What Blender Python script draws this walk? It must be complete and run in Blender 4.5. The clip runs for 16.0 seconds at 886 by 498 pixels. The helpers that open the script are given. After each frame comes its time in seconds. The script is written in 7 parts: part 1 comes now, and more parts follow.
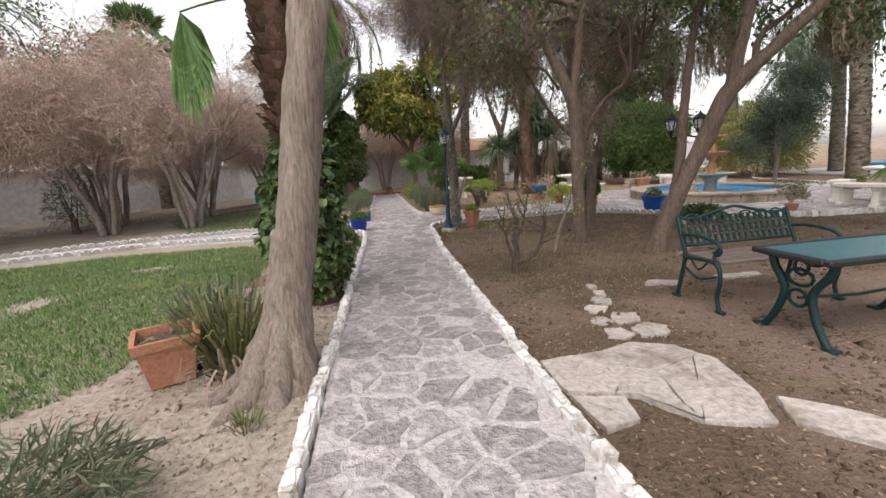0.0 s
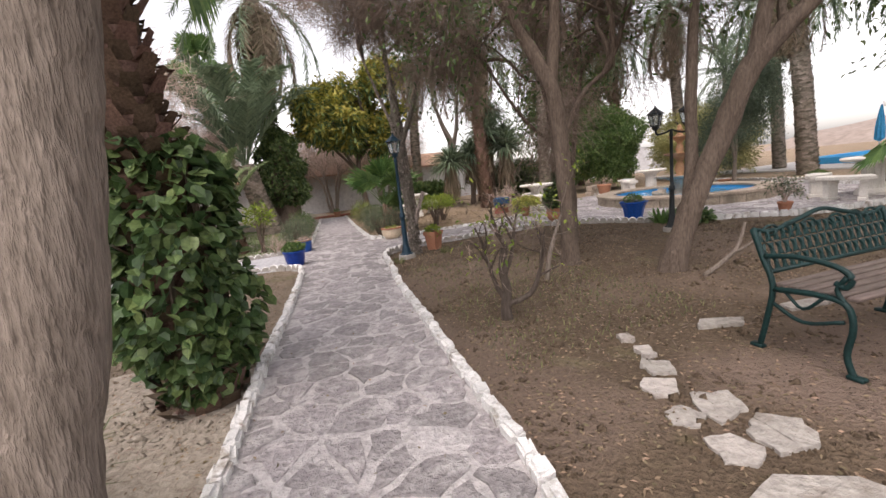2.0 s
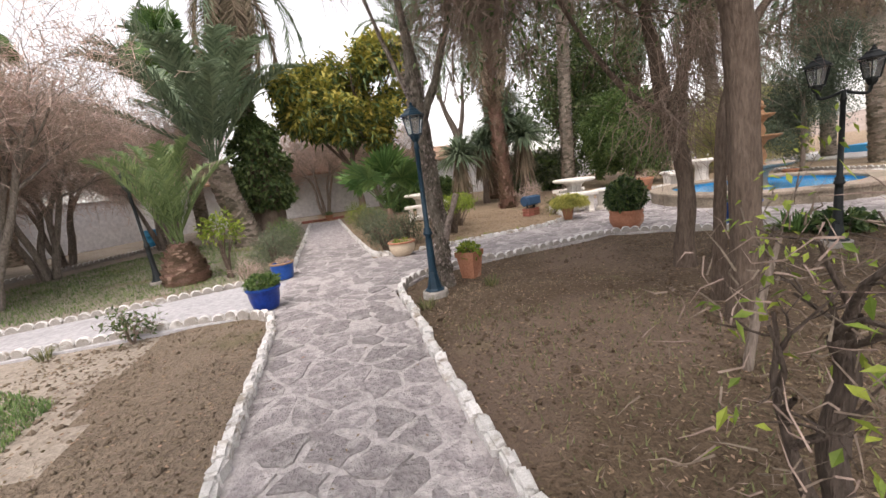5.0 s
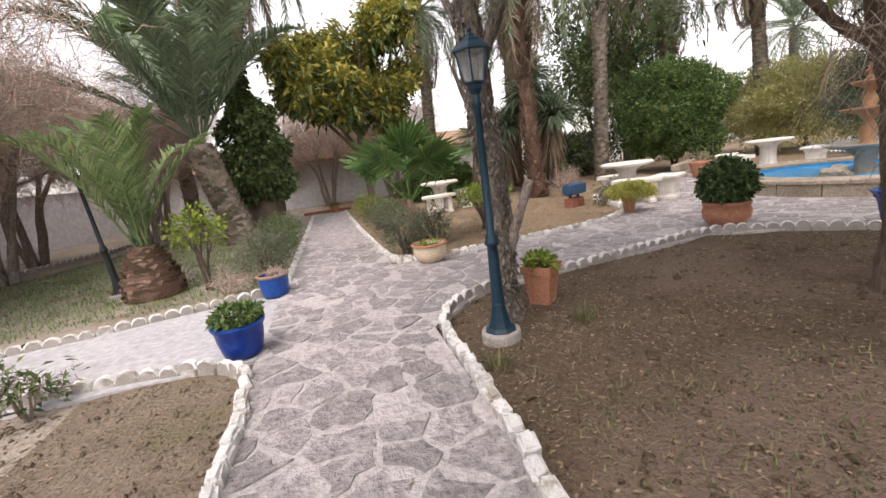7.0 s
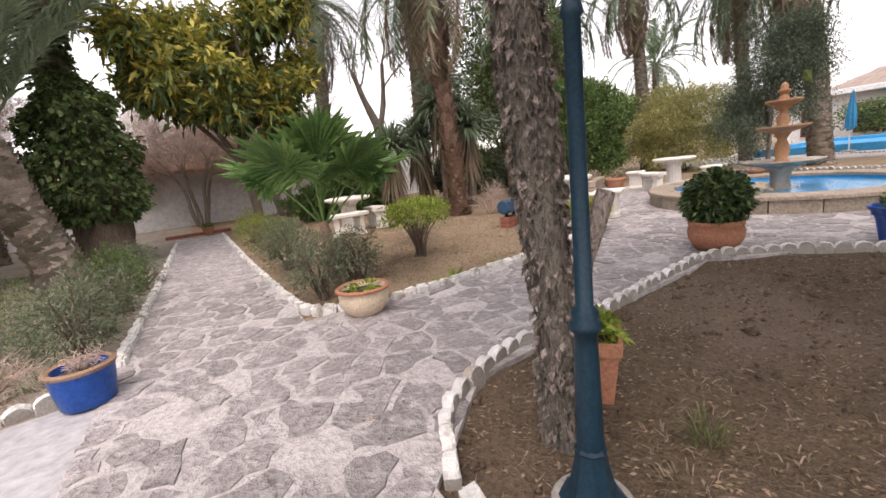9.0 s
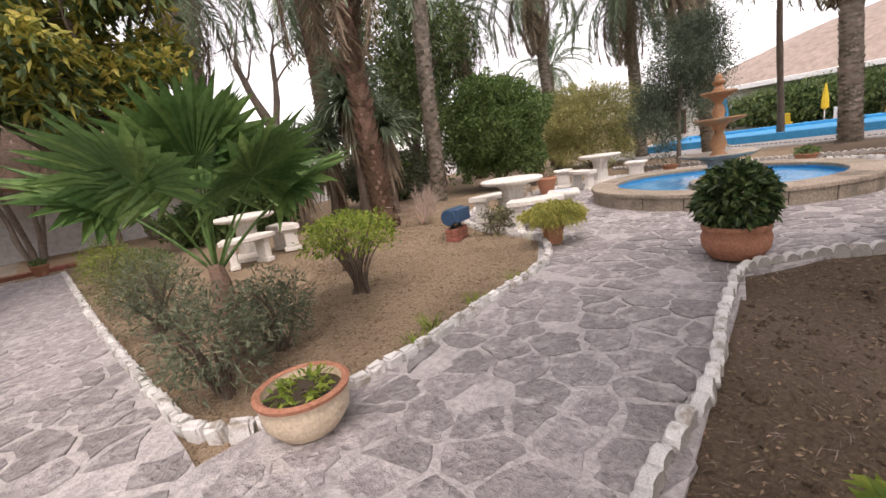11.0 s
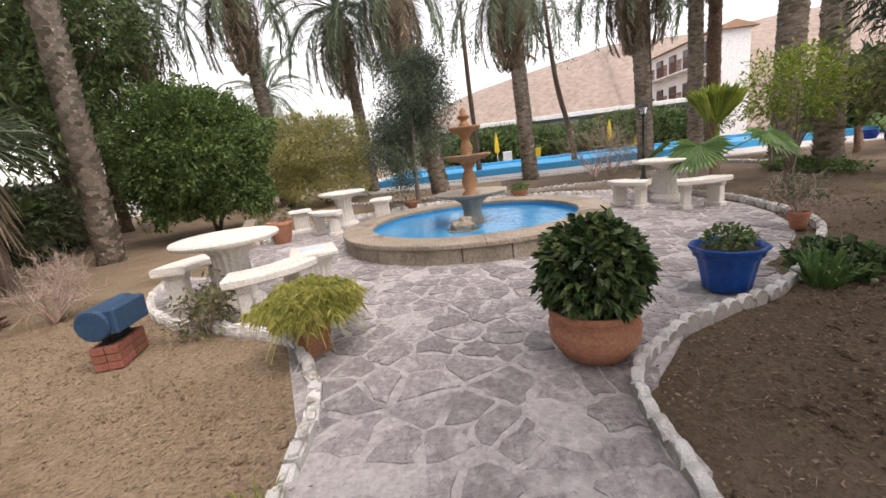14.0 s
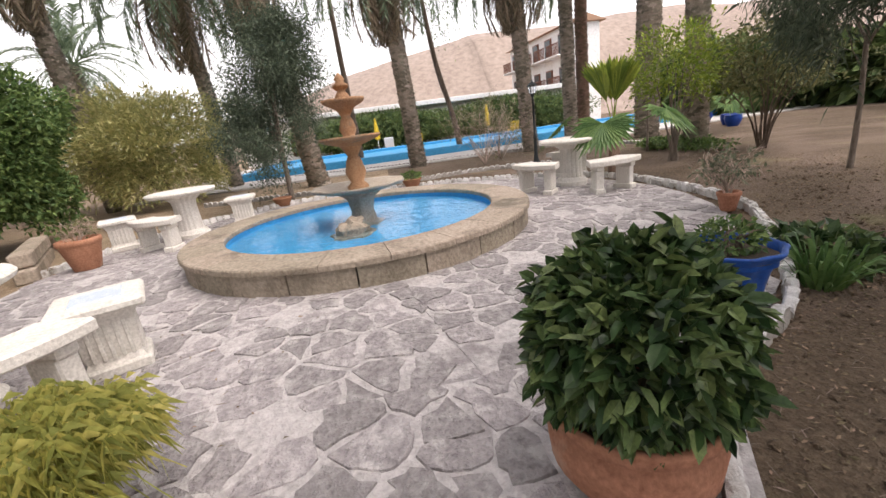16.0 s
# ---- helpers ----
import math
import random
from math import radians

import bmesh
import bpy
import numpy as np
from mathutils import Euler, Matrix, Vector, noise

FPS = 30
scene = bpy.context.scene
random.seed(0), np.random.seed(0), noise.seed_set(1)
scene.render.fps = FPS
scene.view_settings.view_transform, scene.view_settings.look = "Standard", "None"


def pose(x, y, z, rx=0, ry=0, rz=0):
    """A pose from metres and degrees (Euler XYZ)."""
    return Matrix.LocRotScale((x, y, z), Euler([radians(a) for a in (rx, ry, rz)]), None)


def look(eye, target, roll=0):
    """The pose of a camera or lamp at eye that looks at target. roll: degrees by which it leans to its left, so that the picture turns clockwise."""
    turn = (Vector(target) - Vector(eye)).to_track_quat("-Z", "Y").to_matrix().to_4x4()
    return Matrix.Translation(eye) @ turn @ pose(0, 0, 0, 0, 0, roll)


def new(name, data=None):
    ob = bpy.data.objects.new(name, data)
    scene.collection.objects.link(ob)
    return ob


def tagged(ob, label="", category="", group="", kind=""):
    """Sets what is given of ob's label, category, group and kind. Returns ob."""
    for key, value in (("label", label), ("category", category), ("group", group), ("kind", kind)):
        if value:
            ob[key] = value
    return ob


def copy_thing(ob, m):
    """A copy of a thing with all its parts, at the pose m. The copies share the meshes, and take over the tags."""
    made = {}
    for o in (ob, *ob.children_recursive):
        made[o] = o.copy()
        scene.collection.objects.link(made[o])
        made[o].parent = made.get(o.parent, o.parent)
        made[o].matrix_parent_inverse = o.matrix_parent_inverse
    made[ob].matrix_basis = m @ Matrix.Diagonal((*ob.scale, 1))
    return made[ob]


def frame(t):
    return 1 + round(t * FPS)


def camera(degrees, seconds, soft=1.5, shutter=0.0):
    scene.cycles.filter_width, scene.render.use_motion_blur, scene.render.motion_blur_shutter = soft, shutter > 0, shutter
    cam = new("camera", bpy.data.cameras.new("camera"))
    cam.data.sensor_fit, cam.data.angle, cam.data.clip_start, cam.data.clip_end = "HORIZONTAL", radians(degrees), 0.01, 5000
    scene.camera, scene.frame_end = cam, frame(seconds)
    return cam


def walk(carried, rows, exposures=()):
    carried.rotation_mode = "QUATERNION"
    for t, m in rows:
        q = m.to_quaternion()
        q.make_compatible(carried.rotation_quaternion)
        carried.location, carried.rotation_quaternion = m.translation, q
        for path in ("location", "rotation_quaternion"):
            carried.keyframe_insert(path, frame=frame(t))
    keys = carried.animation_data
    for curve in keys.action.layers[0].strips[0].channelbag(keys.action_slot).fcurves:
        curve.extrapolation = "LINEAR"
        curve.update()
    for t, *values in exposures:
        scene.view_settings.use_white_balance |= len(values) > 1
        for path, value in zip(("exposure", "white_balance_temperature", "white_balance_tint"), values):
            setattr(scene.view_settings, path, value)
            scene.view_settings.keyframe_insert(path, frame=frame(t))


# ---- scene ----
cam = camera(94.1, 16.0)
K = 0.82  # plan units to metres
PATH = [
    (0, (-0.034, 0.245, 1.618), (0.277, 2.179, 1.218), -3.2),
    (0.5, (0.031, 0.698, 1.58), (0.39, 2.633, 1.225), -5.1),
    (1, (0.153, 1.144, 1.569), (0.549, 3.076, 1.239), -6.0),
    (1.5, (0.194, 1.631, 1.534), (0.689, 3.54, 1.197), -5.3),
    (2, (0.261, 2.088, 1.518), (0.787, 3.988, 1.182), -6.1),
    (2.5, (0.37, 2.575, 1.541), (0.806, 4.502, 1.228), -6.8),
    (3, (0.367, 3.04, 1.502), (0.798, 4.97, 1.203), -6.1),
    (3.2, (0.407, 3.244, 1.486), (0.819, 5.179, 1.195), -6.8),
    (5.3, (0.449, 5.504, 1.591), (1.005, 7.388, 1.215), -7.1),
    (5.5, (0.459, 5.712, 1.593), (0.951, 7.61, 1.2), -7.3),
    (6, (0.435, 6.207, 1.55), (0.919, 8.105, 1.147), -5.7),
    (6.5, (0.456, 6.783, 1.505), (0.989, 8.667, 1.096), -6.9),
    (7, (0.491, 7.289, 1.54), (1.009, 9.178, 1.132), -7.5),
    (7.5, (0.455, 7.883, 1.523), (1.074, 9.743, 1.122), -8.4),
    (8, (0.49, 8.433, 1.469), (1.18, 10.266, 1.063), -8.1),
    (8.5, (0.548, 8.933, 1.506), (1.363, 10.713, 1.101), -7.5),
    (9, (0.586, 9.434, 1.492), (1.584, 11.122, 1.1), -6.4),
    (9.2, (0.605, 9.633, 1.517), (1.678, 11.275, 1.127), -6.8),
    (11.3, (1.235, 11.488, 1.563), (2.7, 12.774, 1.114), -8.8),
    (11.5, (1.34, 11.601, 1.584), (2.903, 12.763, 1.13), -9.2),
    (12, (1.682, 11.912, 1.581), (3.499, 12.652, 1.191), -7.5),
    (12.5, (2.07, 12.14, 1.587), (3.938, 12.715, 1.161), -7.7),
    (13, (2.654, 12.374, 1.636), (4.53, 12.919, 1.207), -5.0),
    (13.5, (3.12, 12.614, 1.603), (5.029, 13.022, 1.169), -5.2),
    (14, (3.477, 12.802, 1.614), (5.401, 13.12, 1.167), -6.8),
    (14.5, (3.95, 12.905, 1.567), (5.882, 13.132, 1.105), -8.2),
    (15, (4.338, 12.962, 1.533), (6.266, 13.031, 1.003), -8.7),
    (15.5, (4.761, 13.057, 1.528), (6.684, 13.002, 0.98), -7.4),
    (16, (5.199, 13.04, 1.508), (7.105, 12.825, 0.941), -7.5),
]
walk(cam, [(t, look(Vector(eye) * K, Vector(aim) * K, roll)) for t, eye, aim, roll in PATH],
     exposures=[(0, 0.7, 6850, 15), (3, 0.82, 6950, 19), (5.5, 0.97, 7000, 17), (9, 1.0, 7050, 20), (11.5, 0.9, 7150, 21), (14.5, 0.9, 7050, 17), (16, 1.02, 7050, 17)])

# ---- world and sun: a bright overcast winter day ----
world = bpy.data.worlds.new("sky")
scene.world = world
world.use_nodes = True
wn, wl = world.node_tree.nodes, world.node_tree.links
sky = wn.new("ShaderNodeTexSky")
sky.sky_type, sky.sun_disc = "NISHITA", False
sky.sun_elevation, sky.sun_rotation = radians(62), radians(215)
sky.air_density, sky.dust_density, sky.ozone_density = 1.0, 2.0, 1.0
pale = wn.new("ShaderNodeHueSaturation")
pale.inputs["Saturation"].default_value, pale.inputs["Value"].default_value = 0.25, 1.35
wl.new(sky.outputs[0], pale.inputs["Color"])
wl.new(pale.outputs[0], wn["Background"].inputs["Color"])
wn["Background"].inputs["Strength"].default_value = 0.15
sun = new("sun", bpy.data.lights.new("sun", "SUN"))
sun.data.energy, sun.data.angle, sun.data.color = 0.8, radians(45), (1.0, 0.96, 0.9)
sun.matrix_world = look((-9, -13, 30), (0, 0, 0))


# ---- materials ----
def material(name, dark, light, scale=6.0, rough=0.85, bump=0.3, spot=None, spots=0.55, metal=0.0, vary=0.0, island=0.0, glow=0.0, world_space=False, stretch=(1, 1, 1), spot_scale=1.7, fine=9.0, relief=0.02):
    """Two colours mixed by noise at two scales, an optional third in patches, and a bump."""
    m = bpy.data.materials.new(name)
    m.use_nodes = True
    n, l = m.node_tree.nodes, m.node_tree.links
    b = n["Principled BSDF"]
    if world_space:
        at_point = n.new("ShaderNodeNewGeometry").outputs["Position"]
    else:
        at_point = n.new("ShaderNodeTexCoord").outputs["Object"]
    mp = n.new("ShaderNodeMapping")
    mp.inputs["Scale"].default_value = stretch
    l.new(at_point, mp.inputs["Vector"])

    def noisy(sc, detail=6.0):
        t = n.new("ShaderNodeTexNoise")
        t.inputs["Scale"].default_value, t.inputs["Detail"].default_value, t.inputs["Roughness"].default_value = sc, detail, 0.62
        l.new(mp.outputs[0], t.inputs["Vector"])
        return t.outputs["Fac"]

    def ramp(fac, a, c):
        r = n.new("ShaderNodeMapRange")
        r.inputs["From Min"].default_value, r.inputs["From Max"].default_value = a, c
        l.new(fac, r.inputs["Value"])
        return r.outputs[0]

    def mix(fac, a, c, kind="MIX"):
        x = n.new("ShaderNodeMix")
        x.data_type, x.blend_type = "RGBA", kind
        for sock, v in ((x.inputs["Factor"], fac), (x.inputs["A"], a), (x.inputs["B"], c)):
            if isinstance(v, (int, float)):
                sock.default_value = v
            elif isinstance(v, tuple):
                sock.default_value = (*v, 1)
            else:
                l.new(v, sock)
        return x.outputs["Result"]

    big, small = noisy(scale), noisy(scale * fine, 3.0)
    col = mix(ramp(big, 0.3, 0.7), dark, light)
    col = mix(0.55, col, mix(ramp(small, 0.25, 0.75), tuple(c * 0.62 for c in dark), tuple(min(c * 1.22, 0.95) for c in light)))
    if spot:
        col = mix(ramp(noisy(scale * spot_scale * 0.31), spots, spots + 0.12), col, spot)
    for kind, amount in (("obj", vary), ("isl", island)):
        if amount:
            out = n.new("ShaderNodeObjectInfo").outputs["Random"] if kind == "obj" else n.new("ShaderNodeNewGeometry").outputs["Random Per Island"]
            hs = n.new("ShaderNodeHueSaturation")
            r = n.new("ShaderNodeMapRange")
            r.inputs["To Min"].default_value, r.inputs["To Max"].default_value = 1 - amount, 1 + amount
            l.new(out, r.inputs["Value"])
            l.new(r.outputs[0], hs.inputs["Value"])
            r2 = n.new("ShaderNodeMapRange")
            r2.inputs["To Min"].default_value, r2.inputs["To Max"].default_value = 0.5 + amount * 0.06, 0.5 - amount * 0.06
            l.new(out, r2.inputs["Value"])
            l.new(r2.outputs[0], hs.inputs["Hue"])
            l.new(col, hs.inputs["Color"])
            col = hs.outputs[0]
    l.new(col, b.inputs["Base Color"])
    b.inputs["Roughness"].default_value, b.inputs["Metallic"].default_value = rough, metal
    b.inputs["Specular IOR Level"].default_value = 0.3
    if bump:
        bp = n.new("ShaderNodeBump")
        bp.inputs["Strength"].default_value, bp.inputs["Distance"].default_value = bump, relief
        l.new(mix(0.5, big, small), bp.inputs["Height"])
        l.new(bp.outputs[0], b.inputs["Normal"])
    if glow:  # light through thin leaves
        tr = n.new("ShaderNodeBsdfTranslucent")
        l.new(col, tr.inputs["Color"])
        ms = n.new("ShaderNodeMixShader")
        ms.inputs[0].default_value = glow
        l.new(b.outputs[0], ms.inputs[1])
        l.new(tr.outputs[0], ms.inputs[2])
        l.new(ms.outputs[0], n["Material Output"].inputs["Surface"])
    return m


def plain_glass(name, tint, rough=0.05):
    m = bpy.data.materials.new(name)
    m.use_nodes = True
    b = m.node_tree.nodes["Principled BSDF"]
    b.inputs["Base Color"].default_value = (*tint, 1)
    b.inputs["Roughness"].default_value = rough
    b.inputs["Transmission Weight"].default_value = 0.85
    return m


SOIL_GREY = material("soil_grey", (0.23, 0.19, 0.15), (0.40, 0.35, 0.29), 1.6, 0.95, 0.9, spot=(0.20, 0.15, 0.10), spots=0.56, world_space=True, fine=14, relief=0.06)
SOIL_BROWN = material("soil_brown", (0.074, 0.051, 0.033), (0.178, 0.129, 0.086), 1.5, 0.95, 1.0, spot=(0.19, 0.165, 0.085), spots=0.6, world_space=True, fine=24, relief=0.09)
SOIL_BED = material("soil_dry_bed", (0.13, 0.098, 0.07), (0.265, 0.21, 0.155), 1.5, 0.95, 1.0, spot=(0.17, 0.15, 0.08), spots=0.6, world_space=True, fine=22, relief=0.08)
SOIL_TAN = material("soil_tan", (0.20, 0.137, 0.085), (0.39, 0.295, 0.20), 1.5, 0.95, 1.0, spot=(0.175, 0.13, 0.075), spots=0.57, world_space=True, fine=22, relief=0.09)
def trodden(m, tint):
    """Mix a paler trodden earth into a soil by the ground's own weight layer."""
    n, l = m.node_tree.nodes, m.node_tree.links
    b = n["Principled BSDF"]
    old = b.inputs["Base Color"].links[0].from_socket
    at = n.new("ShaderNodeAttribute")
    at.attribute_name = "trodden"
    x = n.new("ShaderNodeMix")
    x.data_type = "RGBA"
    g = n.new("ShaderNodeMix")
    g.data_type, g.blend_type = "RGBA", "OVERLAY"
    g.inputs["Factor"].default_value, g.inputs["A"].default_value = 0.35, (*tint, 1)
    l.new(old, g.inputs["B"])
    l.new(at.outputs["Fac"], x.inputs["Factor"])
    l.new(old, x.inputs["A"])
    l.new(g.outputs["Result"], x.inputs["B"])
    l.new(x.outputs["Result"], b.inputs["Base Color"])


trodden(SOIL_BROWN, (0.30, 0.225, 0.18))
MORTAR = material("mortar", (0.39, 0.362, 0.356), (0.57, 0.537, 0.525), 4.6, 0.92, 1.0, spot=(0.27, 0.245, 0.243), spots=0.55, world_space=True, fine=5, relief=0.06)
FLAG = material("flagstone", (0.225, 0.203, 0.205), (0.41, 0.378, 0.373), 5.5, 0.85, 1.0, spot=(0.48, 0.45, 0.44), spots=0.515, relief=0.09, world_space=True, vary=0.17, fine=4.5, spot_scale=4.0)
SLAB = material("pale_slab", (0.30, 0.27, 0.24), (0.50, 0.46, 0.415), 3.5, 0.9, 1.0, spot=(0.20, 0.165, 0.13), spots=0.56, world_space=True, vary=0.14, fine=7, relief=0.05)
WHITE_PAINT = material("worn_white_paint", (0.62, 0.60, 0.57), (0.82, 0.80, 0.77), 14, 0.8, 0.6, spot=(0.36, 0.32, 0.27), spots=0.525, world_space=True, vary=0.14)
CONCRETE = material("bare_concrete", (0.27, 0.25, 0.22), (0.40, 0.37, 0.34), 9, 0.92, 0.6, spot=(0.60, 0.58, 0.55), spots=0.56, world_space=True)
CONCRETE_PATH = material("path_concrete", (0.35, 0.345, 0.36), (0.50, 0.49, 0.50), 1.6, 0.9, 0.4, spot=(0.29, 0.28, 0.28), spots=0.58, world_space=True)
WALL_WHITE = material("whitewash", (0.68, 0.69, 0.72), (0.80, 0.80, 0.81), 0.7, 0.92, 0.3, spot=(0.50, 0.49, 0.48), world_space=True)
BARK_GREY = material("bark_grey", (0.11, 0.085, 0.066), (0.32, 0.265, 0.22), 11, 0.95, 1.0, stretch=(1, 1, 0.16), fine=5, relief=0.05)
BARK_BROWN = material("bark_brown", (0.07, 0.05, 0.038), (0.21, 0.16, 0.125), 12, 0.95, 1.0, stretch=(1, 1, 0.2), fine=5, relief=0.05)
BARK_DARK = material("bark_dark", (0.045, 0.034, 0.027), (0.14, 0.11, 0.09), 12, 0.95, 1.0, stretch=(1, 1, 0.2), fine=5, relief=0.05)
BARK_GNARL = material("bark_gnarled", (0.085, 0.066, 0.054), (0.43, 0.37, 0.315), 20, 0.95, 1.0, stretch=(1, 1, 0.4), fine=3, relief=0.14, island=0.5)
PALM_RED = material("palm_boots_reddish", (0.12, 0.07, 0.048), (0.34, 0.235, 0.175), 5, 0.95, 0.8, island=0.3)
PALM_DARK = material("palm_boots_dark", (0.07, 0.042, 0.03), (0.23, 0.15, 0.11), 7, 0.95, 0.9, island=0.4)
PALM_GREY = material("palm_boots_grey", (0.17, 0.14, 0.112), (0.45, 0.395, 0.325), 6, 0.95, 0.9, island=0.45)
TWIG = material("twig_brown", (0.16, 0.12, 0.095), (0.33, 0.26, 0.21), 5, 0.95, 0, island=0.3)
TWIG_PALE = material("twig_pale", (0.44, 0.34, 0.285), (0.72, 0.59, 0.50), 2, 0.95, 0, island=0.4, glow=0.3)
BARK_PALE = material("bark_pale", (0.14, 0.115, 0.095), (0.44, 0.385, 0.335), 13, 0.95, 1.0, stretch=(1, 1, 0.35), fine=4, relief=0.06)
LEAF_DARK = material("leaf_dark", (0.055, 0.092, 0.036), (0.15, 0.215, 0.075), 3, 0.5, 0, island=0.5, glow=0.2)
LEAF_GLOSS = material("leaf_glossy", (0.028, 0.056, 0.024), (0.105, 0.17, 0.06), 7, 0.3, 0, island=0.75, glow=0.15)
LEAF_IVY = material("leaf_ivy", (0.033, 0.067, 0.028), (0.13, 0.20, 0.07), 5, 0.4, 0, island=0.55, glow=0.15)
LEAF_MID = material("leaf_green", (0.06, 0.117, 0.036), (0.16, 0.245, 0.078), 3, 0.55, 0, island=0.45, glow=0.25)
LEAF_YELLOW = material("leaf_yellow_green", (0.17, 0.185, 0.035), (0.47, 0.42, 0.09), 3, 0.55, 0, island=0.4, glow=0.3)
LEAF_BAMBOO = material("leaf_bamboo", (0.29, 0.295, 0.11), (0.53, 0.51, 0.23), 3, 0.6, 0, island=0.35, glow=0.4)
LEAF_OLIVE = material("leaf_olive", (0.10, 0.115, 0.05), (0.22, 0.225, 0.10), 3, 0.6, 0, island=0.4, glow=0.25)
LEAF_OLIVE_DARK = material("leaf_olive_dark", (0.045, 0.07, 0.045), (0.12, 0.155, 0.10), 3, 0.55, 0, island=0.45, glow=0.15)
LEAF_SAGE = material("leaf_sage", (0.10, 0.13, 0.085), (0.21, 0.235, 0.15), 3, 0.7, 0, island=0.35, glow=0.2)
LEAF_FERN = material("leaf_fern", (0.36, 0.38, 0.08), (0.62, 0.60, 0.20), 3, 0.6, 0, island=0.35, glow=0.3)
LEAF_LIME = material("leaf_lime", (0.16, 0.24, 0.03), (0.30, 0.38, 0.07), 3, 0.55, 0, island=0.35, glow=0.3)
FROND = material("frond_green", (0.12, 0.175, 0.105), (0.26, 0.335, 0.215), 3, 0.5, 0, island=0.35, glow=0.3)
FROND_FAN = material("fan_frond_green", (0.06, 0.13, 0.035), (0.16, 0.27, 0.085), 3, 0.5, 0, island=0.3, glow=0.25)
LEAF_FROND = material("young_frond_green", (0.13, 0.20, 0.085), (0.29, 0.38, 0.17), 3, 0.45, 0, island=0.35, glow=0.35)
FROND_DEAD = material("frond_dead", (0.17, 0.13, 0.09), (0.34, 0.27, 0.19), 3, 0.9, 0, island=0.4, glow=0.15)
GRASS = material("grass", (0.085, 0.155, 0.05), (0.19, 0.285, 0.10), 0.8, 0.6, 0, island=0.35, glow=0.25, world_space=True, spot=(0.30, 0.30, 0.11), spots=0.58)
STRAW = material("dry_leaf", (0.15, 0.105, 0.065), (0.33, 0.255, 0.165), 2, 0.9, 0, island=0.45)
TERRACOTTA = material("terracotta", (0.30, 0.125, 0.07), (0.47, 0.23, 0.145), 5, 0.85, 0.25, spot=(0.52, 0.36, 0.27), spots=0.58, vary=0.1)
CREAM_GLAZE = material("cream_clay", (0.55, 0.43, 0.30), (0.72, 0.60, 0.45), 6, 0.5, 0.15, spot=(0.33, 0.17, 0.08), spots=0.62)
CLAY_RIM = material("bare_clay_rim", (0.20, 0.125, 0.08), (0.33, 0.22, 0.15), 8, 0.85, 0.3)
BLUE_GLAZE = material("cobalt_glaze", (0.006, 0.035, 0.19), (0.012, 0.075, 0.36), 4, 0.32, 0.05, vary=0.15)
BLUE_PAINT = material("blue_paint", (0.022, 0.05, 0.095), (0.04, 0.09, 0.17), 8, 0.5, 0.2, spot=(0.14, 0.12, 0.11), spots=0.62)
POST_BLUE = material("dark_blue_green_paint", (0.005, 0.02, 0.034), (0.012, 0.041, 0.066), 10, 0.4, 0.15)
IRON_BLACK = material("black_iron", (0.012, 0.016, 0.018), (0.03, 0.036, 0.038), 10, 0.5, 0.15)
IRON_GREEN = material("green_cast_iron", (0.004, 0.017, 0.017), (0.009, 0.04, 0.038), 9, 0.5, 0.2, spot=(0.10, 0.08, 0.06), spots=0.64)
SLAT = material("weathered_slat", (0.085, 0.065, 0.055), (0.19, 0.15, 0.13), 5, 0.7, 0.3, stretch=(0.2, 1, 1), vary=0.15)
TEAL_TOP = material("teal_mesh_top", (0.02, 0.085, 0.10), (0.045, 0.15, 0.17), 12, 0.35, 0.3)
WHITE_STONE = material("cast_white_stone", (0.56, 0.52, 0.46), (0.77, 0.74, 0.69), 6, 0.85, 0.35, spot=(0.40, 0.36, 0.29), spots=0.6, vary=0.05)
TILE_BLUE = material("blue_white_tile", (0.38, 0.50, 0.66), (0.72, 0.77, 0.82), 14, 0.3, 0.05)
BASIN_STONE = material("basin_stone", (0.20, 0.16, 0.12), (0.41, 0.345, 0.275), 3.2, 0.88, 0.8, spot=(0.16, 0.135, 0.105), spots=0.55, relief=0.04, world_space=True, vary=0.14)
FOUNTAIN_STONE = material("fountain_stone", (0.26, 0.13, 0.065), (0.44, 0.26, 0.15), 5, 0.8, 0.5, spot=(0.20, 0.17, 0.13), spots=0.57)
BOWL_STONE = material("bowl_stone", (0.28, 0.23, 0.18), (0.50, 0.44, 0.37), 6, 0.8, 0.5, spot=(0.15, 0.13, 0.11), spots=0.57)
DECK = material("pale_deck", (0.42, 0.40, 0.375), (0.60, 0.575, 0.55), 1.5, 0.9, 0.4, spot=(0.36, 0.33, 0.30), spots=0.57, world_space=True)
POOL_BLUE = material("pool_blue_paint", (0.025, 0.25, 0.50), (0.05, 0.36, 0.64), 2, 0.5, 0.05, world_space=True)
BRICK = material("red_brick", (0.20, 0.07, 0.05), (0.33, 0.14, 0.10), 8, 0.9, 0.4, vary=0.2)
SOIL_POT = material("potting_soil", (0.05, 0.038, 0.028), (0.12, 0.09, 0.065), 12, 0.95, 0.8)
HILL = material("hill_earth", (0.25, 0.195, 0.165), (0.37, 0.30, 0.255), 0.12, 0.95, 0.2, world_space=True)
PLASTER = material("white_plaster", (0.74, 0.73, 0.71), (0.82, 0.81, 0.80), 0.8, 0.9, 0.15, world_space=True)
ROOF_TILE = material("roof_tile", (0.30, 0.17, 0.11), (0.45, 0.29, 0.2), 3, 0.9, 0.4, world_space=True)
WOOD_DARK = material("dark_red_wood", (0.11, 0.045, 0.03), (0.2, 0.09, 0.06), 4, 0.7, 0.2)
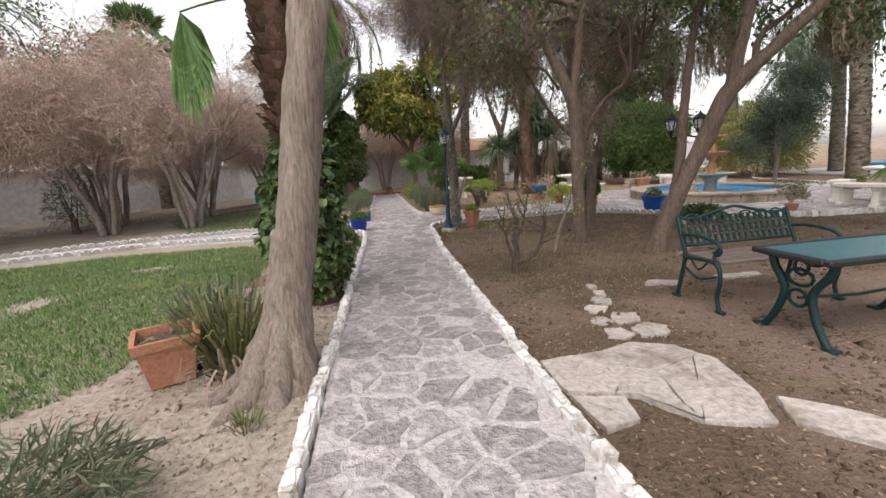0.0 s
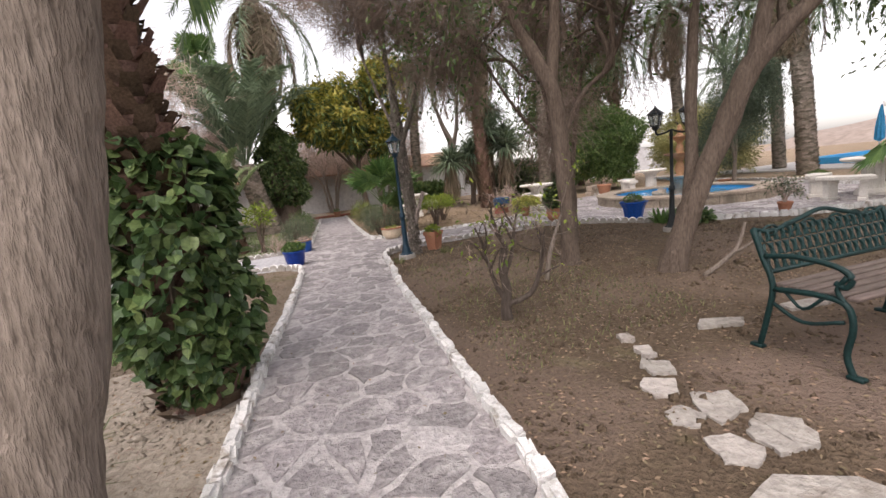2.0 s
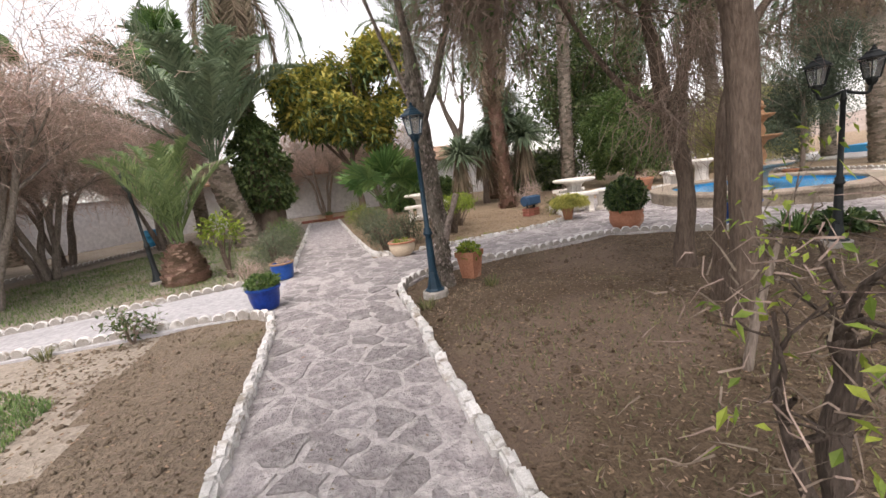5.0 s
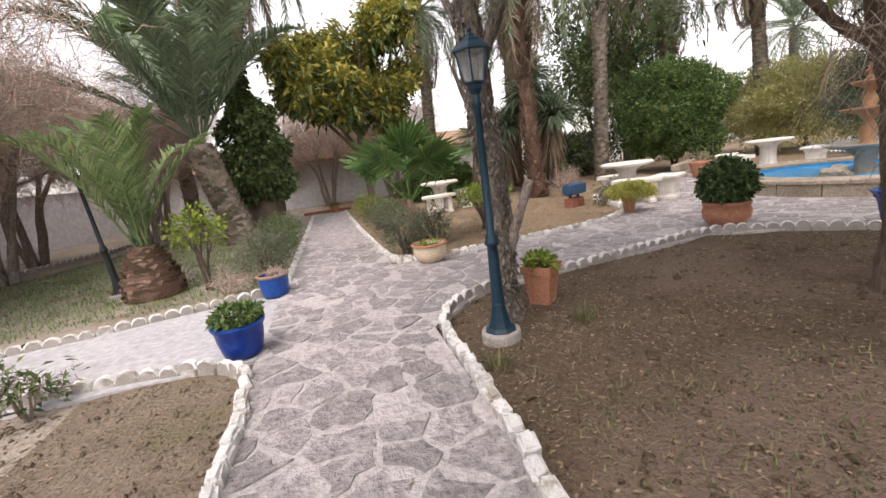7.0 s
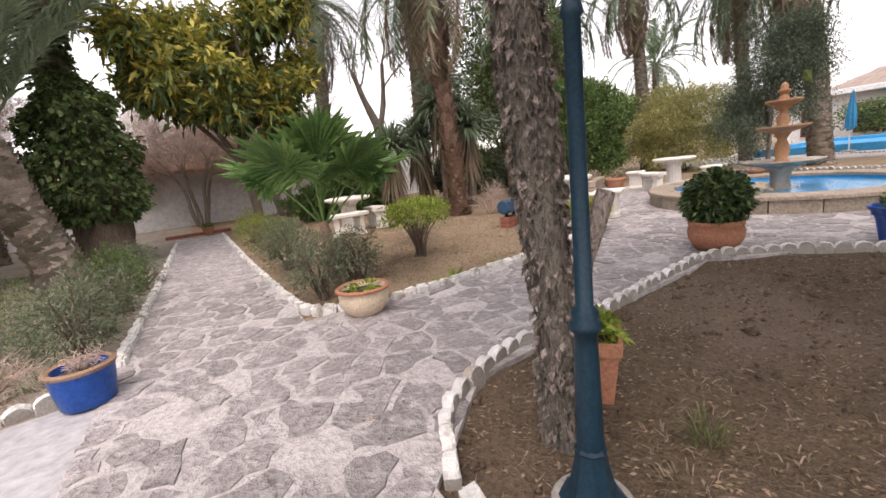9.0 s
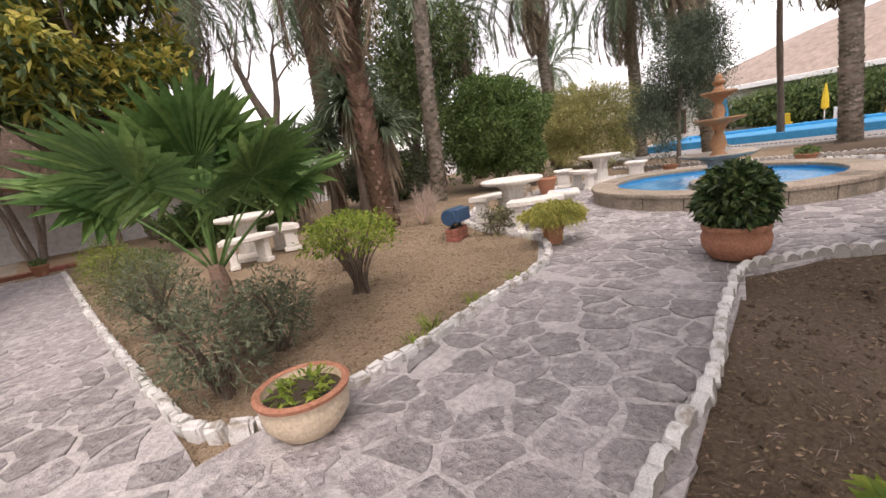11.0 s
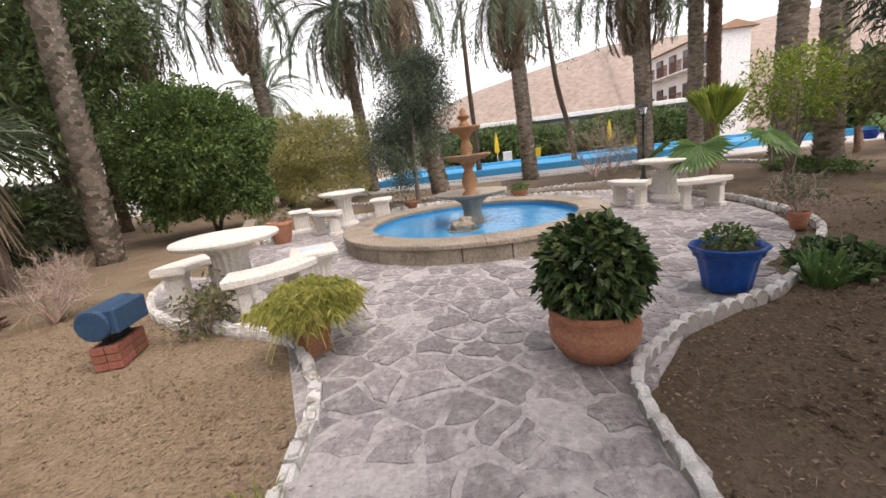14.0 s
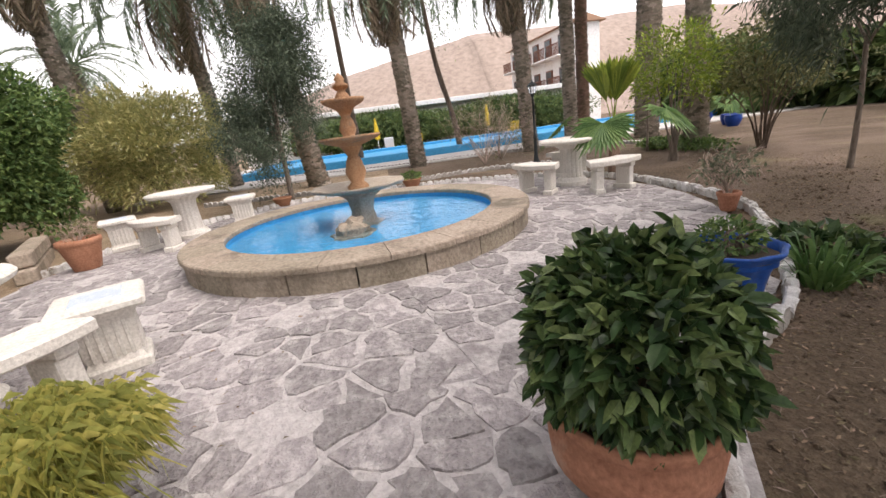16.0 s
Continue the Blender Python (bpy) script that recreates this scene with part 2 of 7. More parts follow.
YELLOW_CLOTH = material("yellow_cloth", (0.55, 0.36, 0.02), (0.72, 0.50, 0.05), 5, 0.8, 0.1)
WHITE_PLASTIC = material("white_plastic", (0.7, 0.7, 0.7), (0.8, 0.8, 0.8), 5, 0.4, 0)
GLASS = plain_glass("lantern_glass", (0.85, 0.88, 0.88), 0.15)
DARK_GLASS = material("dark_window", (0.02, 0.025, 0.03), (0.05, 0.055, 0.06), 2, 0.1, 0)


def water_material(name, tint):
    m = bpy.data.materials.new(name)
    m.use_nodes = True
    n, l = m.node_tree.nodes, m.node_tree.links
    b = n["Principled BSDF"]
    b.inputs["Base Color"].default_value = (*tint, 1)
    b.inputs["Roughness"].default_value, b.inputs["IOR"].default_value = 0.05, 1.25
    b.inputs["Transmission Weight"].default_value = 1.0
    t = n.new("ShaderNodeTexNoise")
    t.inputs["Scale"].default_value, t.inputs["Detail"].default_value = 9.0, 3.0
    bp = n.new("ShaderNodeBump")
    bp.inputs["Strength"].default_value, bp.inputs["Distance"].default_value = 0.5, 0.03
    l.new(n.new("ShaderNodeNewGeometry").outputs["Position"], t.inputs["Vector"])
    l.new(t.outputs["Fac"], bp.inputs["Height"])
    l.new(bp.outputs[0], b.inputs["Normal"])
    return m


WATER = water_material("water", (0.75, 0.92, 0.97))


# ---- mesh tools ----
class Bag:
    """Collects vertices and faces of one mesh."""

    def __init__(self):
        self.v, self.f, self.mi, self.n = [], [], [], 0

    def add(self, verts, faces, mi=0):
        verts = np.asarray(verts, float).reshape(-1, 3)
        self.v.append(verts)
        faces = np.asarray(faces) + self.n
        self.f.extend(map(tuple, faces.tolist()))
        self.mi.extend([mi] * len(faces))
        self.n += len(verts)
        return self

    def add_poly(self, verts, faces, mi=0):
        self.v.append(np.asarray(verts, float).reshape(-1, 3))
        self.f.extend(tuple(i + self.n for i in f) for f in faces)
        self.mi.extend([mi] * len(faces))
        self.n += len(verts)
        return self

    def mesh(self, name, *mats, smooth=False):
        me = bpy.data.meshes.new(name)
        me.from_pydata(np.concatenate(self.v) if self.v else [], [], self.f)
        for m in mats:
            me.materials.append(m)
        if len(mats) > 1:
            me.polygons.foreach_set("material_index", self.mi)
        if smooth:
            me.polygons.foreach_set("use_smooth", [True] * len(me.polygons))
        me.update()
        return me


def part(name, me, parent, label="", at=None, rz=0.0):
    """One mesh object under a thing or a part."""
    ob = new(name, me)
    ob.parent = parent
    if at is not None:
        ob.matrix_basis = pose(*at, 0, 0, rz)
    if label:
        ob["label"] = label
    return ob


def thing(name, label, category, at=(0, 0, 0), rz=0.0, group="", kind="", lean=(0, 0)):
    ob = new(name)
    ob.empty_display_size = 0.1
    ob.matrix_basis = pose(*at, lean[0], lean[1], rz)
    return tagged(ob, label, category, group, kind)


def plan(x, y, z=0.0):
    return (x * K, y * K, z)


def box(bag, cx, cy, cz, sx, sy, sz, bev=0.0, mi=0, m=None):
    """A box with chamfered edges, centred at (cx, cy, cz)."""
    bm = bmesh.new()
    bmesh.ops.create_cube(bm, size=1)
    bmesh.ops.scale(bm, vec=(sx, sy, sz), verts=bm.verts)
    if bev:
        bmesh.ops.bevel(bm, geom=bm.edges[:], offset=bev, segments=1, affect="EDGES")
    if m is not None:
        bm.transform(m)
    bmesh.ops.translate(bm, vec=(cx, cy, cz), verts=bm.verts)
    bm.verts.index_update()
    bag.add_poly([v.co[:] for v in bm.verts], [[v.index for v in f.verts] for f in bm.faces], mi)
    bm.free()
    return bag


def tube(bag, pts, radii, n=6, mi=0, rough=0.0, cap=True):
    """A tapered tube along points."""
    pts = np.asarray(pts, float)
    radii = np.broadcast_to(np.asarray(radii, float), (len(pts),))
    tang = np.gradient(pts, axis=0)
    tang /= np.linalg.norm(tang, axis=1)[:, None] + 1e-9
    ref = np.where(np.abs(tang[:, 2:3]) > 0.9, np.array([[1.0, 0, 0]]), np.array([[0, 0, 1.0]]))
    if np.abs(tang[:, 2]).mean() > 0.6:
        ref = np.tile([[1.0, 0.0, 0.0]], (len(pts), 1))
    else:
        ref = np.tile([[0.0, 0.0, 1.0]], (len(pts), 1)) + 1e-3
    s = np.cross(tang, ref)
    s /= np.linalg.norm(s, axis=1)[:, None] + 1e-9
    u = np.cross(s, tang)
    a = np.linspace(0, 2 * np.pi, n, endpoint=False)
    ring = np.cos(a)[None, :, None] * s[:, None, :] + np.sin(a)[None, :, None] * u[:, None, :]
    rr = np.repeat(radii[:, None], n, 1)
    if rough:
        for i in range(len(pts)):
            for j in range(n):
                q = pts[i] + ring[i, j] * radii[i]
                rr[i, j] *= 1 + rough * (noise.noise((q[0] * 9, q[1] * 9, q[2] * 2.2)) + 0.6 * noise.noise((q[0] * 24, q[1] * 24, q[2] * 7)))
    verts = pts[:, None, :] + ring * rr[:, :, None]
    i, j = np.meshgrid(np.arange(len(pts) - 1), np.arange(n), indexing="ij")
    j2 = (j + 1) % n
    faces = np.stack([i * n + j, i * n + j2, (i + 1) * n + j2, (i + 1) * n + j], -1).reshape(-1, 4)
    k = bag.n
    bag.add(verts, faces, mi)
    if cap and n > 3:
        bag.f.append(tuple(k + (len(pts) - 1) * n + q for q in range(n)))
        bag.f.append(tuple(k + q for q in reversed(range(n))))
        bag.mi.extend([mi, mi])
    return bag


def curve_points(ctrl, per=5):
    """Catmull-Rom samples through control points of any width."""
    c = np.asarray(ctrl, float)
    c = np.vstack([2 * c[0] - c[1], c, 2 * c[-1] - c[-2]])
    out = []
    for i in range(1, len(c) - 2):
        for t in np.linspace(0, 1, per, endpoint=False):
            a, b, d, e = c[i - 1], c[i], c[i + 1], c[i + 2]
            out.append(0.5 * (2 * b + (d - a) * t + (2 * a - 5 * b + 4 * d - e) * t * t + (3 * b - a - 3 * d + e) * t ** 3))
    out.append(c[-2])
    return np.array(out)


def lathe(bag, profile, n=24, mi=0, lobes=0, depth=0.0, at=(0, 0, 0), flute=0, flute_depth=0.0):
    """A turned body from (radius, height) pairs; lobes scallop the outline."""
    pr = np.asarray(profile, float)
    a = np.linspace(0, 2 * np.pi, n, endpoint=False)
    wave = np.ones(n)
    if lobes:
        wave = 1 + depth * np.cos(lobes * a)
    if flute:
        wave = 1 - flute_depth * (np.cos(flute * a) > 0)
    verts = np.stack([pr[:, 0:1] * np.cos(a) * wave, pr[:, 0:1] * np.sin(a) * wave, np.repeat(pr[:, 1:2], n, 1)], -1) + np.array(at)
    i, j = np.meshgrid(np.arange(len(pr) - 1), np.arange(n), indexing="ij")
    j2 = (j + 1) % n
    faces = np.stack([i * n + j, i * n + j2, (i + 1) * n + j2, (i + 1) * n + j], -1).reshape(-1, 4)
    return bag.add(verts, faces, mi)


def unit(a):
    return a / (np.linalg.norm(a, axis=-1, keepdims=True) + 1e-9)


def leaves(bag, rng, P, D, L, W, mi=0, fold=0.12, droop=0.15, rounded=False):
    """Many folded leaves from base points P along D: kites, or rounded with six corners."""
    n = len(P)
    if not n:
        return bag
    L = L * rng.uniform(0.7, 1.25, (n, 1))
    W = W * rng.uniform(0.75, 1.2, (n, 1))
    s = unit(np.cross(D, rng.normal(0, 1, (n, 3)) * 0.6 + np.array([0, 0, 1.0])))
    u = np.cross(s, D)
    mid = P + D * L * 0.45
    tip = P + D * L - np.array([0, 0, 1.0]) * L * droop
    v = np.stack([P, mid + s * W * 0.5 + u * W * fold, tip, mid - s * W * 0.5 + u * W * fold], 1)
    if rounded:
        lo, hi = P + D * L * 0.25, P + D * L * 0.68 - np.array([0, 0, 1.0]) * L * droop * 0.4
        v = np.stack([P, lo + s * W * 0.46 + u * W * fold, hi + s * W * 0.4 + u * W * fold, tip, hi - s * W * 0.4 + u * W * fold, lo - s * W * 0.46 + u * W * fold], 1)
        k = np.arange(n)[:, None] * 6
        return bag.add(v, np.concatenate([k + [t] for t in ([0, 1, 2], [0, 2, 3], [0, 3, 4], [0, 4, 5])]), mi)
    k = np.arange(n)[:, None] * 4
    return bag.add(v, np.concatenate([k + [[0, 1, 2]], k + [[0, 2, 3]]]), mi)


def twigs(bag, rng, P, D, L, w, bend=0.25, mi=0):
    """Many thin three-sided twigs with a kink."""
    n = len(P)
    L = L * rng.uniform(0.5, 1.3, (n, 1))
    s = unit(np.cross(D, rng.normal(0, 1, (n, 3))))
    u = np.cross(D, s)
    mid = P + D * L * 0.5 + s * L * rng.normal(0, bend * 0.4, (n, 1))
    tip = P + D * L + (s * rng.normal(0, bend, (n, 1)) + u * rng.normal(0, bend, (n, 1))) * L
    ring = [s, -0.5 * s + 0.87 * u, -0.5 * s - 0.87 * u]
    v = np.stack([P + r * w for r in ring] + [mid + r * w * 0.7 for r in ring] + [tip], 1)
    k = np.arange(n)[:, None] * 7
    faces = []
    for j in range(3):
        j2 = (j + 1) % 3
        faces += [k + [[j, j2, 3 + j2]], k + [[j, 3 + j2, 3 + j]], k + [[3 + j, 3 + j2, 6]]]
    return bag.add(v, np.concatenate(faces), mi)


def blades(bag, rng, P, D, L, w, droop=0.5, mi=0):
    """Arching strap leaves of three joints."""
    n = len(P)
    L = L * rng.uniform(0.6, 1.2, (n, 1))
    w = w * rng.uniform(0.7, 1.2, (n, 1))
    s = unit(np.cross(D, np.array([0, 0, 1.0]) + rng.normal(0, 0.2, (n, 3))))
    dn = np.array([0, 0, -1.0])
    p1, p2, p3 = P + D * L * 0.4, P + D * L * 0.75 + dn * L * droop * 0.25, P + D * L + dn * L * droop * 0.7
    v = np.stack([P - s * w * 0.5, P + s * w * 0.5, p1 - s * w * 0.5, p1 + s * w * 0.5, p2 - s * w * 0.35, p2 + s * w * 0.35, p3], 1)
    k = np.arange(n)[:, None] * 7
    tri = [[0, 1, 3], [0, 3, 2], [2, 3, 5], [2, 5, 4], [4, 5, 6]]
    return bag.add(v, np.concatenate([k + [t] for t in tri]), mi)


def sphere_dirs(rng, n, low=-1.0):
    d = unit(rng.normal(0, 1, (n * 3, 3)))
    return d[d[:, 2] > low][:n]


# ---- the ground: one sheet to the horizon ----
def ground_height(x, y):
    """Soil relief in metres at a place in metres."""
    near = max(0.0, 1 - max(0.0, math.hypot(x - 4, y - 9) - 22) / 15)
    h = -0.035 + near * (0.022 * noise.noise((x * 0.9, y * 0.9, 3)) + 0.012 * noise.noise((x * 3.1, y * 3.1, 5)) + 0.006 * noise.noise((x * 9.0, y * 9.0, 8)))
    return min(h, -0.02)


def ground_lines(lo, hi, step):
    fine = list(np.arange(lo, hi + 1e-6, step))
    far = [1, 2.5, 5, 10, 20, 40, 80, 160, 400, 900]
    return [lo - f for f in reversed(far)] + fine + [hi + f for f in far]


def build_ground():
    xs, ys = ground_lines(-9, 16, 0.14), ground_lines(-2, 24, 0.14)
    nx = len(xs)
    verts = [(x, y, ground_height(x, y)) for y in ys for x in xs]
    faces, mi = [], []
    for j in range(len(ys) - 1):
        for i in range(nx - 1):
            faces.append((j * nx + i, j * nx + i + 1, (j + 1) * nx + i + 1, (j + 1) * nx + i))
            x, y = (xs[i] + xs[i + 1]) / 2 / K, (ys[j] + ys[j + 1]) / 2 / K
            mi.append((3 if y > 6.4 + 0.8 * noise.noise((x * 1.3, y * 0.4, 2)) and y < 11.6 and x > -1.75 + 0.7 * noise.noise((x * 0.6, y * 1.1, 6)) else 0) if x < 0.4 else (2 if y > 12.9 else 1))
    b = Bag()
    b.v.append(np.array(verts))
    b.f, b.mi, b.n = faces, mi, len(verts)
    me = b.mesh("ground", SOIL_GREY, SOIL_BROWN, SOIL_TAN, SOIL_BED, smooth=True)
    wear = me.attributes.new("trodden", "FLOAT", "POINT")
    amount = []
    for x, y, _ in verts:
        x, y = x / K, y / K
        wob = 0.5 * noise.noise((x * 1.1, y * 1.1, 1)) + 0.25 * noise.noise((x * 4, y * 4, 2))
        bench = min(max((x - 2.5 + wob) * 1.6, 0), 1) * min(max((4.7 + wob - y) * 1.6, 0), 1) * min(max((9 - x) * 0.5, 0), 1)
        bare = 0.6 * min(max((noise.noise((x * 0.55, y * 0.55, 9)) + 0.35 * noise.noise((x * 1.9, y * 1.9, 4))) * 3 + 0.1, 0), 1)
        amount.append(max(bench, bare))
    wear.data.foreach_set("value", amount)
    tagged(new("ground", me), "dry brown and grey garden soil with scattered litter", "ground", kind="structure")


build_ground()

# convex stretches of paving, in plan units
PLAZA = [(12.15 + 5.0 * math.cos(a) * (1.03 if math.cos(a) > 0 else 1.0), 13.45 + 5.25 * math.sin(a)) for a in np.linspace(0, 2 * math.pi, 36, endpoint=False)]
STRETCHES = [
    ("path", [(-0.56, -3), (1.02, -3), (1.24, 8.5), (1.42, 14.2), (1.42, 26), (0.1, 26), (-0.28, 14), (-0.5, 4)], 0.0),
    ("side_path", [(-0.25, 11.2), (-0.25, 13.55), (-4.4, 12.95), (-6.4, 12.6), (-6.4, 11.5)], -0.010),
    ("side_path_far", [(-6.4, 11.5), (-6.4, 12.6), (-9.5, 11.5), (-12, 10.2), (-12, 8.4)], -0.014),
    ("path_corner", [(1.2, 10.88), (2.1, 11.68), (1.2, 11.75)], -0.002),
    ("east_path", [(1.3, 11.62), (5.3, 11.97), (5.3, 14.05), (1.35, 13.95)], -0.004),
    ("east_mouth", [(5.3, 11.93), (7.4, 12.3), (7.4, 15.3), (5.3, 14.05)], -0.008),
    ("bend_a", [(5.9, 12.05), (6.95, 11.35), (9, 11.4), (9, 13.0), (6, 12.3)], -0.012),
    ("bend_b", [(6.95, 11.35), (7.9, 10.05), (9, 9.9), (9, 11.4)], -0.014),
    ("bend_c", [(7.0, 15.0), (9, 15), (10, 18.9), (8.4, 18.1), (7.45, 16.6)], -0.016),
    ("plaza", PLAZA, -0.018),
]


def inside(poly, x, y):
    return all((bx - ax) * (y - ay) - (by - ay) * (x - ax) >= -1e-9 for (ax, ay), (bx, by) in zip(poly, poly[1:] + poly[:1]))


def fill_prism(bag, poly, z0, z1, mi=0):
    n = len(poly)
    v = [(x, y, z0) for x, y in poly] + [(x, y, z1) for x, y in poly]
    f = [tuple(range(n, 2 * n)), tuple(reversed(range(n)))] + [(i, (i + 1) % n, n + (i + 1) % n, n + i) for i in range(n)]
    return bag.add_poly(v, f, mi)


PAVING = {}
for label_name, poly, z in STRETCHES:
    me = fill_prism(Bag(), [(x * K, y * K) for x, y in poly], -0.15, z).mesh("paving", CONCRETE_PATH if label_name.startswith("side") else MORTAR)
    PAVING[label_name] = tagged(new("pavement", me), "smooth blue-grey concrete side path" if label_name.startswith("side") else "crazy paving of mauve-grey stone in wide pale mortar", "pavement", kind="structure")


# ---- walls and the far side ----
def wall(name, a, b, height, thick=0.25, mat=WALL_WHITE, label="whitewashed garden wall, stained near its foot", coping=True):
    (ax, ay), (bx, by) = (a[0] * K, a[1] * K), (b[0] * K, b[1] * K)
    length, ang = math.hypot(bx - ax, by - ay), math.degrees(math.atan2(by - ay, bx - ax))
    me = box(Bag(), length / 2, 0, height / 2 - 0.1, length, thick, height + 0.2, 0.01).mesh(name, mat)
    ob = new(name, me)
    ob.matrix_basis = pose(ax, ay, 0, 0, 0, ang)
    tagged(ob, label, "wall", kind="structure")
    if coping:
        part("coping", box(Bag(), length / 2, 0, height + 0.03, length, thick + 0.1, 0.06, 0.015).mesh("coping", WALL_WHITE), ob)
    return ob


wall("wall_west", (-24, 8), (-9.5, 33), 1.9)
wall_north = wall("wall_north", (-9.5, 33), (12, 34), 2.1, label="white wall of a low outbuilding under a tiled eave")
wall("wall_northeast", (12, 34), (44, 40), 2.0)
roof = new("roof", Bag().add([(0, -0.5, 2.16), (18, -0.5, 2.16), (18, 3.0, 3.1), (0, 3.0, 3.1), (0, -0.5, 2.06), (18, -0.5, 2.06), (18, 3.0, 3.0), (0, 3.0, 3.0)], [(0, 1, 2, 3), (7, 6, 5, 4), (0, 4, 5, 1), (1, 5, 6, 2), (2, 6, 7, 3), (3, 7, 4, 0)]).mesh("roof", ROOF_TILE))
roof.matrix_basis = pose(-9.5 * K, 33 * K, 0, 0, 0, 2.6)
tagged(roof, "low tiled roof over the outbuilding", "roof", kind="structure")


def house_block(name, label, at, rz, w, d, h, floors, cols, balcony=True, flat=False):
    """A plastered building with storeys of windows and wooden balconies."""
    t = thing(name, label, "building", at, rz)
    body = box(Bag(), 0, 0, h / 2 - 0.5, w, d, h + 1, 0.02)
    part("wall", body.mesh("house_wall", PLASTER), t)
    rb, rise = Bag(), 0.25 if flat else d * 0.22
    rb.add_poly([(-w / 2 - 0.4, -d / 2 - 0.5, h), (w / 2 + 0.4, -d / 2 - 0.5, h), (w / 2 + 0.4, d / 2 + 0.5, h), (-w / 2 - 0.4, d / 2 + 0.5, h), (-w / 2 - 0.4, 0, h + rise), (w / 2 + 0.4, 0, h + rise)],
                [(0, 1, 5, 4), (2, 3, 4, 5), (1, 2, 5), (3, 0, 4), (3, 2, 1, 0)])
    part("roof", rb.mesh("house_roof", ROOF_TILE), t)
    step = h / floors
    wf, wp, wb, wr = Bag(), Bag(), Bag(), Bag()
    box(wf, 0, -0.05, 0.85, 1.25, 0.14, 1.9, 0.02)
    box(wp, 0, -0.13, 0.85, 1.0, 0.04, 1.65)
    box(wb, 0, -0.6, -0.12, 2.1, 1.1, 0.14, 0.02)
    box(wr, 0, -1.1, 0.9, 2.1, 0.07, 0.09)
    bar = box(Bag(), 0, -1.1, 0.42, 0.05, 0.05, 0.95).mesh("baluster", WOOD_DARK)
    fm, pm, bm_, rm = wf.mesh("window_frame", WOOD_DARK), wp.mesh("pane", DARK_GLASS), wb.mesh("balcony_slab", PLASTER), wr.mesh("rail", WOOD_DARK)
    for f in range(floors):
        for c in range(cols):
            x = -w / 2 + (c + 0.5) * w / cols
            win = part("window", fm, t, "dark wooden window", (x, -d / 2, f * step + 0.5))
            part("pane", pm, win)
            if balcony and f:
                bal = part("balcony", bm_, t, "balcony with dark red rail", (x, -d / 2, f * step + 0.5))
                part("rail", rm, bal)
                for i in range(11):
                    part("baluster", bar, bal, at=(-1.0 + i * 0.2, 0, 0))
    return t


house_block("hotel", "white three-storey hotel with tiled roof and red balconies", plan(60, -10.0), 186, 13, 3.0, 8.5, 3, 5)
low = house_block("pavilion", "long low pavilion with a white roof edge behind the pool", plan(52, 10), -92, 26, 7, 3.0, 1, 9, False, True)
part("fascia", box(Bag(), 0, -4.2, 3.15, 27, 0.4, 0.35, 0.03).mesh("fascia", PLASTER), low, "white roof edge")


def hill(label, ctrl, far, depth, base):
    """A bare ridge: crest heights along a line, sloping down to both sides."""
    b, rng = Bag(), np.random.default_rng(4)
    c = curve_points(ctrl, 12)
    rows = 9
    v = []
    for i, (x, y, z) in enumerate(c):
        for j in range(rows):
            s = j / (rows - 1) * 2 - 1
            fall = 1 - abs(s) ** 1.4
            v.append((x + s * depth, y + rng.normal(0, 0.15), max(base, z * fall + 1.2 * noise.noise((x * 0.07 + j, y * 0.07, 2)) * fall) - 0.6 * (fall < 0.01)))
    n = len(c)
    i, j = np.meshgrid(np.arange(n - 1), np.arange(rows - 1), indexing="ij")
    f = np.stack([i * rows + j, (i + 1) * rows + j, (i + 1) * rows + j + 1, i * rows + j + 1], -1).reshape(-1, 4)
    b.add(v, f)
    tagged(new("hill", b.mesh("hill", HILL, smooth=True)), label, "hill", kind="structure")


hill("bare pinkish desert ridge behind the hotel", [(100, 60, 3), (100, 40, 6), (98, 24, 11), (94, 8, 14.5), (92, -6, 16.5), (90, -16, 17.5), (88, -60, 18), (80, -110, 16)], 0, 24, -2.0)


# ---- swimming pool ----
def build_pool():
    t = thing("swimming_pool", "bright blue swimming pool with a pale stone surround", "pool", plan(34.5, 4.5), 3, kind="structure")
    w, d = 9.0, 26.0
    b = Bag()
    box(b, 0, 0, -0.02, w + 7.0, d + 6, 0.1, 0.02)
    part("pool_deck", b.mesh("pool_deck", DECK), t, "pale paved surround")
    b = Bag()
    for s in (-1, 1):
        box(b, s * (w / 2 + 0.15), 0, 0.17, 0.3, d + 0.6, 0.34, 0.03)
        box(b, 0, s * (d / 2 + 0.15), 0.17, w, 0.3, 0.34, 0.03)
    part("pool_wall", b.mesh("pool_wall", POOL_BLUE), t, "raised blue painted pool edge")
    part("water", box(Bag(), 0, 0, 0.12, w - 0.01, d - 0.01, 0.1).mesh("pool_water", POOL_BLUE), t, "blue pool water")


build_pool()


# ---- trees ----
def stem(bag, ctrl, n=9, rough=0.16, per=5, mi=0):
    c = curve_points(ctrl, per)
    tube(bag, c[:, :3], c[:, 3], n, mi, rough)
    return c


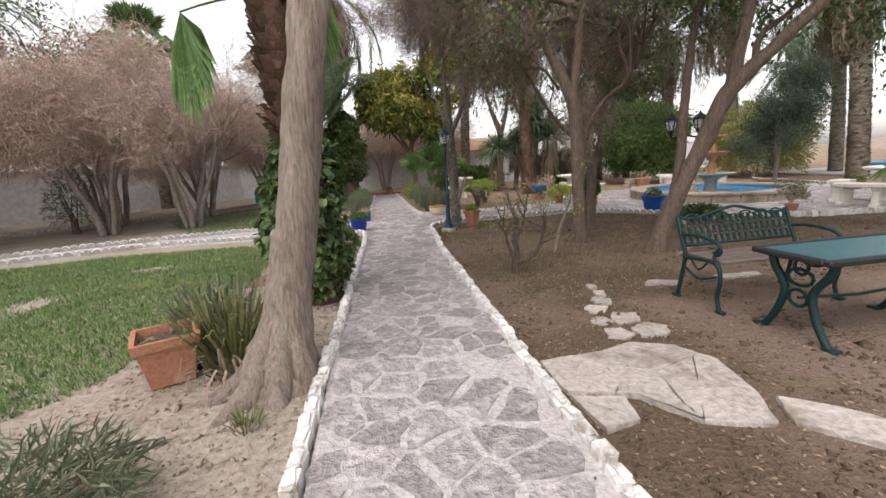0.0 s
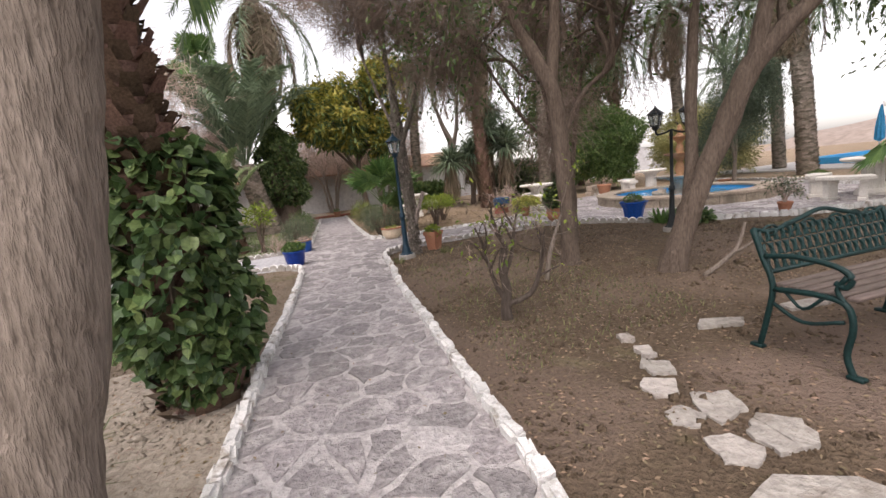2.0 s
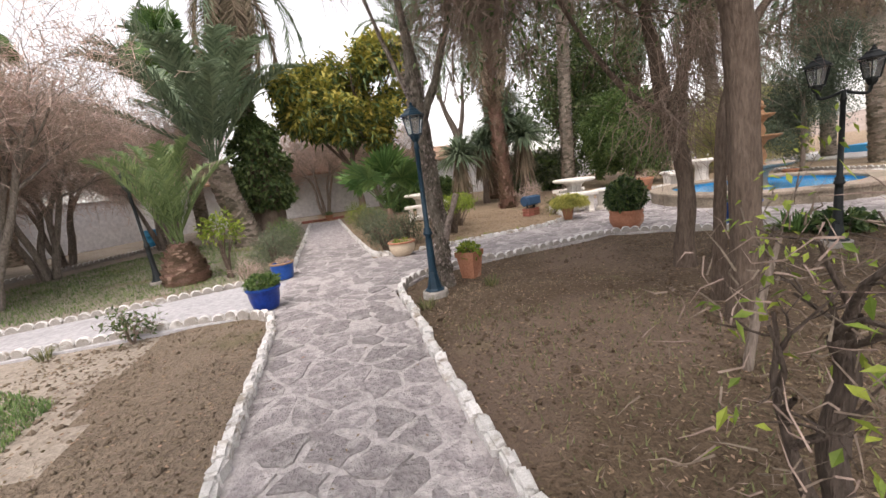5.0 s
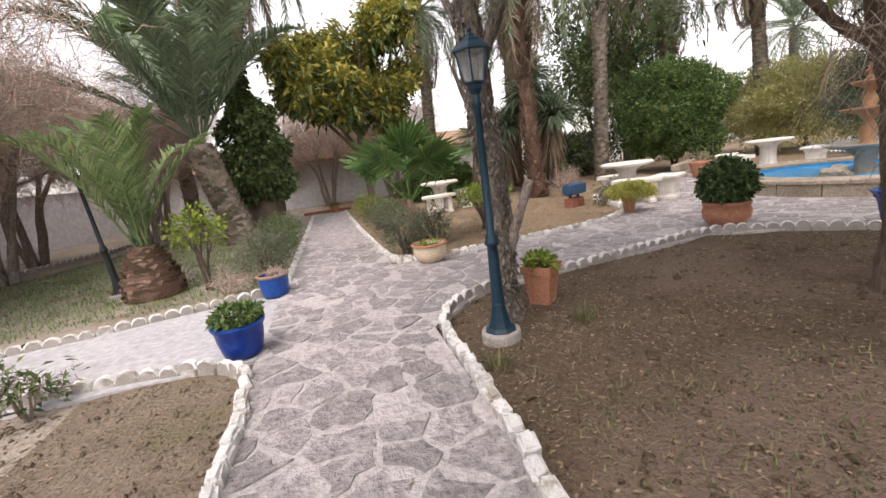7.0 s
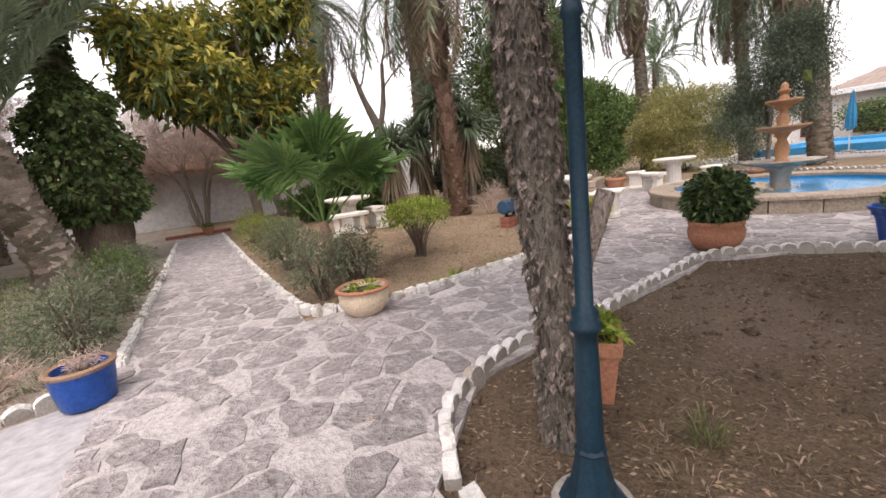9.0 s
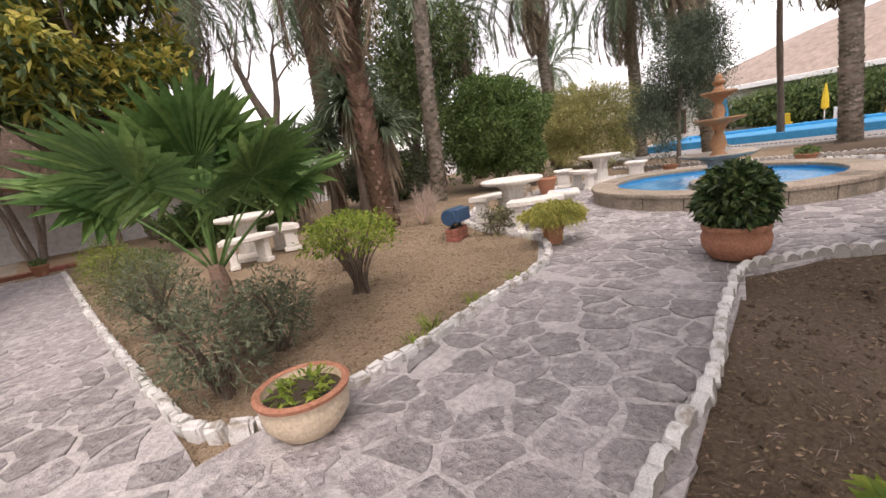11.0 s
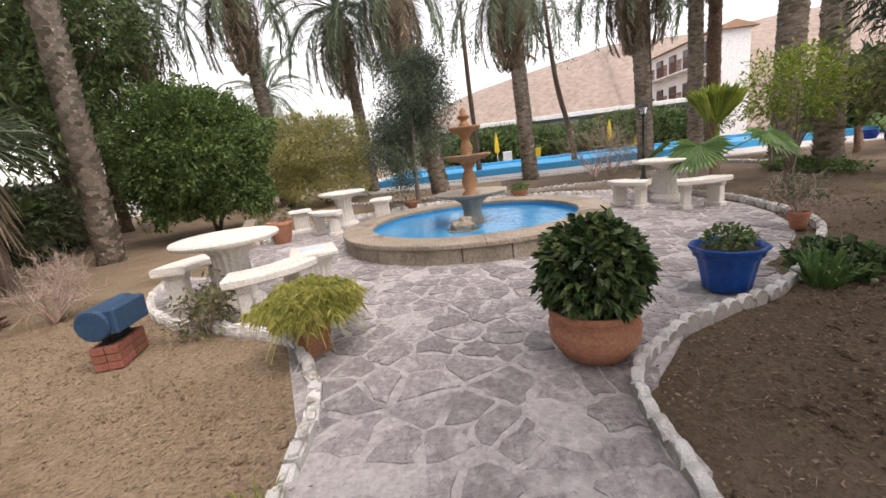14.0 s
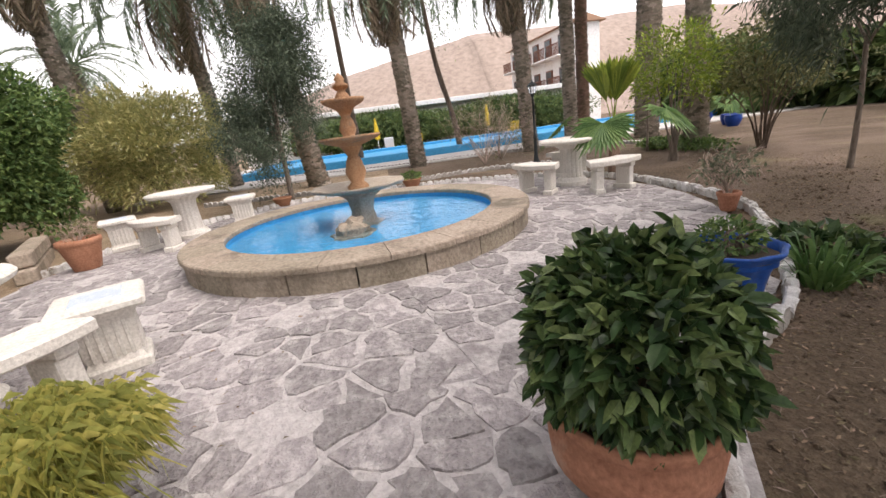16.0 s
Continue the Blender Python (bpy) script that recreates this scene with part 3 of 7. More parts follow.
def branch(bag, rng, p, d, length, r, depth, tips, gravity=0.0, wild=0.35, kids=(2, 4), shrink=0.68, stop=0.0):
    d = unit(np.asarray(d, float))
    pts, rad, q, dd = [np.array(p)], [r], np.array(p), d.copy()
    for i in range(4):
        dd = unit(dd + rng.normal(0, wild * 0.45, 3) + np.array([0, 0, -gravity]))
        q = q + dd * length / 4
        pts.append(q)
        rad.append(r * (1 - 0.12 * (i + 1)))
    tube(bag, pts, rad, 6 if r > 0.03 else (4 if r > 0.012 else 3), cap=False)
    if depth == 0:
        tips.append((pts[-1], dd))
        tips.append((pts[2], unit(dd + rng.normal(0, 0.6, 3))))
        return
    for k in range(rng.integers(*kids, endpoint=True)):
        at = rng.integers(2, 5)
        nd = unit(dd + rng.normal(0, wild * 1.5, 3))
        branch(bag, rng, pts[at], nd, length * shrink * rng.uniform(0.75, 1.15), rad[at] * 0.66, depth - 1, tips, gravity, wild, kids, shrink)


def tips_arrays(tips):
    return np.array([t[0] for t in tips]), np.array([t[1] for t in tips])


def scatter(rng, P, D, per, spread, toward=0.7, down=0.0):
    """Points and directions clustered round branch tips."""
    PP = np.repeat(P, per, 0) + rng.normal(0, spread, (len(P) * per, 3))
    DD = unit(np.repeat(D, per, 0) * toward + rng.normal(0, 0.6, (len(P) * per, 3)) + np.array([0, 0, -down]))
    return PP, DD


def planned(ctrl):
    """Control points from plan units to metres, the radius as it is."""
    return [(x * K, y * K, z * K, r) for x, y, z, r in ctrl]


def tree(name, label, base, stems, seed, bark, leaf=None, per=30, leaf_size=(0.09, 0.035), spread=0.22, depth=3, blen=1.2, brad=0.05, gravity=0.0,
         wild=0.4, twig=0, twig_len=0.5, twig_mat=TWIG, forks=3, up=0.6, down=0.1, kids=(2, 4), dirs=None, droop=0.15, shade=None):
    """A tree from hand-set stems (offsets from base in plan units), grown branches, and leaves or twigs."""
    rng = np.random.default_rng(seed)
    t = thing(name, label, "tree", plan(*base, -0.03))
    tb, tips = Bag(), []
    for si, st in enumerate(stems):
        near = max(abs(base[0]), abs(base[1])) < 13
        c = stem(tb, planned(st), (18 if near else 10) if st[0][3] > 0.08 else 7, 0.34 if "gnarled" in label else 0.18, 11 if near else 5)
        if len(st) == 3 and st[-1][2] < 1.5 and "gnarled" in label:
            continue  # a sawn-off limb
        end, d = c[-1, :3], c[-1, :3] - c[-3, :3]
        for k in range(forks):
            nd = unit(unit(d) * 0.8 + rng.normal(0, 0.55, 3) + np.array([0, 0, up]) * 0.5)
            if dirs:
                nd = unit(np.array(dirs[(si * forks + k) % len(dirs)], float) + rng.normal(0, 0.15, 3))
            at = end if k < 2 else c[-1 - min(3 * min(k - 1, 3), len(c) - 2), :3]
            branch(tb, rng, at, nd, blen * rng.uniform(0.8, 1.2), brad, depth, tips, gravity, wild, kids)
    part("trunk", tb.mesh("trunk", bark, smooth=True), t)
    P, D = tips_arrays(tips)
    if twig:
        b = Bag()
        PP, DD = scatter(rng, P, D, twig, 0.1, 0.8, down)
        twigs(b, rng, PP, DD, twig_len, 0.0035)
        part("twig_crown", b.mesh("twig_crown", twig_mat), t, "bare fine twigs")
    if leaf:
        b = Bag()
        PP, DD = scatter(rng, P, D, per, spread, 0.5, down)
        leaves(b, rng, PP, DD, *leaf_size, droop=droop)
        part("crown", b.mesh("crown", leaf), t)
    if shade:  # darker leaves below: real dark green ones, also painting the crown's inner shade
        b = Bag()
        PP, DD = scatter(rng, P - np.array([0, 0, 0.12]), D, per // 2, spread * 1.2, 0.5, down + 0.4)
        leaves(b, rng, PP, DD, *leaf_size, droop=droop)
        part("older_leaves", b.mesh("older_leaves", shade), t, "dark green inner leaves, partly standing for crown shade")
    return t


# tree beside the path, smooth grey bark, flared foot
tree("tree", "grey-barked leaning tree with a flared foot beside the path", (-0.88, 3.52), [
    [(-0.04, 0, -0.05, 0.33), (-0.01, 0.02, 0.12, 0.235), (0.07, 0.08, 0.5, 0.158), (0.17, 0.16, 0.95, 0.136), (0.24, 0.22, 1.4, 0.134), (0.33, 0.27, 2.0, 0.128), (0.45, 0.32, 2.7, 0.122), (0.54, 0.4, 3.3, 0.112), (0.6, 0.5, 4.6, 0.09), (0.7, 0.6, 6.0, 0.07)]],
    3, BARK_GREY, LEAF_DARK, 22, (0.10, 0.04), 0.3, 3, 1.5, 0.05)
roots = Bag()
for a, ln in ((200, 0.5), (165, 0.42), (235, 0.52), (275, 0.36), (330, 0.32), (40, 0.33), (100, 0.3)):
    ca, sa = math.cos(radians(a)), math.sin(radians(a))
    stem(roots, [(ca * 0.02 + 0.085, sa * 0.02 + 0.11, 1.0, 0.04), (ca * 0.06 + 0.035, sa * 0.06 + 0.055, 0.45, 0.072), (ca * 0.15, sa * 0.15, 0.16, 0.09), (ca * ln * 0.7, sa * ln * 0.7, 0.0, 0.075), (ca * (ln + 0.15), sa * (ln + 0.15), -0.08, 0.03)], 11)
part("root", roots.mesh("root", BARK_GREY, smooth=True), bpy.data.objects["tree"], at=(0, 0, 0))
# two trees in the bed by the bench
tree("tree", "brown-barked tree forked high in the bare bed", (3.95, 7.8), [
    [(0, 0, -0.05, 0.148), (0, 0, 0.2, 0.117), (-0.03, 0.0, 1.0, 0.100), (-0.08, 0.0, 2.1, 0.101), (-0.2, 0, 2.75, 0.094), (-0.55, 0.2, 3.6, 0.066), (-0.9, 0.3, 4.3, 0.047)],
    [(-0.2, 0, 2.6, 0.078), (-0.1, 0, 3.3, 0.074), (0.0, 0, 4.3, 0.058)],
    [(0.28, 0.5, -0.05, 0.07), (0.24, 0.45, 0.6, 0.052), (0.2, 0.4, 1.6, 0.046), (0.35, 0.4, 2.2, 0.04), (0.75, 0.45, 2.75, 0.032), (1.3, 0.5, 3.1, 0.024)]],
    11, BARK_BROWN, LEAF_DARK, 13, (0.085, 0.04), 0.34, 3, 1.25, 0.045, 0.02, twig=4)
tree("tree", "leaning brown tree with spreading limbs behind the bench", (4.72, 6.55), [
    [(0, 0, -0.05, 0.164), (0.05, -0.02, 0.2, 0.133), (0.28, -0.1, 0.95, 0.109), (0.55, -0.3, 1.8, 0.105), (0.72, -0.5, 2.5, 0.101), (1.15, -0.85, 3.1, 0.078), (1.65, -1.15, 3.7, 0.066), (2.1, -1.4, 4.3, 0.047)],
    [(0.72, -0.5, 2.45, 0.078), (0.78, -0.6, 3.1, 0.070), (0.85, -0.7, 4.2, 0.055)],
    [(0.2, -0.05, 0.7, 0.070), (0.45, 0.1, 1.4, 0.066), (0.55, 0.2, 2.4, 0.062), (0.75, 0.3, 3.9, 0.043)],
    [(0.95, -0.7, 2.8, 0.047), (1.2, -0.5, 3.3, 0.039), (1.9, -0.3, 3.7, 0.031), (2.5, -0.2, 4.3, 0.023)]],
    12, BARK_BROWN, LEAF_DARK, 44, (0.085, 0.04), 0.36, 3, 1.2, 0.04, 0.03)
tree("tree", "dark twisted tree with a mass of hanging bare twigs", (5.1, 9.5), [
    [(0, 0, -0.05, 0.133), (0.0, 0, 0.3, 0.101), (0.02, 0.0, 1.2, 0.086), (-0.12, 0.12, 2.0, 0.086), (-0.25, 0.2, 2.9, 0.066), (-0.4, 0.4, 4.2, 0.047)],
    [(-0.1, 0.1, 1.95, 0.055), (0.05, 0.0, 2.6, 0.055), (0.2, -0.1, 3.4, 0.047), (0.4, -0.1, 4.6, 0.031)],
    [(-0.1, 0.12, 2.0, 0.039), (-0.5, 0.3, 2.3, 0.035), (-0.9, 0.5, 2.9, 0.027), (-1.3, 0.8, 3.8, 0.020)],
    [(0.12, 0.1, -0.05, 0.078), (0.16, 0.12, 0.4, 0.055), (0.3, 0.3, 1.4, 0.043), (0.6, 0.5, 2.6, 0.039), (0.9, 0.6, 3.8, 0.027)]],
    13, BARK_BROWN, None, depth=4, blen=1.15, brad=0.035, gravity=0.06, wild=0.5, twig=7, twig_len=0.55, down=0.7)
# gnarled tree behind the lamp
gnarled = tree("tree", "gnarled rough-barked tree behind the blue lamp post", (2.06, 10.87), [
    [(0.03, 0, -0.05, 0.125), (0.02, 0.02, 0.15, 0.092), (0.03, 0.04, 0.7, 0.078), (0.01, 0.07, 1.3, 0.092), (-0.03, 0.09, 1.9, 0.098), (-0.07, 0.1, 2.6, 0.09), (-0.05, 0.2, 3.3, 0.06), (-0.1, 0.3, 4.2, 0.036)],
    [(0.0, 0.05, 2.4, 0.05), (0.3, 0.0, 3.1, 0.043), (0.6, 0.1, 4.0, 0.033), (0.7, 0.2, 5.0, 0.023)],
    [(-0.03, 0.08, 2.2, 0.04), (-0.15, 0.2, 2.8, 0.033), (-0.35, 0.4, 3.5, 0.026), (-0.6, 0.5, 4.4, 0.020)],
    [(0.05, 0, 0.62, 0.046), (0.16, -0.05, 0.95, 0.040), (0.3, -0.09, 1.32, 0.038)]],
    14, BARK_GNARL, None, 3, (0.05, 0.02), 0.2, 4, 1.0, 0.032, 0.03, 0.5, twig=9, twig_len=0.4, down=0.2)

rng = np.random.default_rng(19)
z = rng.uniform(0.05, 2.5, 1500)
a = rng.uniform(0, 6.28, 1500)
o = np.stack([np.cos(a), np.sin(a), 0 * a], -1)
c = np.array(planned([(0.03, 0, 0, 0.1), (0.02, 0.02, 0.15, 0.092), (0.03, 0.04, 0.7, 0.078), (0.01, 0.07, 1.3, 0.092), (-0.03, 0.09, 1.9, 0.098), (-0.07, 0.1, 2.6, 0.09), (-0.05, 0.2, 3.3, 0.06)]))
axis = np.stack([np.interp(z, c[:, 2], c[:, k]) for k in range(4)], -1)
b = Bag()
leaves(b, rng, axis[:, :3] + o * axis[:, 3:] * 0.98, unit(o * 0.35 + np.array([0, 0, -1.0]) + rng.normal(0, 0.25, o.shape)), 0.052, 0.034, fold=0.25, droop=0.0)
part("flaking_bark", b.mesh("flaking_bark", BARK_GNARL), gnarled, "loose flaking bark")

# yellow-leaved loquat at the end of the path
tree("loquat_tree", "loquat tree with yellow-green whorled leaves", (2.5, 24.6), [
    [(0, 0, -0.05, 0.16), (0.0, 0, 1, 0.12), (-0.15, 0, 2.4, 0.11), (0.1, 0, 3.8, 0.09), (0.5, 0.0, 5.4, 0.07)],
    [(-0.15, 0, 2.3, 0.08), (-0.7, -0.1, 3.3, 0.06), (-1.3, -0.2, 4.3, 0.05)],
    [(0.0, 0, 3.0, 0.08), (0.9, 0.0, 4.2, 0.06), (1.5, 0.1, 5.4, 0.05)],
    [(-0.1, 0, 2.2, 0.06), (-1.0, -0.3, 3.3, 0.05), (-1.7, -0.4, 4.0, 0.04)],
    [(0.5, 0, 1.4, 0.05), (1.0, -0.3, 2.2, 0.05), (0.9, -0.5, 3.2, 0.04)]],
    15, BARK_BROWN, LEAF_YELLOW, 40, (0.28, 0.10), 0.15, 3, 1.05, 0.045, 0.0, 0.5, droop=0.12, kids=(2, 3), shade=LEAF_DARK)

# row of leafless shrubs along the wall, three shapes repeated
GROUP = "leafless shrubs along the wall"


def bare_shrub(seed, at, rz):
    rng = np.random.default_rng(seed)
    t = thing("bare_tree", "leafless gnarled shrub tree with a dense brown twig crown", "tree", at, rz, GROUP)
    tb, tips = Bag(), []
    for k in range(5):
        a = k * 1.3 + rng.uniform(-0.3, 0.3)
        ca, sa = math.cos(a), math.sin(a)
        c = stem(tb, [(ca * 0.15, sa * 0.15, -0.05, 0.085), (ca * 0.3, sa * 0.3, 0.6, 0.07), (ca * 0.5 + rng.normal(0, 0.12), sa * 0.5, 1.5, 0.06), (ca * 0.95, sa * 0.95, 2.45, 0.045)], 7, 0.25)
        for q in range(4):
            branch(tb, rng, c[-1 - q, :3], (ca * rng.uniform(0.2, 1.2), sa * rng.uniform(0.2, 1.2), rng.uniform(0.5, 1.3)), rng.uniform(0.85, 1.4), 0.034, 3, tips, 0.0, 0.5, (2, 4))
    part("trunk", tb.mesh("trunk", BARK_PALE, smooth=True), t)
    P, D = tips_arrays(tips)
    b = Bag()
    PP, DD = scatter(rng, P, D, 10, 0.26, 0.6)
    twigs(b, rng, PP, DD, 0.55, 0.0055)
    part("twig_crown", b.mesh("twig_crown", TWIG_PALE), t, "dense fine brown twigs")
    return t


shrubs = [bare_shrub(21, plan(-6.2, 15.6), 0), bare_shrub(22, plan(-8.6, 15.2), 40), bare_shrub(23, plan(-11.4, 13.2), 80)]
for i, (x, y) in enumerate([(-14.5, 12.5), (-13.5, 16.5), (-9.8, 18.2), (-7.2, 19.8), (-11.8, 20.8), (-8.6, 23.6), (-5.6, 24.4), (-6.6, 29), (4.6, 31.4), (1.0, 31.8), (-17, 10.5), (-18, 15)]):
    copy_thing(shrubs[i % 3], pose(*plan(x, y), 0, 0, 67 * i))


# ---- palms ----
def feather_frond(seed, length, rise, droop, leaflet=0.5, pairs=52, mat=FROND, w=0.032):
    """A date palm frond along +x with leaflets in a V."""
    rng = np.random.default_rng(seed)
    b = Bag()
    s = np.linspace(0, 1, 14)
    x = length * np.sin(s * 1.15) / math.sin(1.15)
    pts = np.stack([x, 0.05 * np.sin(3 * s) * length, length * (rise * s - droop * s ** 2.2)], -1)
    tube(b, pts, 0.024 * (1 - 0.85 * s), 4, cap=False)
    t = np.linspace(0.14, 0.99, pairs)
    base = np.stack([np.interp(t, s, pts[:, k]) for k in range(3)], -1)
    tang = unit(np.stack([np.interp(t, s, np.gradient(pts[:, k])) for k in range(3)], -1))
    size = leaflet * np.sin(np.pi * (0.15 + 0.8 * t)) ** 0.6
    for side in (-1, 1):
        lat = np.cross(tang, [0, 0, 1.0]) * side
        d = unit(lat * 0.85 + tang * 0.75 + np.array([0, 0, 0.28]) + rng.normal(0, 0.12, (pairs, 3)))
        blades(b, rng, base, d, size[:, None], w, 0.35)
    return b.mesh("frond", mat)


def fan_frond(seed, stalk=0.9, radius=0.62, rise=0.7, mat=FROND_FAN, fingers=30, hang=0.0, spread=2.1):
    """A fan palm leaf along +x: a stalk and a pleated fan with split tips."""
    rng = np.random.default_rng(seed)
    b = Bag()
    s = np.linspace(0, 1, 6)
    pts = np.stack([stalk * s * math.cos(rise), 0 * s, stalk * (s * math.sin(rise) - 0.15 * s * s)], -1)
    tube(b, pts, 0.013 * (1 - 0.4 * s), 4, cap=False)
    end = pts[-1]
    fwd = unit(pts[-1] - pts[-2] + np.array([0, 0, -hang]))
    lat = np.array([0, 1.0, 0])
    up = np.cross(fwd, lat) * -1
    a = np.linspace(-spread, spread, fingers)
    for i, q in enumerate(a):
        d = unit(fwd * math.cos(q) + lat * math.sin(q) + up * 0.05)
        n_ = np.cross(d, up)
        L = radius * (1 - 0.12 * abs(q) / spread) * rng.uniform(0.92, 1.06)
        w = radius * 0.085
        p1 = end + d * L * 0.55
        p2 = end + d * L - np.array([0, 0, 1]) * L * rng.uniform(0.05, 0.22)
        b.add([end, p1 - n_ * w, p1 + up * w * 0.5, p1 + n_ * w, p2], [(0, 1, 2), (0, 2, 3), (1, 4, 2), (2, 4, 3)])
    return b.mesh("fan_frond", mat)


FRONDS = [feather_frond(31, 2.6, 0.75, 0.55), feather_frond(32, 2.5, 0.45, 0.75), feather_frond(33, 2.3, 0.15, 0.95), feather_frond(34, 2.1, -0.25, 0.75, mat=FROND_DEAD)]
UPRIGHT = feather_frond(35, 1.9, 1.25, 0.62, 0.44, 58, LEAF_FROND, 0.026)
UPFAN = fan_frond(46, 0.75, 0.85, 0.95, LEAF_LIME, 22, 0.0, 0.5)
BLUE_FROND = feather_frond(36, 3.1, 1.0, 0.62, 0.6, 76, w=0.042)
FANS = [fan_frond(41), fan_frond(42, 1.0, 0.6, 0.25, hang=0.3), fan_frond(43, 0.8, 0.55, -0.3, hang=1.2), fan_frond(44, 0.7, 0.5, -0.9, FROND_DEAD, 24, 1.6)]


def palm_trunk(seed, ctrl, mat, scale_len=0.10, rings=None, lift=0.6):
    """A trunk set with old leaf bases in a spiral."""
    rng = np.random.default_rng(seed)
    b = Bag()
    c = curve_points(ctrl, 6)
    tube(b, c[:, :3], c[:, 3] * 0.93, 10, 0, 0.1)
    seg = np.linalg.norm(np.diff(c[:, :3], axis=0), axis=1).cumsum()
    total = seg[-1]
    step, acr = scale_len * 0.62, 9
    m = int(total / step)
    s = np.concatenate([[0], seg])
    for i in range(m):
        h = (i + 0.5) * step
        p = np.array([np.interp(h, s, c[:, k]) for k in range(4)])
        q = np.array([np.interp(min(h + 0.1, total), s, c[:, k]) for k in range(4)])
        ax = unit(q[:3] - p[:3])
        for k in range(acr):
            a = (k + 0.5 * (i % 2)) / acr * 2 * math.pi + rng.normal(0, 0.06)
            o = np.array([math.cos(a), math.sin(a), 0])
            sd = np.cross(ax, o)
            r, wd = p[3] * 0.9, p[3] * 0.40
            L = scale_len * rng.uniform(0.7, 1.25)
            b0 = p[:3] + o * r
            out = o * L * lift * rng.uniform(0.5, 1.2)
            b.add([b0 - sd * wd - ax * L * 0.35, b0 + sd * wd - ax * L * 0.35, b0 + sd * wd * 0.6 + ax * L * 0.45 + out, b0 - sd * wd * 0.6 + ax * L * 0.45 + out, b0 + ax * L * 0.35 - o * 0.02],
                  [(0, 1, 2), (0, 2, 3), (3, 2, 4)])
    return b.mesh("trunk", mat), c[-1, :3]


def palm(label, base, ctrl, seed, mat=PALM_GREY, fans=False, count=30, size=1.0, skirt=8, scale_len=0.1, lift=0.6, name="palm_tree", upright=False, raised=0, blade=None):
    """A palm: trunk with leaf bases, each frond a part round the top."""
    rng = np.random.default_rng(seed)
    t = thing(name, label, "palm", plan(*base, -0.03))
    me, top = palm_trunk(seed, [(x * K, y * K, z * K, r) for x, y, z, r in ctrl], mat, scale_len, lift=lift)
    part("trunk", me, t)
    kinds = FANS if fans else FRONDS
    for i in range(count + skirt):
        f = i / count
        k = 3 if i >= count else min(2, int(f * 3))
        ob = part("frond", blade or (UPRIGHT if upright else kinds[k]), t, "dry hanging frond" if k == 3 else "")
        if upright:
            k = 0
        tilt = -10 - 34 * (1 - f) + rng.normal(0, 7) if upright else (-38, -8, 18, 40)[k] + rng.normal(0, 8) - raised
        ob.matrix_basis = Matrix.Translation(top + rng.normal(0, 0.04, 3)) @ Matrix.Rotation(i * 2.39996 + rng.normal(0, 0.15), 4, "Z") @ Matrix.Rotation(radians(tilt), 4, "Y") @ Matrix.Diagonal((size, size, size, 1))
    return t


def straight(h, r0=0.2, r1=0.16, lx=0.0, ly=0.0):
    return [(0, 0, -0.05, r0 * 1.15), (lx * 0.05, ly * 0.05, 0.4, r0), (lx * 0.4, ly * 0.4, h * 0.5, (r0 + r1) / 2), (lx, ly, h, r1)]


# ivy-clad fan palm by the lawn
ivy_palm = palm("tall fan palm with a ragged brown trunk wrapped in ivy", (-0.86, 5.68), [(0, 0, -0.05, 0.24), (-0.02, 0, 0.6, 0.19), (-0.08, 0, 2.0, 0.17), (-0.16, 0, 3.2, 0.16), (-0.22, 0.05, 4.6, 0.15), (-0.26, 0.08, 6.0, 0.14)], 51, PALM_DARK, True, 24, 1.25, 8, 0.15, lift=0.75)
low_fan = part("frond", fan_frond(45, 0.8, 0.82, -0.25, FROND_FAN, 30, 2.6, 0.85), ivy_palm, "green fan frond hanging low")
low_fan.matrix_basis = pose(-0.16, 0.05, 3.02, 0, 0, 220)
side_fan = part("frond", fan_frond(47, 0.5, 0.7, 0.1, FROND_FAN, 22, 0.5, 0.6), ivy_palm, "green fan frond hanging low")
side_fan.matrix_basis = pose(-0.14, 0.05, 3.2, 0, 0, 25)
palm("leaning date palm with a reddish ragged trunk", (7.75, 20.2), [(0, 0, -0.05, 0.29), (-0.05, -0.03, 0.5, 0.22), (-0.18, -0.1, 2.2, 0.185), (-0.3, -0.13, 4.6, 0.17), (-0.5, -0.2, 7.6, 0.18)], 52, PALM_RED, False, 26, 1.0, 10, 0.17, lift=0.7)
palm("date palm with a pale scaly trunk", (12.0, 22.4), straight(11.6, 0.23, 0.18, 0.3, -0.3), 53, PALM_GREY, False, 40, 1.05, 12, 0.12)
palm("short thick date palm with arching blue-green fronds", (-2.0, 20.8), [(0.1, 0, -0.05, 0.42), (0.05, 0, 0.5, 0.36), (-0.25, 0, 1.6, 0.32), (-0.5, 0, 2.9, 0.30)], 54, PALM_GREY, False, 26, 1.05, 0, 0.12, upright=True, blade=BLUE_FROND)
small = palm("small date palm with a stubby scaled trunk", (-2.45, 15.2), [(0, 0, -0.05, 0.36), (0, 0, 0.2, 0.38), (0, 0, 0.55, 0.30), (0, 0, 0.85, 0.16)], 55, PALM_RED, False, 15, 0.78, 0, 0.085, upright=True)
palm("slender date palm beyond the hedge", (22.3, 23.2), straight(10.2, 0.27, 0.2, -0.9, 0.2), 56, PALM_GREY, False, 40, 1.15, 14)
palm("dark date palm behind the big bush", (21.5, 28.0), straight(9.8, 0.3, 0.26, -0.4, 0.2), 86, PALM_RED, False, 42, 1.15, 16)
palm("date palm with a leaning trunk and drooping skirt", (26, 20), straight(9.2, 0.26, 0.22, -0.9, 0.3), 57, PALM_GREY, False, 42, 1.15, 14)
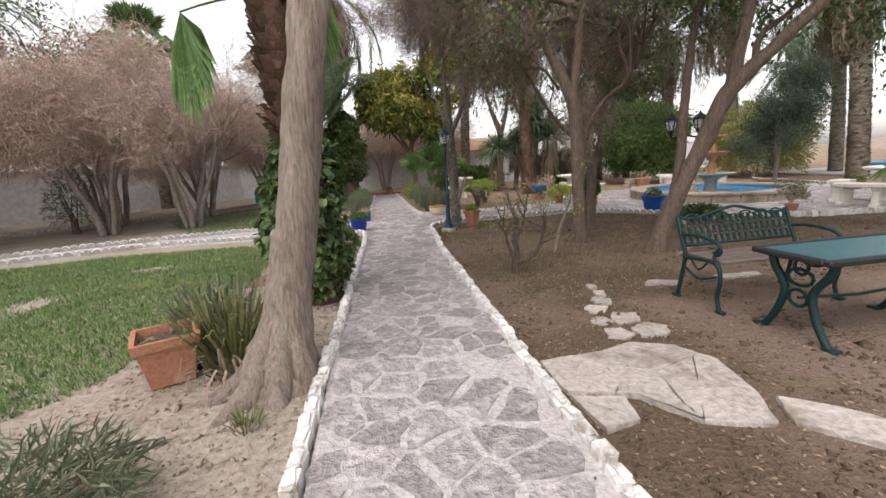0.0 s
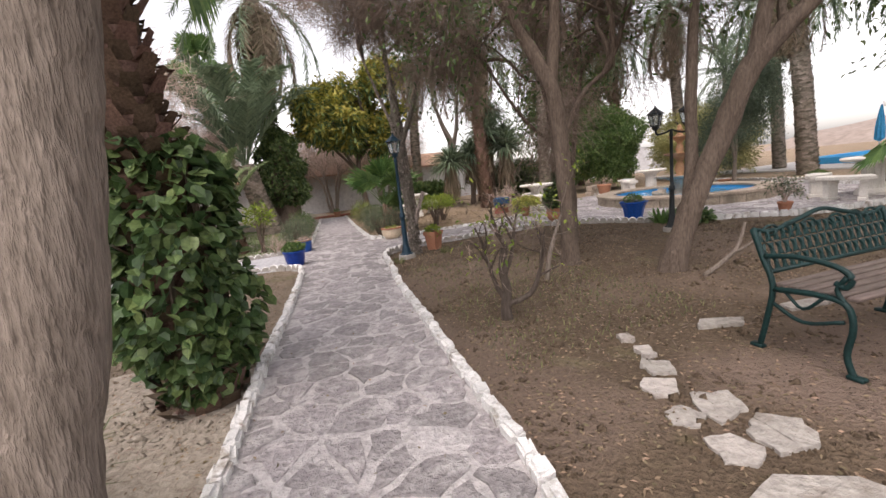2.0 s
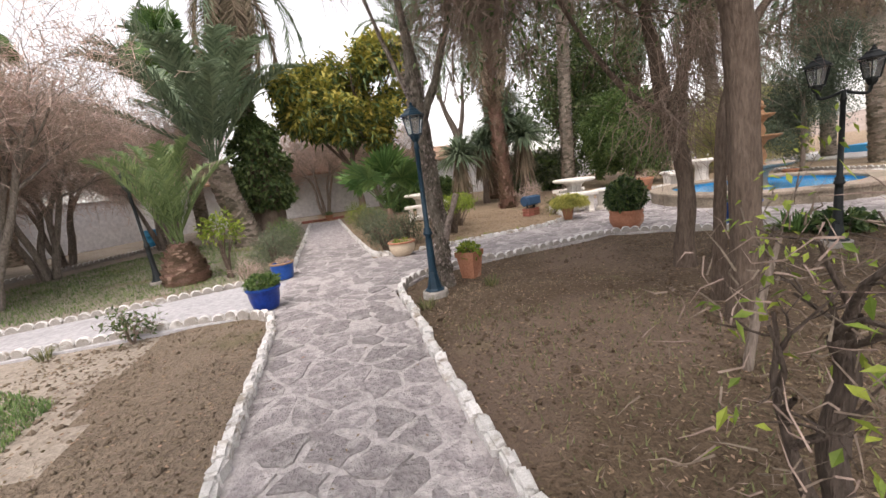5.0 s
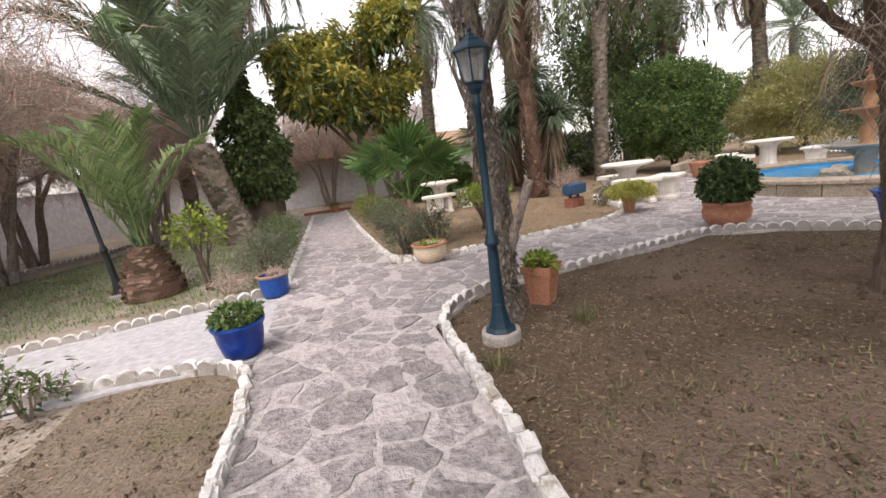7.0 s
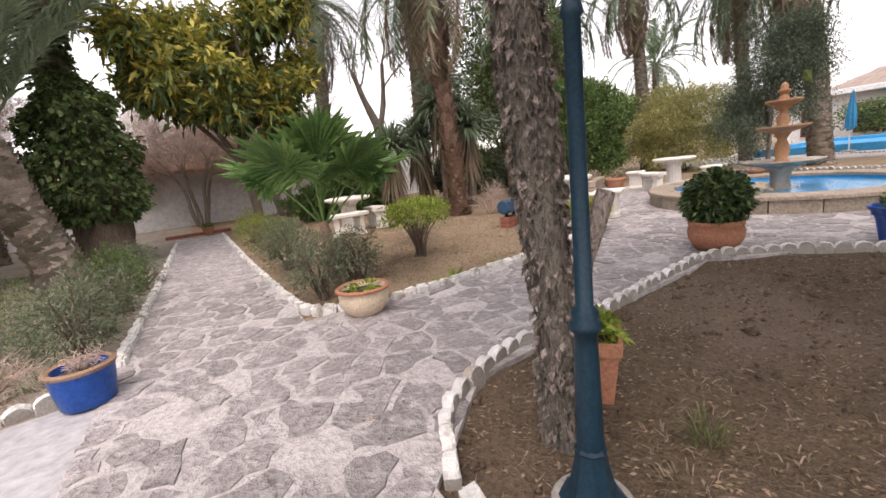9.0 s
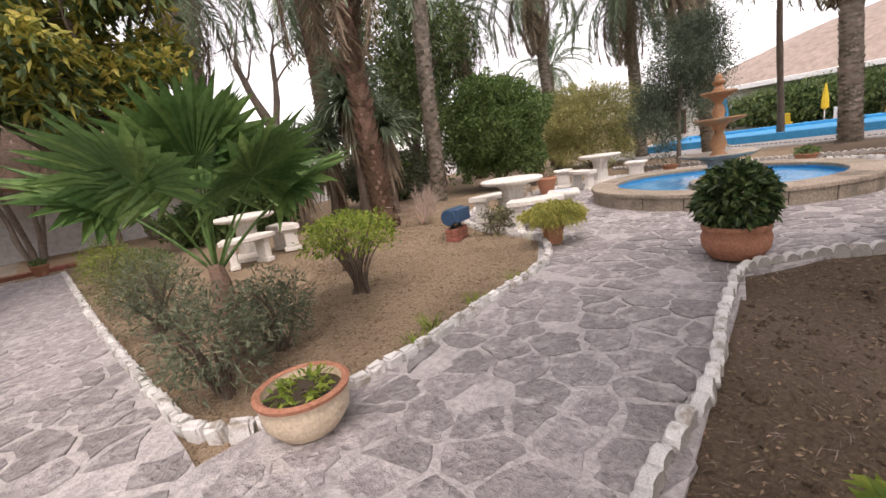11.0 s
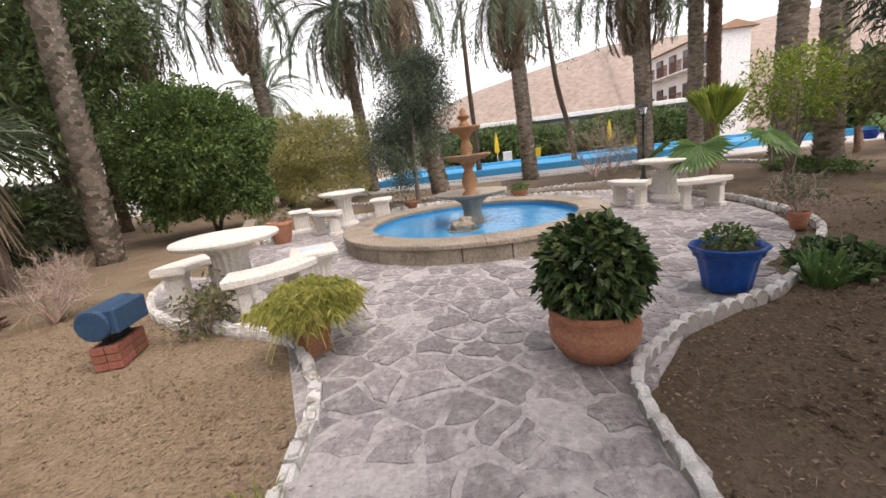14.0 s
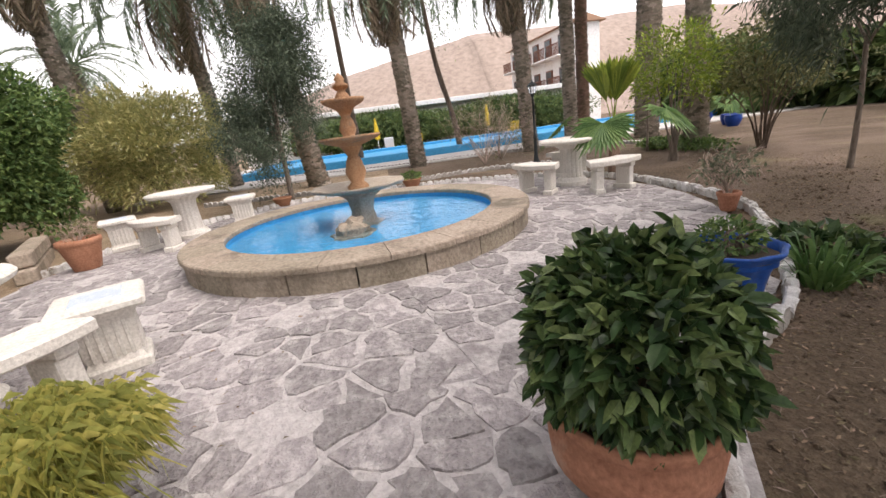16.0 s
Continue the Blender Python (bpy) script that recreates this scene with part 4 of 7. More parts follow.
palm("date palm beside the pool", (23.4, 11.55), straight(8.9, 0.29, 0.23, 0.0, 0.5), 58, PALM_GREY, False, 40, 1.1, 26)
palm("date palm beside the pool", (23.6, 6.4), straight(8.9, 0.28, 0.22, 0.1, 0.4), 59, PALM_GREY, False, 40, 1.1, 26)
palm("thick date palm by the olive", (21.3, 15.5), straight(9.2, 0.32, 0.25, 0.2, 1.3), 60, PALM_GREY, False, 40, 1.1, 24)
palm("tall date palm near the hotel", (25.4, 3.6), straight(10.8, 0.27, 0.22, 0.0, 0.2), 61, PALM_GREY, False, 40, 1.1, 10)
palm("thick old date palm near the hotel", (22.2, 1.7), straight(10.4, 0.40, 0.36, 0.1, -0.2), 62, PALM_GREY, False, 42, 1.15, 12)
palm("far date palm with a round crown", (33, 29.2), straight(7.4, 0.22, 0.2, 0, 0), 63, PALM_GREY, False, 42, 1.1, 2)
palm("fan palm with a hanging brown skirt", (26.5, 2.4), straight(9.5, 0.26, 0.2, 0, 0), 64, PALM_RED, True, 26, 1.5, 22)
palm("tall date palm behind the red trunk", (9.6, 25.5), straight(8.8, 0.24, 0.2, 0.3, 0), 65, PALM_RED, False, 26, 1.0, 16)
palm("date palm in the back garden", (6.4, 28.6), straight(9.0, 0.24, 0.2, 0.3, 0), 66, PALM_GREY, False, 38, 1.0, 14)
palm("date palm behind the ivy column", (-4.8, 27.5), straight(8.2, 0.24, 0.2, 0, 0), 67, PALM_GREY, True, 26, 1.3, 4)
palm("tall palm behind the shrubs", (-12, 27), straight(8.8, 0.24, 0.2, 0, 0), 68, PALM_GREY, True, 26, 1.4, 4)
palm("tall palm behind the shrubs", (-17, 22), straight(9.4, 0.24, 0.2, 0, 0), 69, PALM_GREY, False, 40, 1.1, 4)
palm("tall date palm east of the plaza", (16.4, 4.0), straight(9.3, 0.26, 0.22, 0.5, 0.0), 71, PALM_GREY, False, 40, 1.05, 10)
# thin bare trunks between the palms
for x, y, lx, ly in ((29, 14.2, -0.6, 0.2), (28.8, 8.6, 0, 1.3), (27, 5.1, 0.1, 0.1)):
    tree("tree", "thin dark trunk of a tall tree by the pool", (x, y), [[(0, 0, -0.05, 0.15), (lx * 0.2, ly * 0.2, 2, 0.12), (lx * 0.6, ly * 0.7, 5, 0.11), (lx, ly, 9, 0.08)]], int(x * 7), BARK_BROWN, LEAF_DARK, 16, (0.13, 0.05), 0.4, 3, 1.6, 0.05, twig=3, droop=0.4)


def ivy_column(label, base, prof, n, seed, size, mat=LEAF_DARK, name="ivy"):
    """Leaves over a turned envelope: (height, radius) pairs in metres."""
    rng = np.random.default_rng(seed)
    t = thing(name, label, "climbing plant", plan(*base, -0.03))
    prof = np.array(prof, float)
    h = rng.uniform(prof[0, 0], prof[-1, 0], n)
    a = rng.uniform(0, 2 * np.pi, n)
    bulge = np.array([1 + 0.5 * noise.noise((math.cos(q) * 1.5, math.sin(q) * 1.5, z * 1.8 + seed)) + 0.35 * noise.noise((math.cos(q) * 3, math.sin(q) * 3 + seed, z * 4.5)) for q, z in zip(a, h)])
    r = np.interp(h, prof[:, 0], prof[:, 1]) * bulge * rng.uniform(0.78, 1.04, n)
    o = np.stack([np.cos(a), np.sin(a), 0 * a], -1)
    P = o * r[:, None] + np.array([0, 0, 1.0]) * h[:, None]
    D = unit(o * 0.7 + np.array([0, 0, -0.55]) + rng.normal(0, 0.55, (n, 3)))
    b = Bag()
    leaves(b, rng, P, D, *size, fold=0.12, droop=0.12, rounded=size[0] < 0.125)
    part("foliage", b.mesh("foliage", mat), t)
    sb = Bag()
    for k in range(7):
        q = k * 0.9
        rr = np.interp(prof[:, 0], prof[:, 0], prof[:, 1]) * 0.6
        tube(sb, [(math.cos(q + 0.3 * z) * r_, math.sin(q + 0.3 * z) * r_, z) for z, r_ in zip(prof[:, 0], rr)], 0.018, 4)
    part("stem", sb.mesh("stem", BARK_BROWN), t)
    return t


ivy_column("dark green big-leaved ivy wrapped round the palm trunk", (-0.86, 5.68), [(0.10, 0.2), (0.35, 0.31), (0.75, 0.385), (1.15, 0.37), (1.45, 0.30), (1.68, 0.21)], 2300, 81, (0.088, 0.088), LEAF_IVY)
ivy_column("cone of dense dark green ivy on a thick trunk", (-1.3, 22.4), [(0.9, 0.45), (1.25, 0.82), (1.9, 0.86), (2.7, 0.72), (3.3, 0.45), (3.75, 0.12)], 7000, 82, (0.13, 0.1), LEAF_DARK)
palm("tall date palm with hanging dry fronds and an ivied trunk", (-1.8, 24.0), straight(10.6, 0.26, 0.22, 0.3, 0), 85, PALM_GREY, False, 22, 1.25, 30, 0.12)
ivy_column("dark ivy climbing the tall palm trunk", (-1.7, 24.0), [(0.5, 0.3), (3.0, 0.3), (5.0, 0.34), (6.4, 0.32), (7.4, 0.2)], 4200, 83, (0.13, 0.1), LEAF_DARK)
trunk_thing = thing("tree", "thick shaggy trunk under the ivy", "tree", plan(-1.3, 22.4, -0.03))
b = Bag()
stem(b, [(0.05, 0, -0.05, 0.55), (0, 0, 0.4, 0.47), (0, 0, 1.6, 0.42), (0, 0, 2.8, 0.25), (0, 0, 3.6, 0.1)], 14, 0.35)
part("trunk", b.mesh("trunk", BARK_BROWN, smooth=True), trunk_thing)


def shrub(name, label, base, rx, ry, h, seed, n, size, mat, low=0.0, stems=7, lumps=0.25, category="shrub", z0=-0.03, stem_mat=BARK_BROWN, inner=0.55, droop=0.15, outward=0.6):
    """A shrub: stems from the foot and leaves through a lumpy envelope, thinner inside."""
    rng = np.random.default_rng(seed)
    t = thing(name, label, category, plan(*base, z0))
    d = sphere_dirs(rng, n, -0.75)
    n = len(d)
    bulge = np.array([1 + lumps * (noise.noise((q[0] * 2 + seed, q[1] * 2, q[2] * 2)) + 0.6 * noise.noise((q[0] * 5, q[1] * 5 + seed, q[2] * 5))) for q in d])
    rad = bulge * rng.uniform(inner ** 3, 1, n) ** (1 / 3)
    cz = low + (h - low) * 0.5
    P = d * rad[:, None] * np.array([rx, ry, (h - low) * 0.5]) + np.array([0, 0, cz])
    P[:, 2] = np.maximum(P[:, 2], 0.04)
    b = Bag()
    leaves(b, rng, P, unit(d * outward + rng.normal(0, 0.5, (n, 3)) + np.array([0, 0, 0.2])), *size, droop=droop)
    part("foliage", b.mesh("foliage", mat), t)
    if inner >= 0.8:  # added core of dark leaves: blocks sky gaps, its colour stands for inner shade
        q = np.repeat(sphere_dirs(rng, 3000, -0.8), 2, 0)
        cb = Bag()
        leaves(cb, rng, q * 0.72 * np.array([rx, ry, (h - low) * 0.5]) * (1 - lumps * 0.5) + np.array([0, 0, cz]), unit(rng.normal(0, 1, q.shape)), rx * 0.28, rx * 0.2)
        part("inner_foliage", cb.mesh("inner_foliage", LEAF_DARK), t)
    sb = Bag()
    for k in range(stems):
        q = rng.choice(n)
        e = P[q] * np.array([0.8, 0.8, 0.9])
        tube(sb, curve_points([(rng.normal(0, 0.04), rng.normal(0, 0.04), -0.03), tuple(e * np.array([0.35, 0.35, 0.5]) + rng.normal(0, 0.03, 3)), tuple(e)], 4), np.linspace(0.018, 0.006, 9) * (1 + h * 0.25), 4)
    tagged(part("stem", sb.mesh("stem", stem_mat), t), kind="stuff")
    return t


def bare_bush(label, base, h, seed, spread=0.6, leaf=None, n_leaf=0, mat=TWIG, stems=6, z0=-0.03):
    rng = np.random.default_rng(seed)
    t = thing("bush", label, "shrub", plan(*base, z0))
    b, tips = Bag(), []
    for k in range(stems):
        a = rng.uniform(0, 6.28)
        branch(b, rng, (0, 0, -0.02), (math.cos(a) * spread, math.sin(a) * spread, 1), h * 0.45, 0.014, 2, tips, 0, 0.35, (2, 3))
    P, D = tips_arrays(tips)
    PP, DD = scatter(rng, P, D, 3, 0.02, 0.8)
    twigs(b, rng, PP, DD, h * 0.2, 0.0025)
    part("stem", b.mesh("stem", mat), t)
    if leaf:
        lb = Bag()
        PP, DD = scatter(rng, P, D, n_leaf, 0.05, 0.5)
        leaves(lb, rng, PP, DD, 0.07, 0.028)
        part("foliage", lb.mesh("foliage", leaf), t)
    return t


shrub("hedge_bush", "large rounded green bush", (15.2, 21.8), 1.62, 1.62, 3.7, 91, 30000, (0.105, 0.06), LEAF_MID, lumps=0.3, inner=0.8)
shrub("bamboo", "dense yellow-green bamboo clump by the pool", (21.8, 20.9), 2.0, 1.8, 3.2, 92, 16000, (0.22, 0.04), LEAF_BAMBOO, lumps=0.4, inner=0.6, category="bamboo")
shrub("bamboo", "dense yellow-green bamboo clump by the pool", (24.5, 24.5), 2.4, 2.0, 3.6, 93, 12000, (0.24, 0.045), LEAF_BAMBOO, lumps=0.4, inner=0.6, category="bamboo")
olive = tree("olive_tree", "slender grey-green olive tree", (17.2, 15.7), [[(0, 0, -0.05, 0.08), (0, 0, 0.8, 0.06), (0.05, 0, 2.0, 0.05), (0.0, 0, 3.6, 0.03)], [(0.02, 0, 1.0, 0.04), (0.25, 0.2, 2.0, 0.03), (0.3, 0.3, 3.4, 0.02)], [(0.02, 0, 0.9, 0.04), (-0.25, -0.1, 1.8, 0.03), (-0.3, -0.2, 3.0, 0.02)]],
              94, BARK_GREY, LEAF_OLIVE_DARK, 70, (0.075, 0.022), 0.2, 3, 0.75, 0.02, forks=5, up=1.0)
bare_bush("twiggy bush with sparse olive leaves by the pool", (20.5, 9.3), 2.3, 95, 0.45, LEAF_OLIVE, 3, TWIG_PALE, 14)
bare_bush("twiggy bush with sparse olive leaves by the pool", (21.5, 8.4), 2.0, 96, 0.45, LEAF_OLIVE, 5, TWIG_PALE, 12)
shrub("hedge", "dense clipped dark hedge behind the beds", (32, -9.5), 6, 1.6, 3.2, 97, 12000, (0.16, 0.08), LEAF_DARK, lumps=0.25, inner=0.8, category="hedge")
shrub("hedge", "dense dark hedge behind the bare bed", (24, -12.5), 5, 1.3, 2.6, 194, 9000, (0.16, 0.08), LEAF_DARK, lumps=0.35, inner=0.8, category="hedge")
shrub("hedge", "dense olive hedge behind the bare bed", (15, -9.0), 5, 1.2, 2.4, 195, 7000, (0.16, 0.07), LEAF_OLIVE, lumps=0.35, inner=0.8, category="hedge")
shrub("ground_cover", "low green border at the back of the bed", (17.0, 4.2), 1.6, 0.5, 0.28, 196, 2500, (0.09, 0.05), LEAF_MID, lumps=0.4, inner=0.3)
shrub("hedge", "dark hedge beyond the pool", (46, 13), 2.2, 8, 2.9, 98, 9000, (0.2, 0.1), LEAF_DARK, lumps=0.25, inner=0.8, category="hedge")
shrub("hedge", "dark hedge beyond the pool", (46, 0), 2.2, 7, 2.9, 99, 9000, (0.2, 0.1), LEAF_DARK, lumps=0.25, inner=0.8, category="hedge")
shrub("citrus_tree", "small yellow-green citrus tree with a thin trunk", (14.8, 5.9), 0.85, 0.85, 2.6, 100, 2600, (0.11, 0.04), LEAF_LIME, low=0.9, lumps=0.5, inner=0.4, category="tree", stems=12, stem_mat=BARK_GREY)
shrub("citrus_tree", "rounded small tree with glossy yellowing leaves", (14.6, 3.6), 1.0, 1.0, 2.5, 101, 3200, (0.13, 0.045), LEAF_OLIVE, low=0.8, lumps=0.45, inner=0.4, category="tree", stems=14)
for x, y, z, sd in ((8.8, 22.6, 3.0, 1), (9.7, 22.2, 2.3, 2), (8.2, 23.4, 2.2, 3), (9.3, 23.2, 3.8, 4), (10.4, 23.8, 2.8, 5), (6.9, 23.0, 1.9, 6)):
    rng = np.random.default_rng(sd)
    t = thing("yucca", "tall yucca with spiky green rosettes over dead skirts", "yucca", plan(x, y, -0.03), group="yuccas behind the red palm")
    b = Bag()
    stem(b, [(0, 0, -0.05, 0.14), (0.02, 0, z * 0.5, 0.1), (0.05, 0.03, z, 0.08)], 8, 0.3)
    part("trunk", b.mesh("trunk", BARK_BROWN), t)
    d = sphere_dirs(rng, 420, -0.3)
    b = Bag()
    blades(b, rng, d * 0.05 + np.array([0.05, 0.03, z]), d, 1.05, 0.065, 0.5)
    part("rosette", b.mesh("rosette", FROND), t)
    a = rng.uniform(0, 6.28, 160)
    b = Bag()
    blades(b, rng, np.stack([0.09 * np.cos(a), 0.09 * np.sin(a), z - rng.uniform(0, 0.9, 160)], -1), unit(np.stack([np.cos(a) * 0.4, np.sin(a) * 0.4, -1 + 0 * a], -1)), 0.85, 0.05, 0.3)
    part("skirt", b.mesh("skirt", FROND_DEAD), t, "dead hanging leaves")
tree("snag", "bare pale pollarded tree", (8.6, 27.8), [[(0, 0, -0.05, 0.26), (0, 0, 1.5, 0.2), (0.1, 0, 3.4, 0.17), (-0.4, 0, 4.8, 0.12), (-0.8, 0, 6, 0.08)], [(0.1, 0, 3.3, 0.13), (0.5, 0, 4.6, 0.1), (0.7, 0, 6.4, 0.06)]], 102, BARK_GREY, None, depth=2, blen=1.0, brad=0.04, twig=4, twig_len=0.5)
# dark evergreens closing the garden behind
dark = tree("evergreen_tree", "tall dark evergreen tree behind the garden", (15.6, 27.2), [[(0, 0, -0.05, 0.2), (0, 0, 2, 0.16), (0.1, 0, 5, 0.11), (0, 0, 8, 0.06)], [(0, 0, 1.8, 0.09), (0.8, 0.3, 3.5, 0.07), (1.2, 0.5, 5, 0.05)], [(0, 0, 1.5, 0.09), (-0.8, -0.2, 3, 0.07), (-1.2, -0.3, 4.6, 0.05)], [(0.1, 0, 3, 0.07), (0.3, -0.8, 4.5, 0.05), (0.4, -1.1, 6, 0.04)]],
            190, BARK_BROWN, LEAF_DARK, 12, (0.22, 0.09), 0.35, 3, 1.35, 0.05, forks=5, up=0.2)
for i, (x, y) in enumerate([(18.6, 28.6), (-21, 19), (13, -14), (-16.5, 26), (-25, 23)]):
    copy_thing(dark, pose(*plan(x, y, -0.03), 0, 0, 53 * i))
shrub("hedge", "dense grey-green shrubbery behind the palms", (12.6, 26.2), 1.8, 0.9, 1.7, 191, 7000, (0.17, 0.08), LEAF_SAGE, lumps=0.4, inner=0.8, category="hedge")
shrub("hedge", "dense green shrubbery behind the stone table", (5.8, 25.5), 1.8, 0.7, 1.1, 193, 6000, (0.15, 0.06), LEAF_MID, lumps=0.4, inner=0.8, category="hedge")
# low fan palm at the corner of the back bed
fan = thing("fan_palm", "low fan palm with wide blue-green fans", "palm", plan(2.15, 15.3, -0.03))
b = Bag()
stem(b, [(0, 0, -0.03, 0.1), (0, 0, 0.4, 0.09), (0, 0, 0.78, 0.05)], 8, 0.3)
part("trunk", b.mesh("trunk", PALM_RED), fan)
for a, tl, k in ((-15, -8, 0), (-60, -20, 0), (25, -12, 0), (80, -25, 0), (150, -15, 0), (215, -25, 0), (265, -40, 0), (300, -48, 0), (340, -46, 0)):
    ob = part("frond", FANS[k], fan)
    ob.matrix_basis = pose(0, 0, 0.7, 0, 0, a) @ pose(0, 0, 0, 0, tl, 0)
fan2 = thing("fan_palm", "young fan palm with bright upright fans by the table", "palm", plan(13.9, 8.0, -0.03))
b = Bag()
stem(b, [(0, 0, -0.03, 0.09), (0, 0, 0.35, 0.1), (0.02, 0, 0.74, 0.08)], 9, 0.35)
part("trunk", b.mesh("trunk", PALM_RED), fan2)
for a, tl, k in ((20, -38, 0), (95, -30, 0), (170, -34, 0), (250, -36, 0), (310, -28, 0), (60, -16, 0), (140, -14, 0), (215, -20, 0)):
    ob = part("frond", UPFAN if tl < -20 else FANS[1], fan2)
    ob.matrix_basis = pose(0.02, 0, 0.66, 0, 0, a) @ pose(0, 0, 0, 0, tl, 0)
fan3 = copy_thing(fan2, pose(*plan(20.5, 0.3, -0.03), 0, 0, 40))
tagged(fan3, "fan palm in the back bed beside blue pots")
# undergrowth along the paths
for x, y, rx, ry, h, sd, m in ((-0.62, 14.6, 0.32, 0.4, 0.75, 1, LEAF_SAGE), (-0.55, 15.6, 0.32, 0.45, 0.7, 2, LEAF_SAGE), (-0.5, 16.7, 0.3, 0.5, 0.8, 3, LEAF_MID), (-0.4, 18.2, 0.3, 0.6, 0.7, 4, LEAF_SAGE), (1.85, 14.75, 0.35, 0.3, 0.75, 5, LEAF_SAGE), (2.5, 15.2, 0.32, 0.3, 0.65, 6, LEAF_SAGE), (1.95, 17.2, 0.4, 0.5, 0.75, 7, LEAF_SAGE),
                               (1.9, 18.8, 0.4, 0.5, 0.7, 8, LEAF_OLIVE), (2.0, 22.0, 0.45, 0.6, 0.75, 9, LEAF_LIME), (2.4, 20.6, 0.4, 0.4, 0.6, 10, LEAF_MID)):
    shrub("bush", "low grey-green bush at the path edge" if m is LEAF_SAGE else "low bright green bush at the path edge", (x, y), rx, ry, h, 110 + sd, 1500, (0.07, 0.014), m, lumps=0.35, inner=0.3, stems=16, outward=0.5)
shrub("bush", "lime-green topped shrub on bare stems", (3.95, 15.95), 0.5, 0.5, 0.85, 130, 1500, (0.06, 0.025), LEAF_LIME, low=0.4, lumps=0.4, inner=0.5, stems=22)
shrub("bush", "lime-green topped shrub on bare stems", (4.6, 17.2), 0.45, 0.45, 0.8, 131, 1100, (0.06, 0.025), LEAF_LIME, low=0.35, lumps=0.4, inner=0.5, stems=18)
bare_bush("leafless grey bush beside the red palm", (8.0, 19.1), 0.95, 132, 0.5, None, 0, TWIG_PALE, 14)
bare_bush("small bush with dark reddish leaves", (7.35, 16.2), 0.55, 133, 0.7, LEAF_OLIVE, 5, TWIG, 9)
bare_bush("pruned rose bush with cut stems", (-1.15, 14.1), 0.5, 134, 0.6, None, 0, TWIG_PALE, 10)
bare_bush("small rose bush with dark leaves", (-2.05, 11.15), 0.45, 135, 0.5, LEAF_DARK, 4, TWIG, 5)
shrub("citrus_tree", "young tree with yellow-green leaves beside the small palm", (-1.55, 14.9), 0.36, 0.36, 1.15, 136, 420, (0.09, 0.04), LEAF_LIME, low=0.55, lumps=0.4, inner=0.3, stems=7, category="tree")
tree("sapling", "crooked sapling with a few yellow leaves", (1.98, 6.02), [
    [(0, 0, -0.05, 0.055), (0, 0, 0.15, 0.046), (0.03, 0, 0.32, 0.042), (0.0, 0.02, 0.55, 0.036), (0.03, 0, 0.8, 0.03), (-0.04, 0, 0.95, 0.018)],
    [(0, 0, 0.16, 0.03), (0.16, -0.05, 0.2, 0.026), (0.3, -0.08, 0.3, 0.022), (0.42, -0.1, 0.6, 0.013)],
    [(0.0, 0, 0.2, 0.026), (-0.08, 0.05, 0.4, 0.02), (-0.14, 0.1, 0.7, 0.012)],
    [(0.02, 0, 0.5, 0.024), (0.14, 0.05, 0.7, 0.016), (0.2, 0.08, 0.95, 0.01)]],
    137, BARK_DARK, LEAF_LIME, 1, (0.055, 0.026), 0.05, 3, 0.24, 0.013, kids=(1, 2), forks=4, twig=2, twig_len=0.12)
tree("sapling", "leaning twig sapling with yellow-green leaves", (3.15, 7.2), [[(0, 0, -0.03, 0.03), (0.1, 0, 0.4, 0.026), (0.3, 0, 0.9, 0.015)]], 138, BARK_GREY, LEAF_LIME, 5, (0.06, 0.026), 0.08, 2, 0.35, 0.008, kids=(1, 2), forks=4)
shrub("oleander", "blue-green oleander against the wall", (-10.2, 16.3), 0.5, 0.5, 1.9, 139, 900, (0.16, 0.03), LEAF_SAGE, lumps=0.3, inner=0.3)
tree("young_tree", "thin young tree with drooping feathery dark leaves", (11.2, 5.3), [[(0, 0, -0.03, 0.04), (0, 0, 1, 0.032), (0.05, 0, 2.2, 0.028)], [(0.05, 0, 1.9, 0.02), (-0.4, 0.1, 2.5, 0.018), (-0.9, 0.2, 2.9, 0.012)], [(0.05, 0, 2.0, 0.02), (0.5, -0.1, 2.6, 0.018), (1.0, -0.1, 2.9, 0.012)]],
     143, BARK_GREY, LEAF_OLIVE_DARK, 13, (0.17, 0.014), 0.16, 3, 0.7, 0.013, 0.05, forks=4, down=0.5, droop=0.4)
for x, y, sd in ((17.5, 4.8, 2),):
    tree("sapling", "thin young tree in the bare bed", (x, y), [[(0, 0, -0.03, 0.035), (0, 0, 1, 0.028), (0.05, 0, 2.2, 0.02)]], 140 + sd, BARK_GREY, LEAF_OLIVE, 8, (0.1, 0.025), 0.15, 2, 0.7, 0.012)


def strap_plant(label, base, n, L, w, seed, mat, spread=0.5, name="clump", droop=0.5, foot=0.12, z0=-0.03):
    rng = np.random.default_rng(seed)
    t = thing(name, label, "plant", plan(*base, z0))
    a, r = rng.uniform(0, 6.28, n), foot * np.sqrt(rng.uniform(0, 1, n))
    P = np.stack([r * np.cos(a), r * np.sin(a), 0 * a], -1)
    lean = rng.uniform(0.05, spread, n) if spread < 3 else rng.uniform(0.3, 1, n)
    D = unit(np.stack([np.cos(a) * lean, np.sin(a) * lean, np.ones(n)], -1) + rng.normal(0, 0.1, (n, 3)))
    b = Bag()
    blades(b, rng, P, D, L, w, droop)
    tagged(part("leaf_tuft", b.mesh("strap_leaves", mat), t), kind="stuff")
    return t


